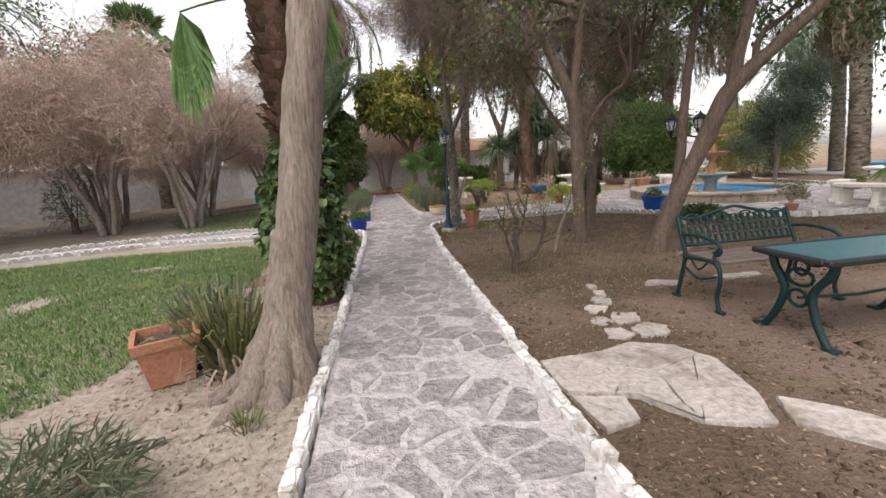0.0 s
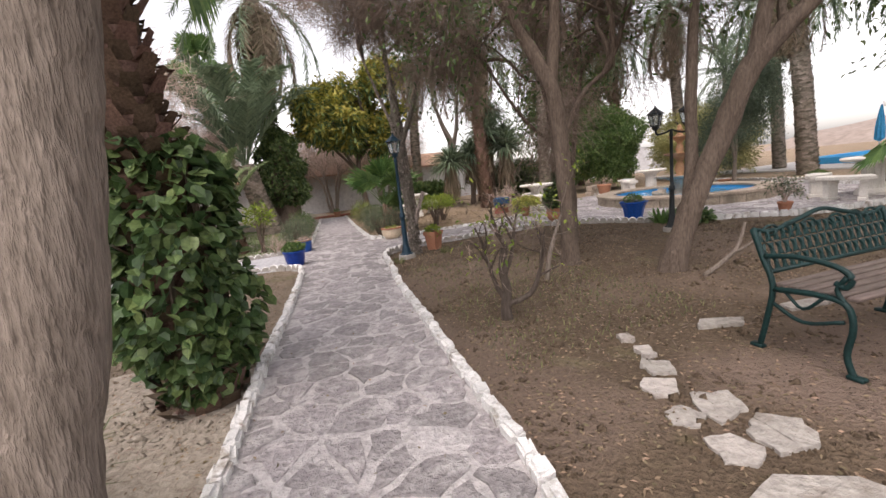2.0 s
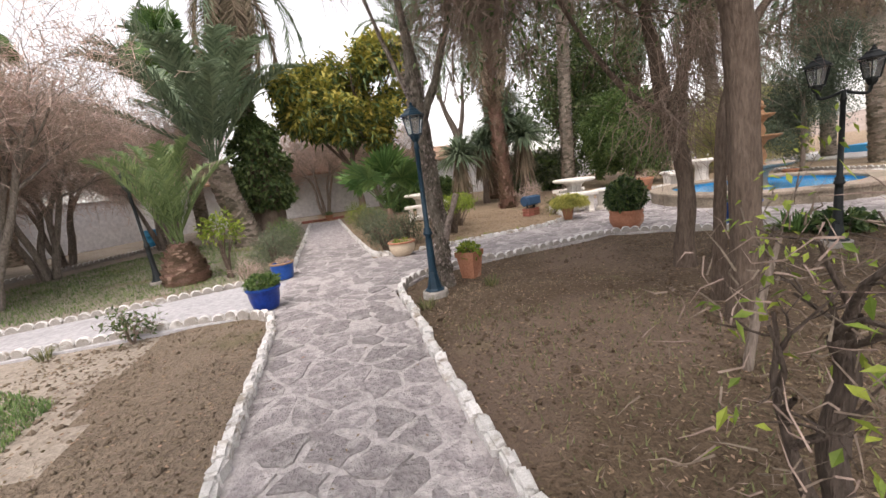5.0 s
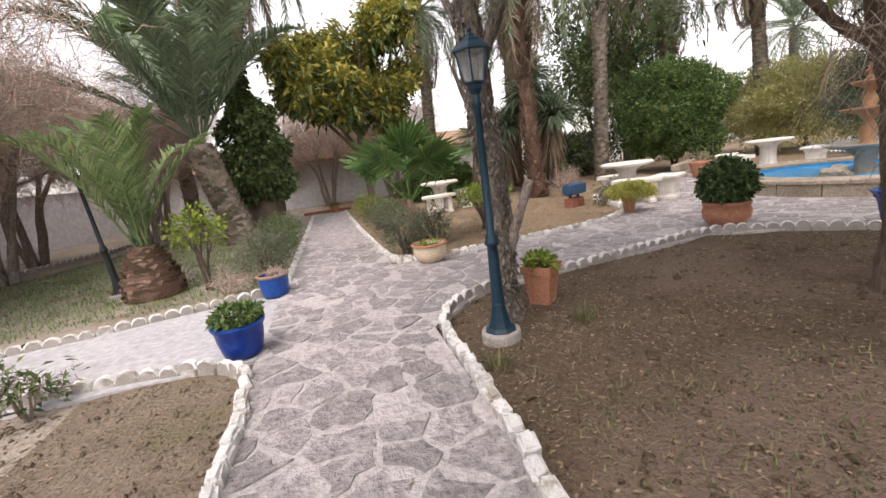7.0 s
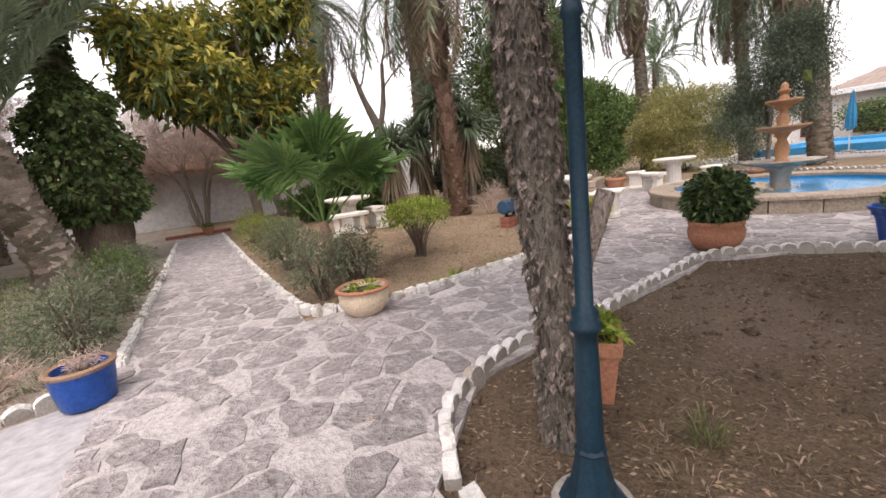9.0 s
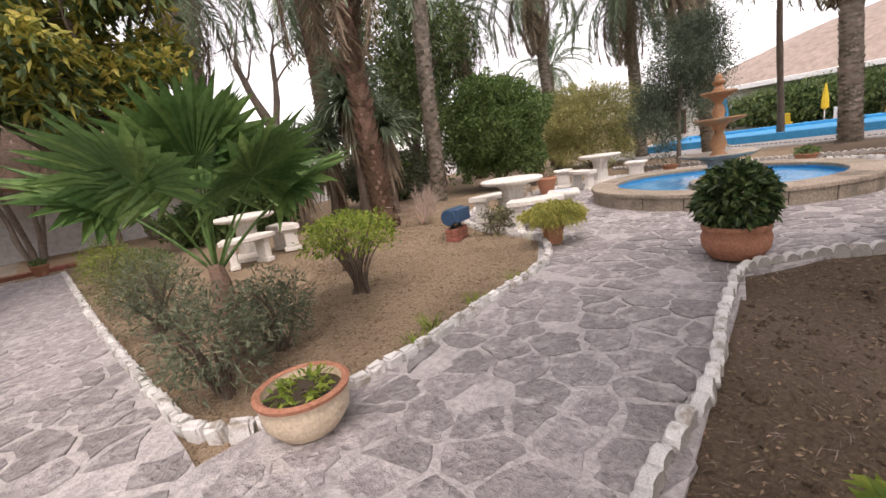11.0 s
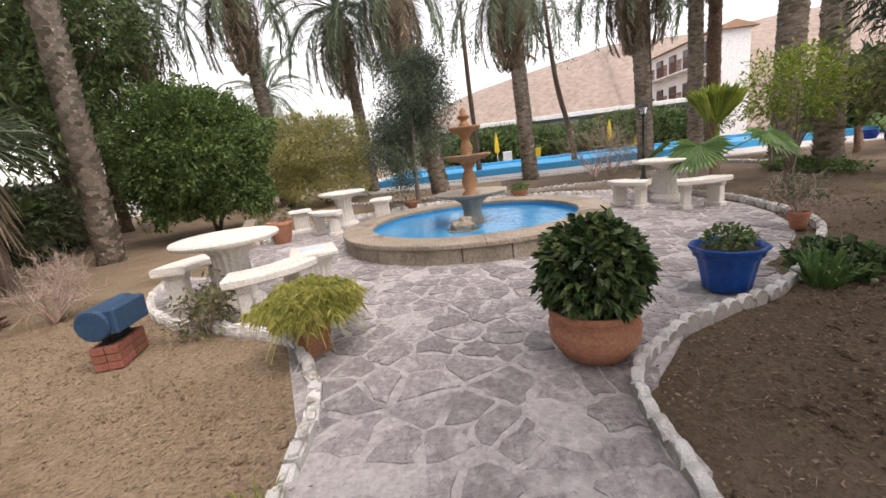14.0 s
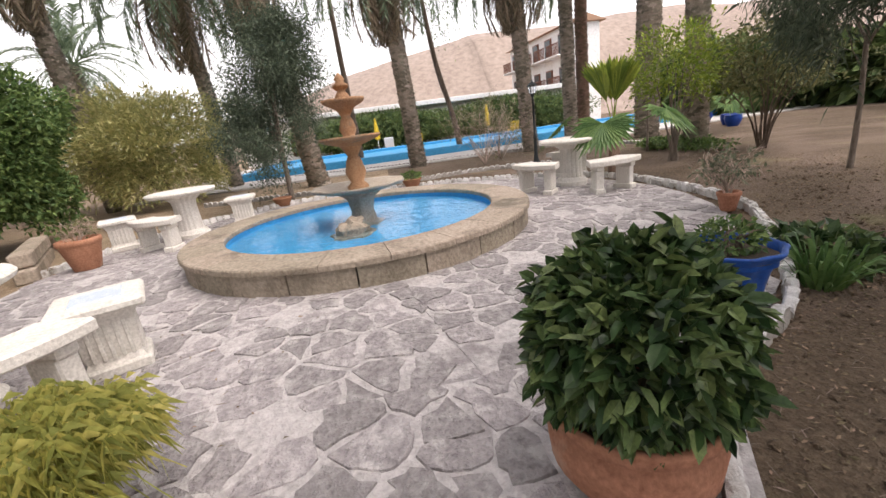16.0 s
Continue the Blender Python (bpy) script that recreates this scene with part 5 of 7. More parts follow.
strap_plant("spiky yellow-green clump between pot and tree", (-1.42, 4.05), 260, 0.72, 0.02, 151, LEAF_OLIVE, 0.6, foot=0.22)
strap_plant("spiky grey-green clump at the foot of the tree", (-1.75, 4.55), 180, 0.7, 0.02, 152, LEAF_SAGE, 0.5, foot=0.2)
strap_plant("dry brown strap leaves fallen round the pot", (-1.35, 3.75), 60, 0.5, 0.02, 153, FROND_DEAD, 3, droop=1.2)
strap_plant("strappy dark green lily clump by the kerb", (7.75, 9.85), 80, 0.42, 0.028, 154, FROND_FAN, 0.8)
shrub("ground_cover", "broad-leaved low green plant by the kerb", (8.15, 9.45), 0.36, 0.3, 0.22, 155, 320, (0.13, 0.075), LEAF_GLOSS, lumps=0.3, inner=0.4)
shrub("ground_cover", "fine low plant in the lawn corner", (-1.75, 2.2), 0.4, 0.35, 0.36, 156, 1300, (0.11, 0.012), LEAF_SAGE, lumps=0.3, inner=0.2)
for i, (x, y) in enumerate([(4.2, 14.12), (3.55, 14.15), (3.2, 13.95), (5.0, 14.15), (-1.0, 2.9), (1.55, 10.0), (2.6, 10.4), (-3.0, 11.2)]):
    strap_plant("tuft of grass at the kerb", (x, y), 50, 0.17, 0.008, 160 + i, LEAF_LIME if i < 4 else LEAF_OLIVE, 0.9, "grass_tuft", foot=0.07)

for i, (x, y) in enumerate([(1.95, 10.15), (2.25, 10.3), (2.45, 10.55), (2.8, 10.5), (2.1, 9.8), (2.7, 10.1), (3.1, 10.7), (1.7, 9.7), (3.3, 9.9), (2.4, 9.2)]):
    strap_plant("dry straw tuft on the bed soil", (x, y), 18, 0.1, 0.006, 220 + i, FROND_DEAD, 3, "grass_tuft", 1.1, 0.1)


# ---- clods ----
def clods(label, x0, y0, x1, y1, count, seed, mat, size=0.014):
    """Small lumps of earth lying on the soil."""
    rng = np.random.default_rng(seed)
    x, y = rng.uniform(x0, x1, count), rng.uniform(y0, y1, count)
    ok = np.array([noise.noise((a * 1.4, b_ * 1.4, 11)) > rng.uniform(-0.5, 0.4) and not any(inside(q[1], a, b_) for q in STRETCHES) for a, b_ in zip(x, y)])
    x, y = x[ok] * K, y[ok] * K
    n = len(x)
    c = np.stack([x, y, np.array([ground_height(a, b_) for a, b_ in zip(x, y)])], -1)
    r = size * rng.lognormal(-0.2, 0.5, (n, 1, 1))
    corner = np.array([[1, 0, 0], [-1, 0, 0], [0, 1, 0], [0, -1, 0], [0, 0, 0.8], [0, 0, -0.5]])
    v = c[:, None, :] + (corner[None] + rng.normal(0, 0.25, (n, 6, 3))) * r
    k = np.arange(n)[:, None] * 6
    b = Bag().add(v, np.concatenate([k + [t] for t in ([0, 2, 4], [2, 1, 4], [1, 3, 4], [3, 0, 4], [2, 0, 5], [1, 2, 5], [3, 1, 5], [0, 3, 5])]))
    tagged(new("clods", b.mesh("clods", mat, smooth=True)), label, "soil", kind="stuff")


clods("crumbled lumps of brown soil on the bed", 1.3, 4.4, 8.2, 11.9, 9000, 175, SOIL_BROWN)
clods("crumbled lumps of tan soil on the bed", 1.6, 14.0, 8.0, 19.0, 7000, 176, SOIL_TAN)
clods("crumbled lumps of grey soil on the bed", -2.6, 1.6, -0.5, 6.4, 3500, 177, SOIL_GREY)
clods("crumbled lumps of dry brown soil on the bed", -3.0, 6.4, -0.4, 11.2, 4500, 180, SOIL_BED)
clods("crumbled lumps of brown soil on the bed", 1.2, 0.5, 4.0, 4.4, 3500, 178, SOIL_BROWN)
clods("crumbled lumps of brown soil on the bed", 7.4, 5.0, 12.0, 9.6, 4000, 179, SOIL_BROWN)


# ---- lawn ----
def lawn(label, poly, seed, count, blade=0.055, mat=GRASS):
    rng = np.random.default_rng(seed)
    xs, ys = [p[0] for p in poly], [p[1] for p in poly]
    P = []
    while len(P) < count:
        x, y = rng.uniform(min(xs), max(xs)), rng.uniform(min(ys), max(ys))
        hit = False
        for (ax, ay), (bx, by) in zip(poly, poly[1:] + poly[:1]):
            if (ay > y) != (by > y) and x < (bx - ax) * (y - ay) / (by - ay) + ax:
                hit = not hit
        if hit and noise.noise((x * 1.1, y * 1.1, 7)) > -0.5 + rng.uniform(-0.2, 0.2):
            P.append((x * K, y * K, ground_height(x * K, y * K) - 0.003))
    P = np.array(P)
    n = len(P)
    a = rng.uniform(0, 6.28, n)
    D = unit(np.stack([np.cos(a) * 0.7, np.sin(a) * 0.7, np.ones(n)], -1))
    s = unit(np.cross(D, [0, 0, 1.0]))
    L = blade * rng.uniform(0.5, 1.3, (n, 1))
    v = np.stack([P - s * 0.006, P + s * 0.006, P + D * L], 1)
    b = Bag().add(v, np.arange(n)[:, None] * 3 + [[0, 1, 2]])
    tagged(new("lawn", b.mesh("lawn", mat)), label, "grass", kind="stuff")


lawn("short green lawn, thinning to straw at its edges", [(-2.45, 3.9), (-2.2, 5.2), (-2.0, 7.2), (-2.1, 9.6), (-3.2, 10.5), (-6, 10.6), (-9.5, 9.4), (-9.5, 2.5), (-3.6, 2.6)], 170, 120000, 0.06)
lawn("thin weedy grass in the back bed", [(-0.7, 14.2), (-0.5, 22), (-5, 24), (-8, 18), (-5.5, 13.6)], 171, 26000, 0.06)
lawn("patchy olive weeds in the bare bed", [(1.5, 4.8), (1.5, 9.6), (4, 9), (4, 5.2)], 172, 2200, 0.05, LEAF_OLIVE)


def litter(label, x0, y0, x1, y1, count, seed, mat=STRAW, size=0.03, wide=0.45):
    """Fallen leaves and scraps lying on the soil."""
    rng = np.random.default_rng(seed)
    x, y = rng.uniform(x0, x1, count) * K, rng.uniform(y0, y1, count) * K
    ok = [not any(inside(p, q[0] / K, q[1] / K) for _, p, _ in STRETCHES) or rng.uniform() < 0.05 for q in zip(x, y)]
    x, y = x[ok], y[ok]
    n = len(x)
    z = np.array([ground_height(*q) for q in zip(x, y)]) + 0.006
    onpath = np.array([any(inside(p, q[0] / K, q[1] / K) for _, p, _ in STRETCHES) for q in zip(x, y)])
    z[onpath] = 0.014
    a = rng.uniform(0, 6.28, n)
    D = np.stack([np.cos(a), np.sin(a), rng.normal(0, 0.15, n)], -1)
    b = Bag()
    leaves(b, rng, np.stack([x, y, z], -1), unit(D), size, size * wide, droop=0.0, fold=0.25)
    tagged(new("leaf_litter", b.mesh("leaf_litter", mat)), label, "leaf litter", kind="stuff")


litter("dry leaves and twigs scattered on the soil", -3.2, 1.5, 1.0, 11.5, 5200, 181)
litter("dry leaves and twigs scattered on the soil", 1.0, 1.5, 8.0, 12.0, 15000, 182)
litter("dry leaves and twigs scattered on the soil", 1.4, 13.8, 9.0, 20.0, 9500, 183)
litter("dry leaves and twigs scattered on the soil", 7.5, 4.0, 16.0, 10.5, 7000, 184)
litter("fallen twigs and straw on the bed", 1.4, 4.6, 8.0, 11.8, 4500, 187, TWIG, 0.08, 0.06)
litter("fallen twigs and straw on the bed", 1.6, 14.2, 8.0, 19.0, 3600, 188, TWIG, 0.08, 0.06)
litter("fallen twigs and straw on the bed", -2.4, 2.0, -0.6, 10.5, 2200, 189, TWIG, 0.08, 0.06)
litter("dark crumbs of soil and bark on the bed", 1.2, 1.5, 8.0, 12.0, 6000, 185, SOIL_POT, 0.022)
litter("dark crumbs of soil and bark on the bed", 1.4, 13.8, 9.0, 20.0, 4000, 186, SOIL_BROWN, 0.022)


# ---- fountain ----
def fountain():
    cx, cy = plan(12.03, 13.5)[:2]
    t = thing("fountain", "round stone fountain with tiered bowls in a blue pool", "fountain", (cx, cy, 0))
    R, r, h = 2.2, 1.72, 0.25
    n = 22
    for i in range(n):
        for name, r0, r1, z0, z1, gap, mat in (("block", r + 0.05, R - 0.03, -0.12, h - 0.06, 0.008, BASIN_STONE), ("coping", r, R, h - 0.06, h, 0.004, BASIN_STONE)):
            a0, a1 = (i + (0.5 if name == "coping" else 0)) * 2 * math.pi / n + gap / R, (i + 1 + (0.5 if name == "coping" else 0)) * 2 * math.pi / n - gap / R
            a = np.linspace(a0, a1, 5)
            v = []
            for z, ins in ((z0, 0), (z1 - 0.012, 0), (z1, 0.012)):
                v += [(math.cos(q) * (r1 - ins), math.sin(q) * (r1 - ins), z) for q in a] + [(math.cos(q) * (r0 + ins), math.sin(q) * (r0 + ins), z) for q in reversed(a)]
            f = [(k, (k + 1) % 10, 10 + (k + 1) % 10, 10 + k) for k in range(10)] + [(10 + k, 10 + (k + 1) % 10, 20 + (k + 1) % 10, 20 + k) for k in range(10)] + [tuple(range(20, 30))]
            part(name, Bag().add_poly(v, f).mesh(name, mat), t)
    b = Bag()
    lathe(b, [(r + 0.02, h - 0.02), (r + 0.02, 0.03), (0.01, 0.02)], 48)
    part("basin", b.mesh("basin", POOL_BLUE), t, "blue painted basin")
    part("water", lathe(Bag(), [(r + 0.015, 0.15), (0.01, 0.15)], 48).mesh("fountain_water", WATER), t, "rippled clear water").visible_shadow = False
    part("pedestal", lathe(Bag(), [(0.26, -0.04), (0.24, 0.1), (0.17, 0.16), (0.14, 0.3), (0.17, 0.46), (0.3, 0.55), (0.2, 0.58)], 24, lobes=8, depth=0.06).mesh("pedestal", BOWL_STONE, smooth=True), t)
    for z, rad, mat in ((0.55, 0.60, BOWL_STONE), (1.16, 0.39, FOUNTAIN_STONE), (1.61, 0.262, FOUNTAIN_STONE)):
        part("bowl", lathe(Bag(), [(0.1, z - 0.03), (rad * 0.5, z), (rad * 0.88, z + 0.045), (rad, z + 0.075), (rad * 1.02, z + 0.105), (rad * 0.93, z + 0.10), (rad * 0.6, z + 0.05), (0.06, z + 0.035)], 64, lobes=10, depth=0.035).mesh("bowl", mat, smooth=True), t)
    for z0, z1, rad in ((0.59, 1.16, 0.105), (1.19, 1.61, 0.085), (1.64, 1.86, 0.075)):
        hh = z1 - z0
        part("column", lathe(Bag(), [(rad * 1.25, z0), (rad * 1.3, z0 + hh * 0.06), (rad * 0.8, z0 + hh * 0.16), (rad * 1.25, z0 + hh * 0.38), (rad * 0.95, z0 + hh * 0.62), (rad * 0.62, z0 + hh * 0.75), (rad * 0.95, z0 + hh * 0.86), (rad * 1.4, z1)], 20, lobes=8, depth=0.04).mesh("column", FOUNTAIN_STONE, smooth=True), t)
    part("finial", lathe(Bag(), [(0.09, 1.86), (0.10, 1.88), (0.05, 1.91), (0.065, 1.95), (0.04, 1.99), (0.01, 2.02)], 14).mesh("finial", FOUNTAIN_STONE, smooth=True), t)
    bm = bmesh.new()
    bmesh.ops.create_icosphere(bm, subdivisions=3, radius=0.19)
    for v in bm.verts:
        v.co *= 1 + 0.45 * noise.noise(v.co * 9) + 0.2 * noise.noise(v.co * 24)
        v.co.z *= 0.85
    me = bpy.data.meshes.new("rock")
    bm.to_mesh(me)
    bm.free()
    me.materials.append(BASIN_STONE)
    rock = new("rock", me)
    rock.location = (cx - 0.58, cy + 0.12, 0.16)
    tagged(rock, "rough pitted tan rock standing in the water", "rock")
    ped = part("base", lathe(Bag(), [(0.3, -0.22), (0.26, -0.08), (0.1, -0.04)], 14, lobes=5, depth=0.12).mesh("rock_base", BASIN_STONE), rock)


fountain()


# ---- cast stone tables, benches and stools ----
def stone_table():
    t = thing("stone_table", "round white cast-stone table on a fluted pedestal", "table", (0, 0, 0), group="white stone tables")
    part("tabletop", lathe(Bag(), [(0.01, 0.69), (0.43, 0.69), (0.485, 0.705), (0.51, 0.72), (0.52, 0.745), (0.505, 0.765), (0.47, 0.775), (0.01, 0.78)], 48).mesh("tabletop", WHITE_STONE, smooth=False), t)
    part("pedestal", lathe(Bag(), [(0.2, 0.11), (0.185, 0.2), (0.175, 0.52), (0.19, 0.6), (0.26, 0.66), (0.3, 0.692)], 64, flute=16, flute_depth=0.05).mesh("pedestal", WHITE_STONE), t)
    part("base", lathe(Bag(), [(0.27, -0.02), (0.275, 0.05), (0.25, 0.075), (0.23, 0.1), (0.19, 0.125)], 32).mesh("table_base", WHITE_STONE), t)
    return t


def stone_bench():
    t = thing("stone_bench", "curved white cast-stone bench on two legs", "bench", (0, 0, 0), group="white stone benches")
    a = np.linspace(-0.5, 0.5, 13)
    v = []
    for z, ins in ((0.385, 0.02), (0.40, 0), (0.455, 0), (0.47, 0.02)):
        v += [(math.sin(q) * (0.95 - ins), math.cos(q) * (0.95 - ins) - 0.8, z) for q in a] + [(math.sin(q) * (0.58 + ins), math.cos(q) * (0.58 + ins) - 0.8, z) for q in reversed(a)]
    m = 26
    f = [(L * m + k, L * m + (k + 1) % m, (L + 1) * m + (k + 1) % m, (L + 1) * m + k) for L in range(3) for k in range(m)]
    f += [(3 * m + k, 3 * m + k + 1, 3 * m + 24 - k, 3 * m + 25 - k) for k in range(12)] + [(25 - k, 24 - k, k + 1, k) for k in range(12)]
    part("seat", Bag().add_poly(v, f).mesh("bench_seat", WHITE_STONE), t)
    lb = Bag()
    for z0, z1, w0, w1 in ((-0.02, 0.06, 0.30, 0.30), (0.06, 0.32, 0.24, 0.22), (0.32, 0.388, 0.25, 0.31)):
        box(lb, 0, 0, (z0 + z1) / 2, 0.12 if w0 < 0.3 else 0.15, (w0 + w1) / 2, z1 - z0, 0.012)
    lm = lb.mesh("bench_leg", WHITE_STONE)
    for q in (-0.33, 0.33):
        part("leg", lm, t, at=(math.sin(q) * 0.765, math.cos(q) * 0.765 - 0.8, 0), rz=-math.degrees(q))
    return t


def stone_stool():
    t = thing("stone_stool", "square white cast-stone stool with a tiled top", "stool", (0, 0, 0), group="white stone stools")
    b = Bag()
    box(b, 0, 0, 0.445, 0.5, 0.5, 0.07, 0.02)
    part("seat", b.mesh("stool_seat", WHITE_STONE), t)
    part("tile", box(Bag(), 0, 0, 0.482, 0.27, 0.27, 0.012, 0.003).mesh("stool_tile", TILE_BLUE), t, "blue and white tile")
    b = Bag()
    rot = Matrix.Rotation(radians(45), 4, "Z")
    pr = [(0.235, 0.05), (0.20, 0.10), (0.225, 0.33), (0.27, 0.4), (0.29, 0.412)]
    v = [tuple(rot @ Vector((r_ * 1.0 * c, r_ * 1.0 * s, z))) for r_, z in pr for c, s in ((1, 0), (0, 1), (-1, 0), (0, -1))]
    b.add_poly(v, [(i * 4 + k, i * 4 + (k + 1) % 4, (i + 1) * 4 + (k + 1) % 4, (i + 1) * 4 + k) for i in range(4) for k in range(4)])
    part("pedestal", b.mesh("stool_pedestal", WHITE_STONE), t)
    rib = box(Bag(), 0, 0, 0, 0.022, 0.022, 0.24, 0.004).mesh("rib", WHITE_STONE)
    for k in range(4):
        for o in (-0.1, -0.05, 0, 0.05, 0.1):
            part("rib", rib, t, at=tuple(Matrix.Rotation(radians(90 * k), 3, "Z") @ Vector((o, -0.152, 0.22))))
    part("base", box(Bag(), 0, 0, 0.02, 0.37, 0.37, 0.08, 0.015).mesh("stool_base", WHITE_STONE), t)
    return t


def place(ob, spots):
    x, y, rz = spots[0]
    ob.matrix_basis = pose(*plan(x, y), 0, 0, rz)
    for x, y, rz in spots[1:]:
        copy_thing(ob, pose(*plan(x, y), 0, 0, rz))


place(stone_table(), [(8.12, 16.3, 0), (14.2, 17.15, 10), (13.6, 9.15, 20), (4.3, 20.6, 0)])
place(stone_bench(), [(7.7, 15.52, 142), (8.6, 17.3, -15), (13.1, 17.3, 62), (13.1, 10.15, 28), (12.25, 8.95, 100), (4.0, 19.8, 180), (5.2, 20.6, -90), (14.9, 8.6, -90)])
place(stone_stool(), [(8.55, 15.4, 28), (15.05, 16.35, 10), (13.9, 18.3, 30)])


# ---- cast iron bench and table ----
def iron_bench(at, rz):
    t = thing("garden_bench", "green cast-iron garden bench with worn slatted seat", "bench", at, rz)
    W = 1.2
    for s in (-1, 1):
        b = Bag()
        x = s * W / 2
        for c, r in (([(x, 0.24, 0.0), (x, 0.2, 0.2), (x, 0.17, 0.42), (x, 0.24, 0.6), (x, 0.3, 0.76)], 0.019), ([(x, -0.26, 0.0), (x, -0.22, 0.12), (x, -0.24, 0.28), (x, -0.2, 0.4), (x, -0.05, 0.42), (x, 0.17, 0.4)], 0.018),
                     ([(x, 0.22, 0.6), (x, 0.05, 0.62), (x, -0.14, 0.6), (x, -0.22, 0.55), (x, -0.2, 0.49), (x, -0.15, 0.51)], 0.016), ([(x, -0.2, 0.55), (x, -0.16, 0.47), (x, -0.2, 0.4)], 0.014),
                     ([(x, -0.2, 0.3), (x, 0.0, 0.24), (x, 0.18, 0.32)], 0.012), ([(x, -0.1, 0.41), (x, 0.0, 0.32), (x, 0.1, 0.4)], 0.010)):
            p = curve_points(c, 4)
            tube(b, p, r, 6)
        box(b, x, 0.25, 0.01, 0.05, 0.08, 0.025, 0.006)
        box(b, x, -0.27, 0.01, 0.05, 0.08, 0.025, 0.006)
        part("end_frame", b.mesh("end_frame", IRON_GREEN, smooth=True), t)
    sl = box(Bag(), 0, 0, 0, W - 0.03, 0.052, 0.022, 0.005).mesh("slat", SLAT)
    for i in range(6):
        part("slat", sl, t, at=(0, -0.22 + i * 0.073, 0.428))
    b = Bag()
    top = curve_points([(-W / 2, 0.298, 0.76), (-0.45, 0.298, 0.73), (-0.2, 0.30, 0.78), (0, 0.302, 0.82), (0.2, 0.30, 0.78), (0.45, 0.298, 0.73), (W / 2, 0.298, 0.76)], 6)
    tube(b, top, 0.015, 6)
    tube(b, [(-W / 2, 0.2, 0.5), (0, 0.205, 0.5), (W / 2, 0.2, 0.5)], 0.014, 6)
    part("back_frame", b.mesh("back_frame", IRON_GREEN, smooth=True), t)
    b = Bag()
    for i in range(17):
        for j in range(3):
            x, z = -0.53 + i * 0.066, 0.54 + j * 0.085
            y = 0.21 + (z - 0.5) * 0.36
            a = np.linspace(0, 2 * np.pi, 9)
            tube(b, np.stack([x + 0.034 * np.cos(a), y + 0 * a + 0.014 * np.sin(a), z + 0.042 * np.sin(a)], -1), 0.0125, 5, cap=False)
    part("lattice", b.mesh("lattice", IRON_GREEN), t, "scrolled iron back panel")
    for s in (-1, 1):
        for x0 in (0.12, 0.3, 0.46):
            b = Bag()
            a = np.linspace(0.3, 5.6, 12)
            tube(b, np.stack([s * (x0 + 0.075 * np.cos(a) * (1 - a / 12)), 0.294 + 0 * a, 0.73 + 0.045 * np.sin(a) * (1 - a / 12)], -1), 0.009, 5)
            part("scroll", b.mesh("scroll", IRON_GREEN), t)


iron_bench(plan(4.12, 4.08, -0.035), 0)


def iron_table(at, rz):
    t = thing("garden_table", "green cast-iron garden table with a teal top", "table", at, rz)
    W, D, H = 1.36, 0.56, 0.62
    b = Bag()
    box(b, 0, 0, H, W - 0.06, D - 0.06, 0.018, 0.004)
    part("tabletop", b.mesh("tabletop", TEAL_TOP), t, "patterned teal top")
    b = Bag()
    for s in (-1, 1):
        box(b, 0, s * (D / 2 - 0.02), H - 0.005, W, 0.05, 0.045, 0.012)
        box(b, s * (W / 2 - 0.02), 0, H - 0.005, 0.05, D - 0.09, 0.045, 0.012)
    part("frame", b.mesh("table_frame", IRON_BLACK), t, "dark iron rim")
    for s in (-1, 1):
        x = s * (W / 2 - 0.13)
        for q in (-1, 1):
            b = Bag()
            c = curve_points([(x, q * 0.25, 0.0), (x, q * 0.2, 0.06), (x, q * 0.13, 0.2), (x, q * 0.1, 0.36), (x, q * 0.19, 0.5), (x, q * 0.22, 0.6)], 4)
            tube(b, c, np.linspace(0.024, 0.03, len(c)), 7)
            box(b, x, q * 0.26, 0.012, 0.07, 0.09, 0.028, 0.008)
            part("leg", b.mesh("table_leg", IRON_GREEN, smooth=True), t)
        for z, rr in ((0.45, 0.09), (0.3, 0.07), (0.53, 0.05)):
            b = Bag()
            a = np.linspace(0, 2 * np.pi, 13)
            tube(b, np.stack([x + 0 * a, rr * np.cos(a), z + 0.06 * np.sin(a)], -1), 0.013, 5, cap=False)
            part("scroll", b.mesh("leg_scroll", IRON_GREEN), t)
    part("stretcher", tube(Bag(), [(-W / 2 + 0.13, 0, 0.3), (0, 0, 0.27), (W / 2 - 0.13, 0, 0.3)], 0.012, 6).mesh("stretcher", IRON_GREEN), t)


iron_table(plan(4.18, 3.1, -0.035), 0)


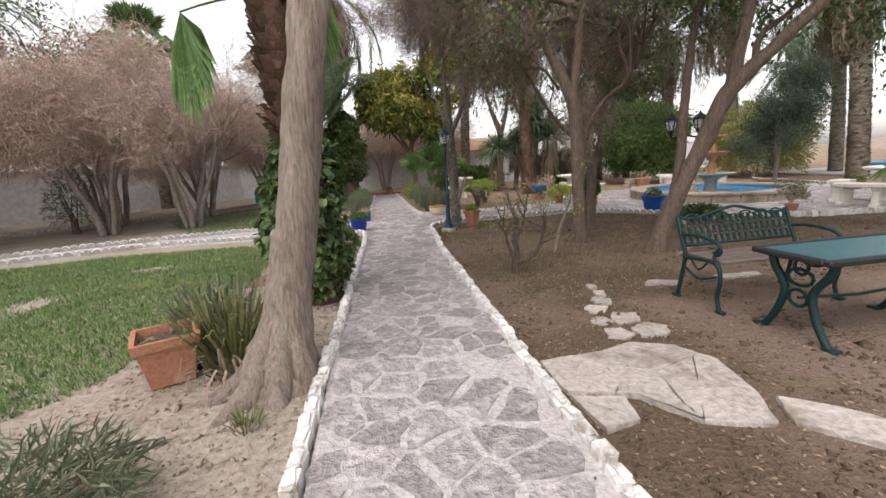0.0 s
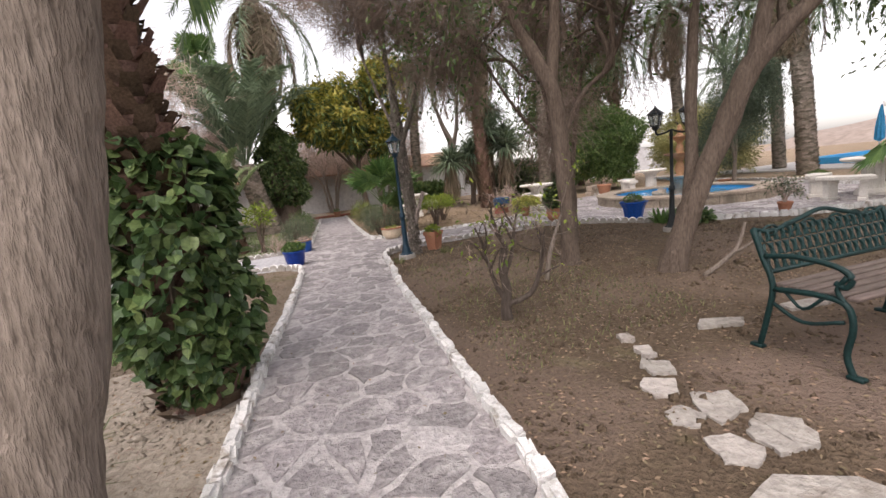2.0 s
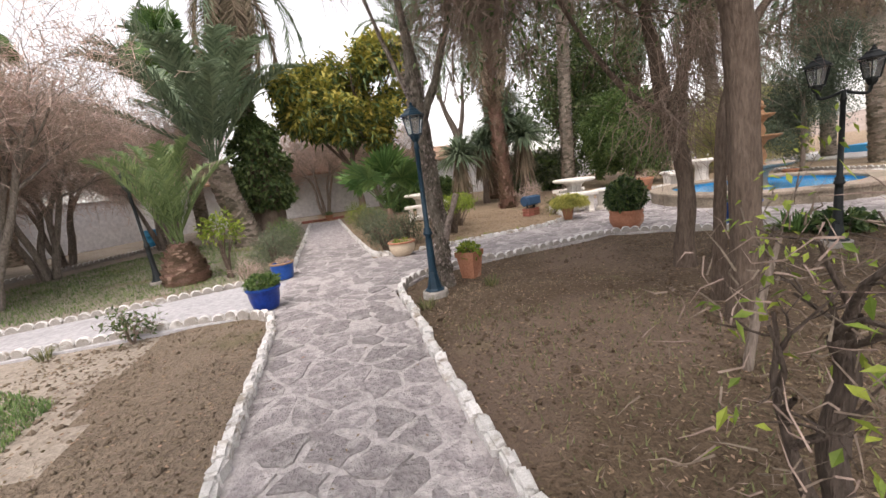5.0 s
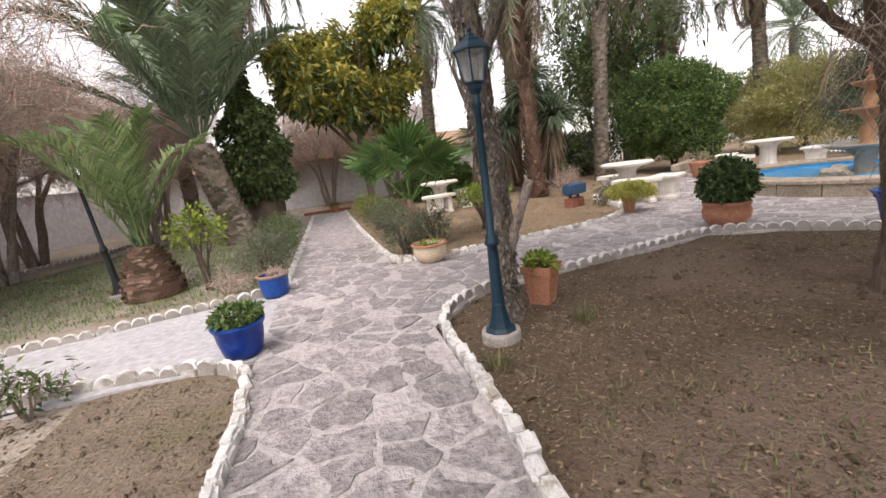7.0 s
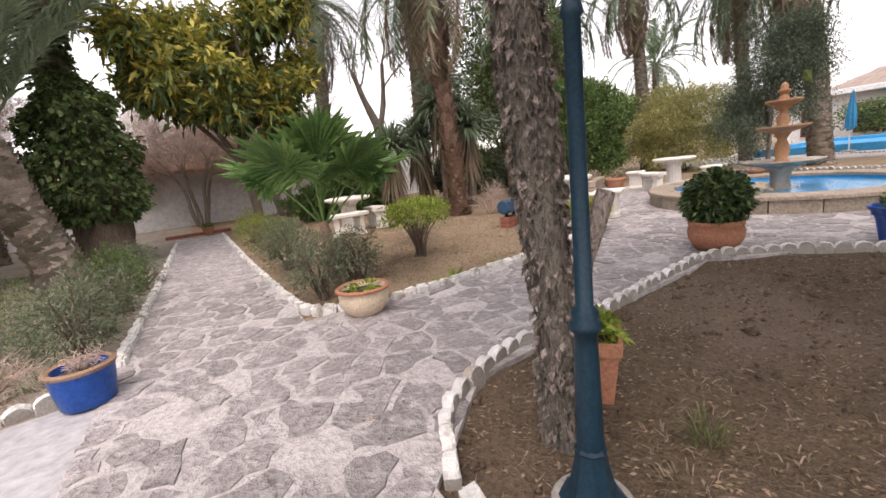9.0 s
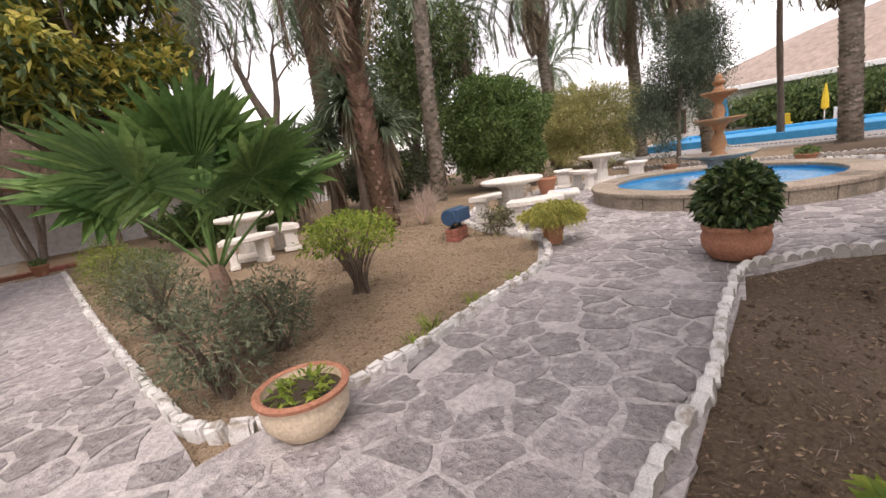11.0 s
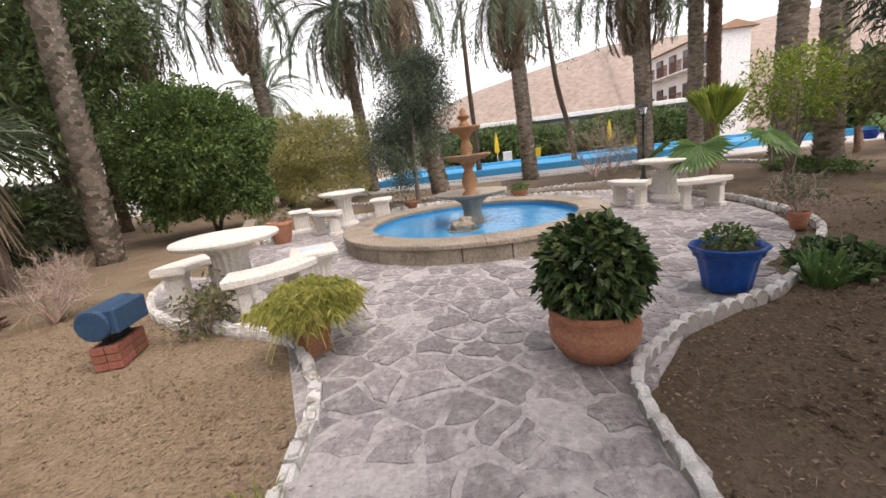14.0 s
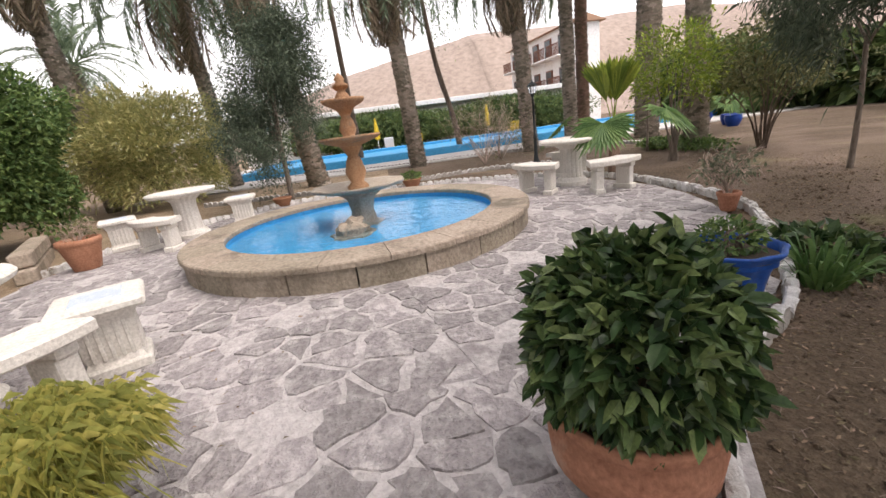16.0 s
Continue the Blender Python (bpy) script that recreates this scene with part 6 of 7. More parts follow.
# ---- lamps ----
def lantern(parent, at, mat):
    z = 0
    body = part("lantern", lathe(Bag(), [(0.03, -0.06), (0.05, -0.03), (0.055, 0.0), (0.075, 0.005), (0.075, 0.015), (0.01, 0.016)], 6).mesh("lantern", mat), parent, "six-sided glass lantern", at)
    for k in range(6):
        a0 = k * math.pi / 3
        part("pane", Bag().add([(0.066 * math.cos(a0), 0.066 * math.sin(a0), 0.016), (0.066 * math.cos(a0 + 1.047), 0.066 * math.sin(a0 + 1.047), 0.016), (0.108 * math.cos(a0 + 1.047), 0.108 * math.sin(a0 + 1.047), 0.195), (0.108 * math.cos(a0), 0.108 * math.sin(a0), 0.195)], [(0, 1, 2, 3)]).mesh("pane", GLASS), body)
        part("bar", tube(Bag(), [(0.07 * math.cos(a0), 0.07 * math.sin(a0), 0.01), (0.112 * math.cos(a0), 0.112 * math.sin(a0), 0.2)], 0.006, 4).mesh("bar", mat), body)
    part("cap", lathe(Bag(), [(0.10, 0.195), (0.135, 0.197), (0.13, 0.21), (0.075, 0.25), (0.06, 0.27), (0.035, 0.28), (0.03, 0.295), (0.012, 0.31), (0.018, 0.325), (0.002, 0.34)], 6).mesh("lantern_cap", mat), body)


def lamp_post(label, at, mat, twin=False, rz=0, lean=(0, 0)):
    t = thing("garden_lamp", label, "lamp", at, rz, lean=lean)
    part("footing", lathe(Bag(), [(0.145, -0.06), (0.142, 0.05), (0.132, 0.062), (0.01, 0.064)], 20).mesh("footing", CONCRETE), t, "round concrete footing")
    top = 1.70 if not twin else 1.66
    part("base", lathe(Bag(), [(0.115, 0.045), (0.115, 0.07), (0.09, 0.09), (0.075, 0.13), (0.058, 0.20), (0.05, 0.25), (0.055, 0.26), (0.045, 0.275)], 8).mesh("lamp_base", mat), t, "flared eight-sided foot")
    part("post", lathe(Bag(), [(0.046, 0.27), (0.038, 0.62), (0.036, 0.68), (0.05, 0.69), (0.052, 0.71), (0.04, 0.725), (0.044, 0.75), (0.028, 0.77), (0.024, top - 0.1), (0.034, top - 0.09), (0.026, top - 0.06), (0.022, top)], 14).mesh("post", mat, smooth=True), t)
    if twin:
        part("arm", tube(Bag(), curve_points([(-0.23, 0, top + 0.02), (-0.2, 0, top - 0.05), (-0.08, 0, top - 0.03), (0, 0, top), (0.08, 0, top - 0.03), (0.2, 0, top - 0.05), (0.23, 0, top + 0.02)], 4), 0.017, 6).mesh("arm", mat, smooth=True), t)
        lantern(t, (-0.23, 0, top + 0.08), mat)
        lantern(t, (0.23, 0, top + 0.08), mat)
    else:
        lantern(t, (0, 0, top + 0.04), mat)


lamp_post("dark blue-green iron lamp post on a concrete footing", plan(1.79, 10.46, -0.02), POST_BLUE)
lamp_post("black iron lamp post with two lanterns at the bed edge", plan(7.1, 8.92, -0.03), IRON_BLACK, True, -35)
lamp_post("dark iron lamp post beside the small palm", plan(-3.15, 15.65, -0.03), IRON_BLACK, lean=(2, -3))
lamp_post("dark iron lamp post near the pool", plan(17.9, 8.3, -0.03), IRON_BLACK)


# ---- pots ----
def pot(name, label, at, profile, mat, n=32, lobes=0, depth=0.0, soil_z=None, rz=0, rim_mat=None):
    t = thing(name, label, "plant pot", at, rz)
    pr = list(profile)
    thick = 0.03
    r_top, z_top = pr[-1]
    inner = [(r_top - thick * 0.4, z_top + 0.006), (r_top - thick, z_top), (r_top - thick * 1.2, z_top - 0.08)]
    part("body", lathe(Bag(), [(0.01, pr[0][1])] + pr + inner, n, lobes=lobes, depth=depth).mesh("pot_body", mat, smooth=n > 8), t)
    sz = z_top - 0.05 if soil_z is None else soil_z
    part("soil", lathe(Bag(), [(r_top - thick * 1.05, sz), (0.01, sz + 0.02)], n).mesh("pot_soil", SOIL_POT), t, "dark potting soil")
    if rim_mat:
        part("rim", lathe(Bag(), [(r_top + 0.003, z_top - 0.02), (r_top + 0.008, z_top), (r_top - 0.012, z_top + 0.012), (r_top - 0.034, z_top)], n).mesh("pot_rim", rim_mat), t, "bare clay rim")
    return t


def square_pot(label, at, w, h, rz):
    t = thing("plant_pot", label, "plant pot", at, rz)
    b = Bag()
    s2 = math.sqrt(0.5)
    pr = [(w * 0.34, 0.0), (w * 0.345, 0.02), (w * 0.45, h * 0.8), (w * 0.5, h * 0.81), (w * 0.52, h), (w * 0.44, h), (w * 0.42, h * 0.7), (0.01, h * 0.68)]
    rot = Matrix.Rotation(radians(45), 3, "Z")
    v = [tuple(rot @ Vector((r / s2 * c, r / s2 * s, z))) for r, z in pr for c, s in ((1, 0), (0, 1), (-1, 0), (0, -1))]
    b.add_poly(v, [(i * 4 + k, i * 4 + (k + 1) % 4, (i + 1) * 4 + (k + 1) % 4, (i + 1) * 4 + k) for i in range(len(pr) - 1) for k in range(4)])
    me = b.mesh("pot_body", TERRACOTTA)
    part("body", me, t)
    q = w * 0.42
    part("soil", box(Bag(), 0, 0, h * 0.76, 2 * q, 2 * q, 0.06, 0.01).mesh("pot_soil", SOIL_POT), t, "dark potting soil")
    return t


def ball_bush(label, at, rx, rz_, cz, n, size, mat, seed, name="potted_bush", fresh=0):
    """A clipped ball of glossy leaves, growing in a pot."""
    rng = np.random.default_rng(seed)
    t = thing(name, label, "plant", at)
    d = sphere_dirs(rng, n, -0.7)
    n = len(d)
    bul = np.array([1 + 0.22 * noise.noise(tuple(q * 2.2)) + 0.12 * noise.noise(tuple(q * 6)) for q in d])
    rad = bul * rng.uniform(0.45, 1, n) ** (1 / 3)
    P = d * rad[:, None] * np.array([rx, rx, rz_]) + np.array([0, 0, cz])
    D = unit(d * 0.5 + rng.normal(0, 0.6, (n, 3)) + np.array([0, 0, -0.1]) * (1.5 - d[:, 2:]))
    b = Bag()
    leaves(b, rng, P, D, *size, fold=0.2, droop=0.12, rounded=True)
    part("foliage", b.mesh("foliage", mat), t)
    if fresh:
        b = Bag()
        q = np.argsort(d[:, 2] + rng.normal(0, 0.5, n))[:fresh]
        leaves(b, rng, (d * bul[:, None] * np.array([rx, rx, rz_]) + np.array([0, 0, cz]))[q], D[q], size[0] * 0.75, size[1] * 0.8, fold=0.2, droop=0.12, rounded=True)
        part("young_leaves", b.mesh("young_leaves", LEAF_MID), t, "lighter young leaves")
    b = Bag()
    for k in range(9):
        e = P[rng.integers(n)] * 0.85
        e[2] = max(e[2], cz * 0.8)
        tube(b, curve_points([(rng.normal(0, 0.03), rng.normal(0, 0.03), -0.16), (e[0] * 0.3, e[1] * 0.3, cz * 0.3), tuple(e)], 4), np.linspace(0.014, 0.005, 9), 5)
    part("stem", b.mesh("stem", BARK_BROWN), t)
    return t


bx, by, _ = plan(6.5, 12.22)
pot("plant_pot", "round terracotta bowl pot on the paving", (bx, by, 0.008), [(0.17, 0.0), (0.20, 0.01), (0.265, 0.11), (0.275, 0.2), (0.255, 0.26), (0.268, 0.27), (0.272, 0.315)], TERRACOTTA)
ball_bush("clipped ball of glossy dark green leaves", (bx, by, 0.27), 0.30, 0.30, 0.28, 3000, (0.074, 0.04), LEAF_GLOSS, 201, fresh=170)
bx, by, _ = plan(7.7, 10.72)
pot("plant_pot", "cobalt-blue glazed pot with a wavy rim", (bx, by, 0.008), [(0.155, 0.0), (0.165, 0.01), (0.188, 0.14), (0.208, 0.24), (0.236, 0.305), (0.27, 0.345), (0.275, 0.36)], BLUE_GLAZE, 72, 9, 0.03)
shrub("pot_plant", "small green plant in the wavy blue pot", (7.7, 10.72), 0.17, 0.17, 0.2, 202, 350, (0.05, 0.03), LEAF_MID, z0=0.32, stems=4, category="plant")
bx, by, _ = plan(-0.47, 11.42)
pot("plant_pot", "cobalt-blue glazed pot at the path corner", (bx, by, 0.006), [(0.13, 0.0), (0.14, 0.01), (0.168, 0.12), (0.18, 0.22), (0.19, 0.23), (0.192, 0.255)], BLUE_GLAZE, 36, rim_mat=BLUE_GLAZE)
shrub("pot_plant", "leafy light green plant filling the blue pot", (-0.47, 11.42), 0.18, 0.18, 0.17, 203, 700, (0.055, 0.03), LEAF_MID, z0=0.235, stems=4, category="plant")
bx, by, _ = plan(-0.36, 13.45)
pot("plant_pot", "dark blue glazed pot with a clay rim", (bx, by, 0.006), [(0.135, 0.0), (0.145, 0.01), (0.165, 0.14), (0.175, 0.235), (0.18, 0.25)], BLUE_GLAZE, 36, rim_mat=CLAY_RIM)
bare_bush("cut dry stems in the blue pot", (-0.36, 13.45), 0.2, 204, 0.6, None, 0, TWIG_PALE, 7, z0=0.21)
bx, by, _ = plan(2.02, 13.68)
pot("plant_pot", "cream glazed bowl with a flaking brown rim", (bx, by, 0.006), [(0.14, 0.0), (0.155, 0.01), (0.215, 0.09), (0.225, 0.17), (0.215, 0.21), (0.235, 0.22), (0.235, 0.24)], CREAM_GLAZE, 36, rim_mat=TERRACOTTA)
shrub("pot_plant", "small yellow-green succulents in the cream bowl", (2.02, 13.68), 0.15, 0.15, 0.1, 205, 130, (0.07, 0.022), LEAF_LIME, z0=0.18, stems=3, category="plant")
square_pot("square terracotta planter behind the lamp post", plan(2.55, 11.05, -0.03), 0.26, 0.34, 38)
shrub("pot_plant", "yellow-green jade plant in the square planter", (2.55, 11.05), 0.13, 0.13, 0.2, 206, 300, (0.06, 0.035), LEAF_LIME, z0=0.21, stems=4, category="plant")
square_pot("square terracotta planter with dead stems on the soil", plan(-1.85, 3.85, -0.03), 0.38, 0.34, 25)
strap_plant("dry curled leaves in the square planter", (-1.85, 3.85), 30, 0.16, 0.018, 207, FROND_DEAD, 3, droop=0.8, z0=0.215, foot=0.12)
square_pot("small square terracotta pot at the kerb", plan(6.72, 14.62, 0.0), 0.24, 0.26, 50)
rng = np.random.default_rng(208)
fern = thing("fern", "feathery yellow-green fern spilling over its pot", "plant", plan(6.72, 14.62, 0.15))
n = 5200
d = sphere_dirs(rng, n, -0.35)
P = d * (rng.uniform(0.25, 1, (len(d), 1)) ** 0.5) * np.array([0.34, 0.34, 0.16]) * (1 + 0.5 * np.array([[noise.noise(tuple(q * 3.5))] for q in d])) + np.array([0.02, -0.02, 0.22])
b = Bag()
leaves(b, rng, P, unit(d * 0.6 + rng.normal(0, 0.5, d.shape) + np.array([0, 0, -0.25])), 0.075, 0.0045, droop=0.7)
part("foliage", b.mesh("foliage", LEAF_FERN), fern)
b = Bag()
for k in range(40):
    a = k * 2.4
    L = rng.uniform(0.25, 0.45)
    tube(b, curve_points([(0, 0, -0.02), (math.cos(a) * L * 0.5, math.sin(a) * L * 0.5, 0.22), (math.cos(a) * L, math.sin(a) * L, rng.uniform(-0.05, 0.18))], 4), 0.0025, 3)
part("stem", b.mesh("stem", LEAF_FERN), fern)
for x, y, r, h, lab in ((12.55, 18.15, 0.24, 0.42, "tall terracotta urn at the plaza edge"), (16.8, 12.35, 0.22, 0.2, "terracotta bowl with a leafy plant at the plaza edge"), (9.95, 8.7, 0.11, 0.2, "small terracotta pot with a dry plant at the kerb"), (1.0, 26.4, 0.16, 0.24, "terracotta pot at the end of the path"), (16.9, 15.9, 0.2, 0.18, "terracotta bowl at the plaza edge")):
    px, py, _ = plan(x, y)
    pot("plant_pot", lab, (px, py, -0.01), [(r * 0.62, 0.0), (r * 0.66, 0.01), (r * 0.95, h * 0.75), (r, h * 0.82), (r * 1.06, h * 0.85), (r * 1.06, h)], TERRACOTTA)
shrub("pot_plant", "leafy green plant in the terracotta bowl", (16.8, 12.35), 0.24, 0.24, 0.2, 209, 350, (0.07, 0.035), LEAF_MID, z0=0.14, stems=3, category="plant")
shrub("pot_plant", "small green plant in the end pot", (1.0, 26.4), 0.14, 0.14, 0.18, 210, 160, (0.06, 0.03), LEAF_MID, z0=0.18, stems=3, category="plant")
bare_bush("dry greyish plant in the small pot", (9.95, 8.7), 0.6, 211, 0.35, LEAF_SAGE, 4, TWIG_PALE, 7, z0=0.14)
bare_bush("thin dry plant in the terracotta urn", (12.55, 18.15), 0.5, 212, 0.8, LEAF_OLIVE, 2, TWIG_PALE, 4, z0=0.36)
for x, y in ((21.4, -1.7), (22.3, -2.3), (25.5, -3.8)):
    px, py, _ = plan(x, y)
    pot("plant_pot", "dark blue glazed pot in the back bed", (px, py, -0.02), [(0.16, 0.0), (0.18, 0.01), (0.26, 0.2), (0.27, 0.3), (0.25, 0.36), (0.27, 0.38)], BLUE_GLAZE)

# floodlight on a brick footing
fl = thing("floodlight", "old blue metal floodlight on a bracket", "floodlight", plan(6.83, 16.78, 0.17), 15)
b = Bag()
tube(b, [(-0.23, 0, 0.18), (-0.22, 0, 0.18), (0.22, 0, 0.18), (0.23, 0, 0.18)], [0.115, 0.13, 0.13, 0.115], 14)
box(b, 0, -0.1, 0.19, 0.42, 0.14, 0.2, 0.012)
part("housing", b.mesh("housing", BLUE_PAINT), fl)
b = Bag()
for s in (-1, 1):
    box(b, s * 0.12, 0, 0.03, 0.03, 0.06, 0.10, 0.004)
box(b, 0, 0, -0.01, 0.3, 0.1, 0.025, 0.004)
part("bracket", b.mesh("bracket", IRON_BLACK), fl)
blk = thing("brick_footing", "low footing of painted red bricks", "footing", plan(6.83, 16.78, -0.03), 20)
bk = box(Bag(), 0, 0, 0, 0.21, 0.1, 0.062, 0.006).mesh("brick", BRICK)
for L in range(3):
    for i in range(2):
        for j in range(2):
            part("brick", bk, blk, at=(-0.108 + 0.216 * i, -0.053 + 0.106 * j, 0.03 + 0.066 * L))
# blue barrel by the west wall
bar = thing("barrel", "old blue plastic barrel standing near the wall", "barrel", plan(-6.6, 26.2, -0.03))
part("body", lathe(Bag(), [(0.01, 0.0), (0.21, 0.0), (0.23, 0.03), (0.235, 0.2), (0.25, 0.215), (0.235, 0.23), (0.235, 0.42), (0.25, 0.435), (0.235, 0.45), (0.225, 0.6), (0.2, 0.62)], 24).mesh("barrel_body", POOL_BLUE, smooth=True), bar)
part("lid", lathe(Bag(), [(0.205, 0.615), (0.21, 0.64), (0.18, 0.65), (0.01, 0.645)], 24).mesh("barrel_lid", POOL_BLUE), bar)
# low stone wall behind the plaza
sw = thing("low_wall", "low rough stone wall by the big bush", "wall", plan(13.2, 19.4, -0.03), 30)
bk = box(Bag(), 0, 0, 0, 0.36, 0.24, 0.19, 0.02).mesh("block", BASIN_STONE)
for L in range(2):
    for i in range(5):
        part("block", bk, sw, at=(-0.8 + 0.38 * i + 0.1 * L, 0, 0.09 + 0.2 * L))
# brick step at the path end
st = thing("brick_step", "red brick step before the outbuilding", "step", plan(0.7, 27.2, -0.03))
bk = box(Bag(), 0, 0, 0, 0.21, 0.1, 0.09, 0.006).mesh("brick", BRICK)
for i in range(8):
    for j in range(3):
        part("brick", bk, st, at=(-0.77 + 0.22 * i, 0.11 * j, 0.045))
# fallen branch in the bed
fb = thing("fallen_branch", "dry forked branch lying against the soil", "branch", plan(5.15, 6.0, -0.03))
b = Bag()
tube(b, curve_points([(-0.35, 0.05, 0.0), (-0.1, 0, 0.16), (0.05, 0, 0.28), (0.16, 0.02, 0.5)], 5), np.linspace(0.028, 0.014, 16), 6)
tube(b, curve_points([(-0.05, 0, 0.2), (0.15, -0.02, 0.26), (0.3, 0.0, 0.32)], 5), np.linspace(0.016, 0.006, 11), 5)
part("branch", b.mesh("branch", BARK_GREY, smooth=True), fb)


# ---- poolside things ----
def parasol(at, label, mat):
    t = thing("parasol", label, "parasol", at)
    part("pole", tube(Bag(), [(0, 0, 0), (0, 0, 2.3)], 0.025, 8).mesh("pole", WHITE_PLASTIC), t)
    part("canopy", lathe(Bag(), [(0.05, 0.85), (0.16, 0.95), (0.15, 1.4), (0.09, 1.9), (0.04, 2.25), (0.005, 2.35)], 16, lobes=8, depth=0.12).mesh("canopy", mat), t, "folded cloth canopy")
    part("base", lathe(Bag(), [(0.25, 0.0), (0.25, 0.06), (0.05, 0.1)], 16).mesh("parasol_base", CONCRETE), t)


for x, y, m, w in ((42.5, 13.2, YELLOW_CLOTH, "yellow"), (42.5, 3.4, YELLOW_CLOTH, "yellow"), (27.6, 16.4, POOL_BLUE, "blue")):
    parasol(plan(x, y, 0.02), w + " folded parasol beside the swimming pool", m)


def lounger(at, rz, mat, lab):
    t = thing("sun_lounger", lab, "lounger", at, rz)
    part("seat", box(Bag(), 0, 0, 0.32, 0.65, 1.3, 0.07, 0.02).mesh("lounger_seat", mat), t)
    part("backrest", box(Bag(), 0, 0.9, 0.6, 0.65, 0.07, 0.75, 0.02, m=Matrix.Rotation(radians(-30), 4, "X")).mesh("backrest", mat), t)
    lm = box(Bag(), 0, 0, 0.15, 0.05, 0.05, 0.3, 0.01).mesh("leg", mat)
    for sx in (-0.28, 0.28):
        for sy in (-0.55, 0.55):
            part("leg", lm, t, at=(sx, sy, 0))


for x, y, m, lab in ((42.8, 9.8, YELLOW_CLOTH, "yellow sun lounger by the pool"), (42.8, 15.4, YELLOW_CLOTH, "yellow sun lounger by the pool"), (42.9, 12.3, WHITE_PLASTIC, "white sun lounger by the pool"), (42.9, 1.2, YELLOW_CLOTH, "yellow sun lounger by the pool")):
    lounger(plan(x, y, 0.02), 90, m, lab)


# ---- kerbs ----
def block_stone(seed):
    rng = np.random.default_rng(seed)
    bm = bmesh.new()
    bmesh.ops.create_cube(bm, size=1)
    bmesh.ops.scale(bm, vec=(rng.uniform(0.115, 0.138), rng.uniform(0.068, 0.082), 0.14), verts=bm.verts)
    bmesh.ops.bevel(bm, geom=bm.edges[:], offset=0.017, segments=2, affect="EDGES")
    for v in bm.verts:
        v.co += Vector(rng.normal(0, 0.004, 3))
    me = bpy.data.meshes.new("kerb_stone")
    bm.to_mesh(me)
    bm.free()
    me.materials.append(WHITE_PAINT)
    return me


def scallop_stone(seed):
    rng = np.random.default_rng(seed)
    a = np.linspace(0, np.pi, 8)
    w, th = 0.072, 0.032
    out = [(-w, -0.12)] + [(-w * math.cos(q), 0.0 + 0.06 * math.sin(q)) for q in a] + [(w, -0.12)]
    n = len(out)
    v = []
    for y, ins in ((-th, 0.0), (-th * 0.6, 0.012), (th * 0.6, 0.012), (th, 0.0)):
        v += [(x * (1 - (0.1 if not ins else 0)), y, z - (0.008 if not ins else 0)) for x, z in out]
    v = np.array(v) + rng.normal(0, 0.003, (len(v), 3))
    f = [(L * n + k, L * n + k + 1, (L + 1) * n + k + 1, (L + 1) * n + k) for L in range(3) for k in range(n - 1)]
    f += [tuple(range(n)), tuple(reversed(range(3 * n, 4 * n)))]
    b = Bag().add_poly(v, f)
    me = b.mesh("kerb_tile", WHITE_PAINT, CONCRETE)
    for p in me.polygons:
        p.material_index = 1 if p.center.z < 0.0 else 0
    return me


BLOCKS, SCALLOPS = [block_stone(300 + i) for i in range(6)], [scallop_stone(320 + i) for i in range(6)]


def kerb(label, line, scallop=False, seed=1, per=6, step=None, z=0.0):
    """White edging stones laid one by one along a line in plan units."""
    rng = np.random.default_rng(seed)
    t = thing("kerb", label, "kerb", (0, 0, 0), kind="structure")
    c = curve_points([(x * K, y * K) for x, y in line], per)
    s = np.concatenate([[0], np.linalg.norm(np.diff(c, axis=0), axis=1).cumsum()])
    step = step or (0.146 if scallop else 0.14)
    for i in range(int(s[-1] / step)):
        h = (i + 0.5) * step
        x, y = np.interp(h, s, c[:, 0]), np.interp(h, s, c[:, 1])
        dx, dy = np.interp(h + 0.05, s, c[:, 0]) - np.interp(h - 0.05, s, c[:, 0]), np.interp(h + 0.05, s, c[:, 1]) - np.interp(h - 0.05, s, c[:, 1])
        if scallop:
            me, zz = SCALLOPS[rng.integers(6)], 0.02
        else:
            me, zz = BLOCKS[rng.integers(6)], 0.0
        ob = part("kerb_tile" if scallop else "kerb_stone", me, t)
        ob.matrix_basis = pose(x + rng.normal(0, 0.004), y + rng.normal(0, 0.004), z + zz + rng.normal(0, 0.006), rng.normal(0, 4), rng.normal(0, 4), math.degrees(math.atan2(dy, dx)) + rng.normal(0, 4))


kerb("white-painted kerb stones along the west path edge", [(-0.62, 0.6), (-0.56, 3.2), (-0.5, 4.4), (-0.46, 5.9), (-0.36, 8.0), (-0.31, 9.8), (-0.31, 10.5)])
kerb("white-painted kerb stones along the east path edge", [(1.06, 0.6), (1.08, 3.2), (1.12, 4.2), (1.15, 5.8), (1.22, 8.4), (1.3, 9.3), (1.36, 10.5), (1.42, 10.95)], seed=2)
kerb("scalloped white edging round the bare bed", [(1.42, 10.95), (1.55, 11.25), (1.75, 11.5), (2.0, 11.65), (2.35, 11.8), (2.75, 11.88), (3.7, 11.85), (4.6, 11.98), (5.4, 12.05), (5.9, 12.07), (6.3, 11.92), (6.85, 11.45), (7.2, 10.9), (7.5, 10.4), (7.9, 9.98)], True, 3)
kerb("white edging stones round the plaza", [(7.9, 9.98), (8.7, 9.25), (9.15, 8.95), (9.95, 8.42), (11.0, 8.15), (12.3, 8.05), (13.8, 8.2), (15.2, 9.1), (16.1, 10.4), (16.8, 12.0), (17.2, 14.0), (17.0, 15.6), (15.9, 17.2), (14.6, 18.1), (13.2, 18.6), (12.0, 19.0)], False, 4)
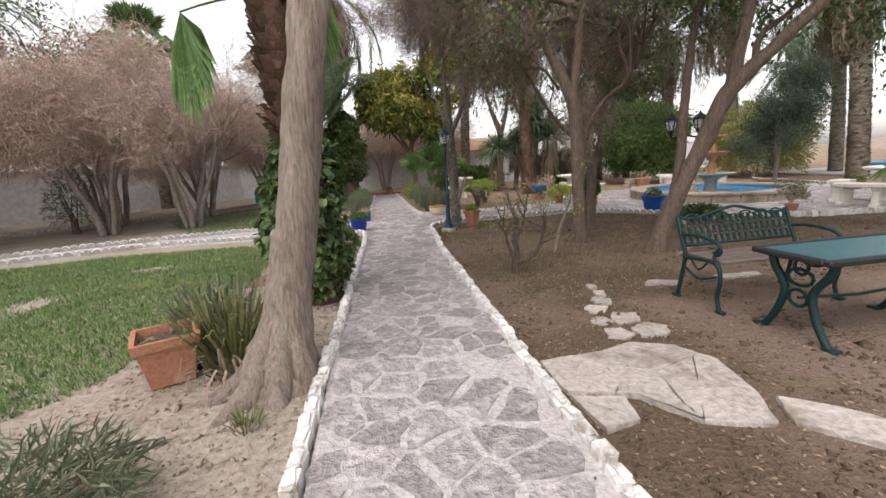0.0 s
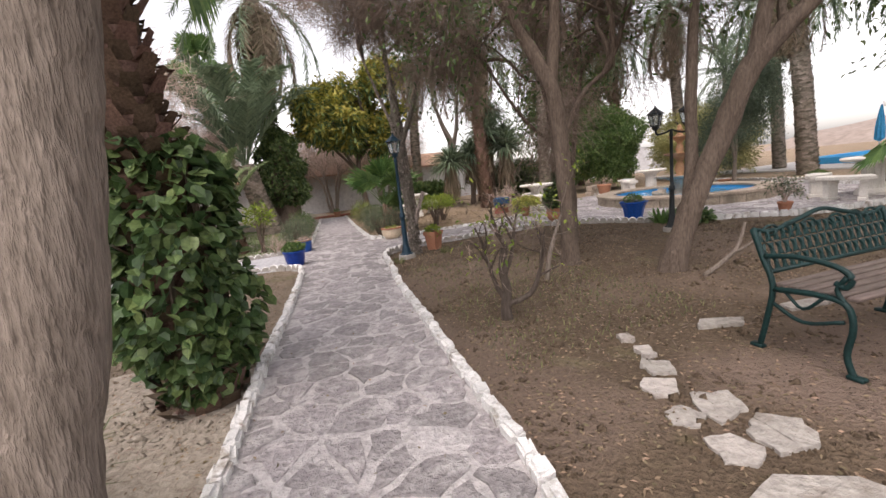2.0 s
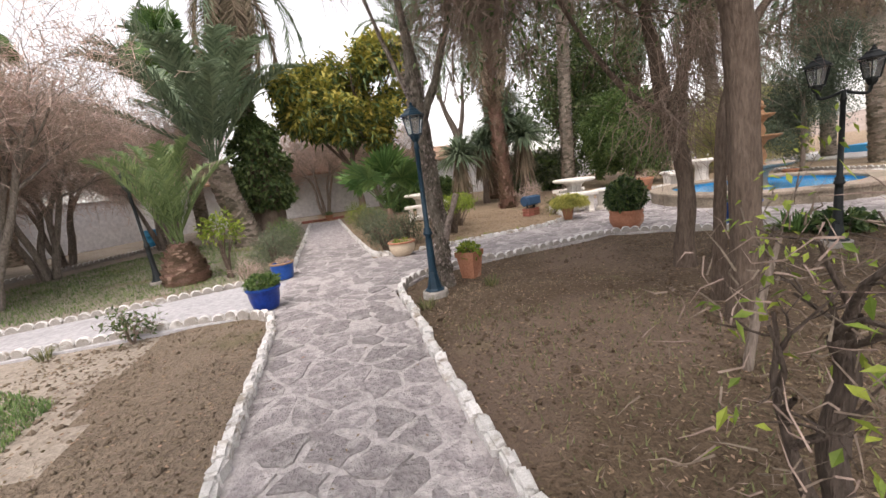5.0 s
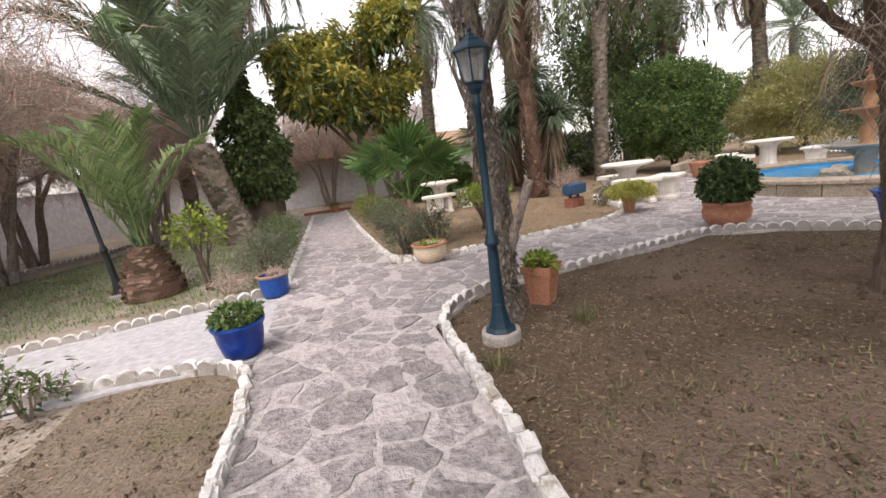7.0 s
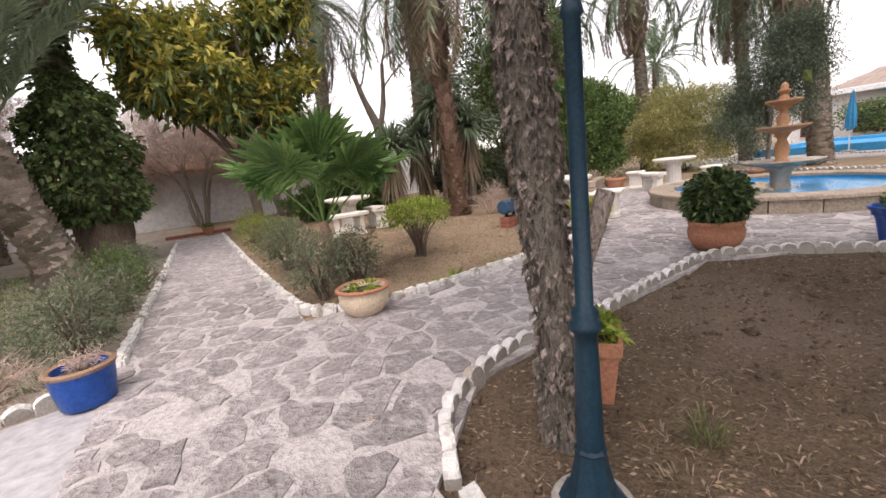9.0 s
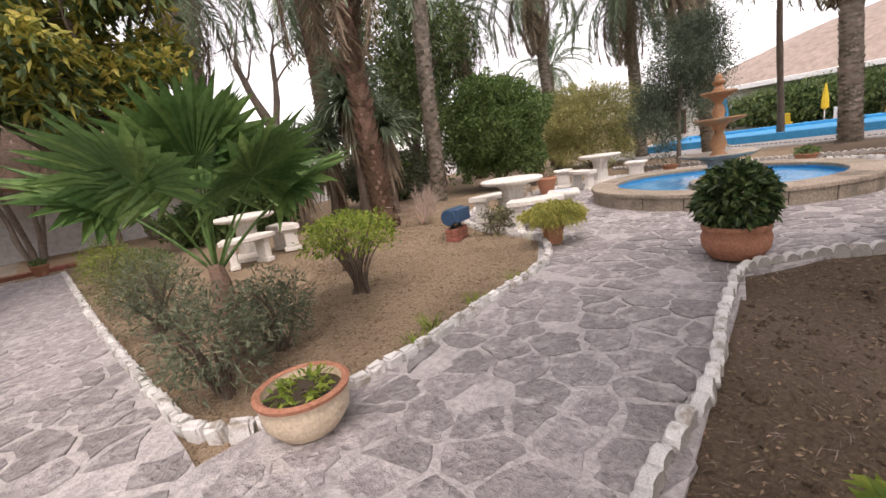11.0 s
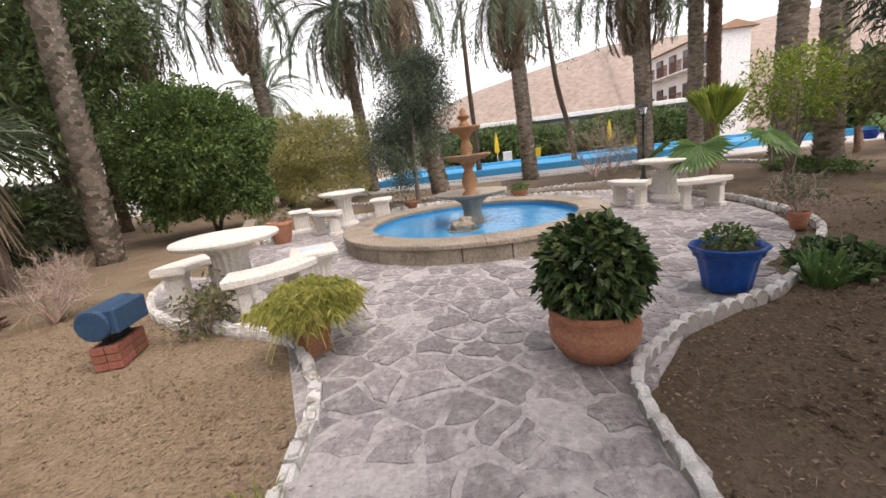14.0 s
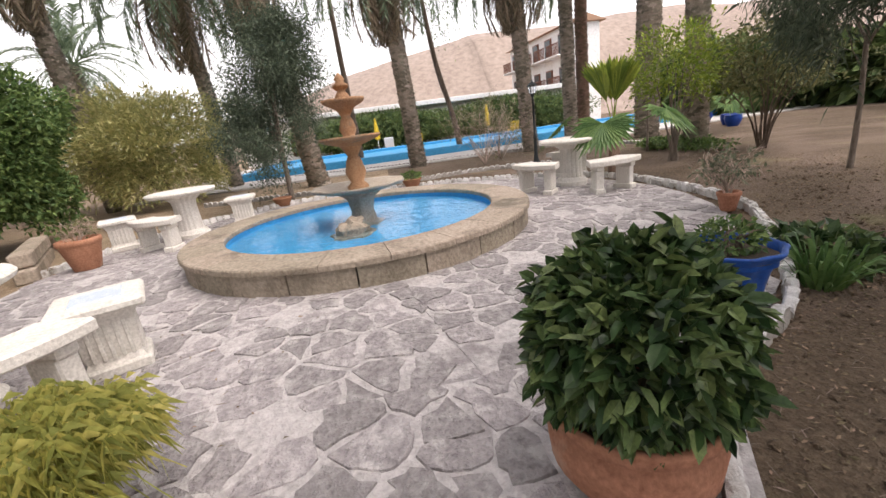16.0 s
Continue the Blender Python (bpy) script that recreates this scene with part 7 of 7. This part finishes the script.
kerb("white kerb stones along the back bed", [(1.4, 25.5), (1.38, 20), (1.4, 17.5), (1.45, 15.0), (1.5, 14.4), (1.75, 14.02), (2.3, 13.85)], False, 5)
kerb("weathered kerb stones along the back bed", [(2.4, 13.85), (3.2, 13.85), (4.3, 14.0), (5.1, 14.05), (5.9, 14.25), (6.5, 14.6), (6.95, 15.0), (7.3, 15.8), (7.6, 16.9), (8.6, 18.1), (10.2, 19.0)], False, 6)
kerb("white kerb stones along the west bed", [(0.05, 25.5), (-0.1, 19), (-0.22, 15), (-0.25, 14.0)], False, 7)
kerb("scalloped white edging along the side path", [(-0.31, 10.6), (-0.45, 11.0), (-0.8, 11.25), (-1.75, 11.42), (-2.7, 11.42), (-3.6, 11.48), (-5, 11.6), (-6.6, 11.35), (-8.2, 10.6), (-10, 9.6), (-12.5, 8)], True, 8)
kerb("scalloped white edging along the side path", [(-0.55, 13.65), (-1.6, 13.42), (-2.5, 13.2), (-3.5, 13.1), (-4.4, 12.98), (-6, 12.75), (-8, 12.1), (-10, 11.0), (-13, 9.4)], True, 9)
kerb("scalloped white edging before the wall", [(-18, 12), (-14, 15), (-12.2, 16.8), (-9.6, 19.6), (-7.4, 22.5), (-6, 26)], True, 10)
kerb("scalloped white edging by the swimming pool", [(27, 17.5), (25, 12.5), (24.6, 8), (23, 4.4), (19, 3.4)], True, 11)
kerb("scalloped white edging by the swimming pool", [(19.5, 19), (18.6, 15.5), (18.2, 12), (18.4, 9.8), (17.4, 7.2)], True, 12)


# ---- flagstones ----
def clip(poly, px, py, nx, ny):
    """The part of a polygon on the near side of a line."""
    out = []
    for (ax, ay), (bx_, by_) in zip(poly, poly[1:] + poly[:1]):
        da, db = (ax - px) * nx + (ay - py) * ny, (bx_ - px) * nx + (by_ - py) * ny
        if da <= 0:
            out.append((ax, ay))
        if (da < 0 < db) or (db < 0 < da):
            s = da / (da - db)
            out.append((ax + (bx_ - ax) * s, ay + (by_ - ay) * s))
    return out


def flagstones(stretch, poly, z, seed, spacing, near, skip=None):
    rng = np.random.default_rng(seed)
    poly = [(x * K, y * K) for x, y in poly]
    xs, ys = [p[0] for p in poly], [p[1] for p in poly]
    pts = []
    y, row = min(ys) - 1, 0
    while y < max(ys) + 1:
        x = min(xs) - 1 + 0.5 * spacing * (row % 2)
        while x < max(xs) + 1:
            pts.append((x + rng.uniform(-0.46, 0.46) * spacing, y + rng.uniform(-0.46, 0.46) * spacing))
            x += spacing
        y += spacing * 0.86
        row += 1
    pts = np.array(pts)
    rest = Bag()
    count = 0
    for i, (sx, sy) in enumerate(pts):
        if not inside(poly, sx, sy) or (skip and skip(sx / K, sy / K)):
            continue
        if rng.random() < 0.07:
            continue  # a stone lost under mortar
        cell = list(poly)
        d = np.hypot(pts[:, 0] - sx, pts[:, 1] - sy)
        for j in np.argsort(d)[1:18]:
            ox, oy = pts[j]
            L = d[j]
            nx, ny = (ox - sx) / L, (oy - sy) / L
            g = rng.uniform(0.006, 0.026)
            cell = clip(cell, (sx + ox) / 2 - nx * g, (sy + oy) / 2 - ny * g, nx, ny)
            if len(cell) < 3:
                break
        if len(cell) < 3:
            continue
        outline = []
        for (ax, ay), (bx_, by_) in zip(cell, cell[1:] + cell[:1]):
            L = math.hypot(bx_ - ax, by_ - ay)
            if L < 0.02:
                continue
            outline.append((ax + rng.normal(0, 0.006), ay + rng.normal(0, 0.006)))
            cuts = 2 if L > 0.2 else (1 if L > 0.1 else 0)
            for q in range(1, cuts + 1):
                s = q / (cuts + 1)
                outline.append((ax + (bx_ - ax) * s + rng.normal(0, 0.019), ay + (by_ - ay) * s + rng.normal(0, 0.019)))
        if len(outline) < 4:
            continue
        n = len(outline)
        mx, my = sum(p[0] for p in outline) / n, sum(p[1] for p in outline) / n
        top = z + 0.007 + rng.uniform(-0.005, 0.006)
        tx, ty = rng.normal(0, 0.008), rng.normal(0, 0.008)
        v = [(x, y_, z - 0.02) for x, y_ in outline] + [(mx + (x - mx) * 0.95, my + (y_ - my) * 0.95, top + (x - mx) * tx + (y_ - my) * ty) for x, y_ in outline]
        f = [(k, (k + 1) % n, n + (k + 1) % n, n + k) for k in range(n)] + [tuple(range(n, 2 * n))]
        if near(sx / K, sy / K) and count < 290:
            part("flagstone", Bag().add_poly(v, f).mesh("flagstone", FLAG), PAVING[stretch])
            count += 1
        else:
            rest.add_poly(v, f)
    if rest.n:
        ob = part("flagstones", rest.mesh("flagstones", FLAG), PAVING[stretch])
        tagged(ob, kind="stuff")


def in_basin(x, y):
    return math.hypot(x - 12.15, y - 13.5) < 2.45


flagstones("path", STRETCHES[0][1], STRETCHES[0][2], 401, 0.285, lambda x, y: 1 < y < 17)
for i, (stretch, poly, z) in enumerate(STRETCHES):
    if i > 2:
        before = [q[1] for q in STRETCHES[:i] if not q[0].startswith("side")]
        flagstones(stretch, poly, z, 403, 0.3, lambda x, y: x < 12, lambda x, y: in_basin(x, y) or any(inside(q, x, y) for q in before))


# ---- pale slabs across the bed to the bench ----
def slab_piece(outline, h, seed):
    rng = np.random.default_rng(seed)
    n = len(outline)
    o = [(x * K + rng.normal(0, 0.003), y * K + rng.normal(0, 0.003)) for x, y in outline]
    mx, my = sum(p[0] for p in o) / n, sum(p[1] for p in o) / n
    v = [(x, y, -0.07) for x, y in o] + [(x, y, h - 0.01) for x, y in o] + [(mx + (x - mx) * 0.985, my + (y - my) * 0.985, h) for x, y in o]
    f = [(L * n + k, L * n + (k + 1) % n, (L + 1) * n + (k + 1) % n, (L + 1) * n + k) for L in (0, 1) for k in range(n)] + [tuple(range(2 * n, 3 * n))]
    return Bag().add_poly(v, f).mesh("slab", SLAB)


crossing = thing("stepping_slabs", "cracked pale stone slabs set in the soil beside the path", "pavement", (0, 0, 0), kind="structure")
for i, o in enumerate([[(1.2, 2.74), (1.66, 2.6), (1.86, 2.24), (2.26, 2.12), (2.42, 2.4), (2.54, 2.88), (2.42, 3.2), (2.1, 3.36), (1.76, 3.27), (1.2, 3.22)],
                       [(1.2, 2.7), (1.25, 2.3), (1.5, 2.35), (1.55, 2.6)], [(2.36, 2.1), (2.7, 1.75), (3.0, 1.8), (2.75, 2.15), (2.5, 2.35)], [(3.05, 1.75), (3.3, 1.4), (3.6, 1.5), (3.2, 1.85)], [(1.98, 3.5), (2.1, 3.42), (2.26, 3.5), (2.2, 3.66), (2.04, 3.68)], [(2.28, 3.44), (2.52, 3.42), (2.66, 3.6), (2.5, 3.74), (2.3, 3.64)],
                       [(2.0, 3.84), (2.12, 3.76), (2.26, 3.84), (2.2, 3.98), (2.06, 3.96)], [(2.24, 3.74), (2.5, 3.78), (2.58, 3.98), (2.36, 4.06), (2.26, 3.92)], [(2.12, 4.1), (2.3, 4.08), (2.42, 4.24), (2.24, 4.34), (2.14, 4.26)], [(2.34, 4.36), (2.5, 4.3), (2.6, 4.46), (2.46, 4.58), (2.36, 4.5)], [(2.5, 4.64), (2.62, 4.6), (2.68, 4.76), (2.56, 4.8)], [(2.56, 4.94), (2.68, 4.92), (2.7, 5.04), (2.6, 5.06)], [(3.3, 4.85), (3.65, 4.72), (3.8, 4.82), (3.45, 4.98)], [(4.3, 4.75), (4.9, 4.7), (4.95, 4.85), (4.35, 4.9)]]):
    rng = np.random.default_rng(520 + i)
    mx, my = sum(q[0] for q in o) / len(o), sum(q[1] for q in o) / len(o)
    seeds = [(mx + rng.uniform(-0.45, 0.45), my + rng.uniform(-0.4, 0.4)) for _ in range(6)] if i < 1 else [(mx + rng.uniform(-0.12, 0.12), my + rng.uniform(-0.1, 0.1)) for _ in range(2 if i % 2 else 1)]
    for k, (sx, sy) in enumerate(seeds):
        cell = list(o)
        for m_, (ox, oy) in enumerate(seeds):
            if m_ != k:
                L = math.hypot(ox - sx, oy - sy)
                nx, ny = (ox - sx) / L, (oy - sy) / L
                cell = clip(cell, (sx + ox) / 2 - nx * 0.001, (sy + oy) / 2 - ny * 0.001, nx, ny)
        if len(cell) < 3:
            continue
        rough = []
        for (ax, ay), (bx_, by_) in zip(cell, cell[1:] + cell[:1]):
            rough += [(ax, ay), ((ax * 2 + bx_) / 3 + rng.normal(0, 0.008), (ay * 2 + by_) / 3 + rng.normal(0, 0.008)), ((ax + bx_ * 2) / 3 + rng.normal(0, 0.008), (ay + by_ * 2) / 3 + rng.normal(0, 0.008))]
        part("slab", slab_piece(rough, (-0.012 if i > 3 else -0.006) + rng.uniform(-0.004, 0.004), 500 + i * 5 + k), crossing)
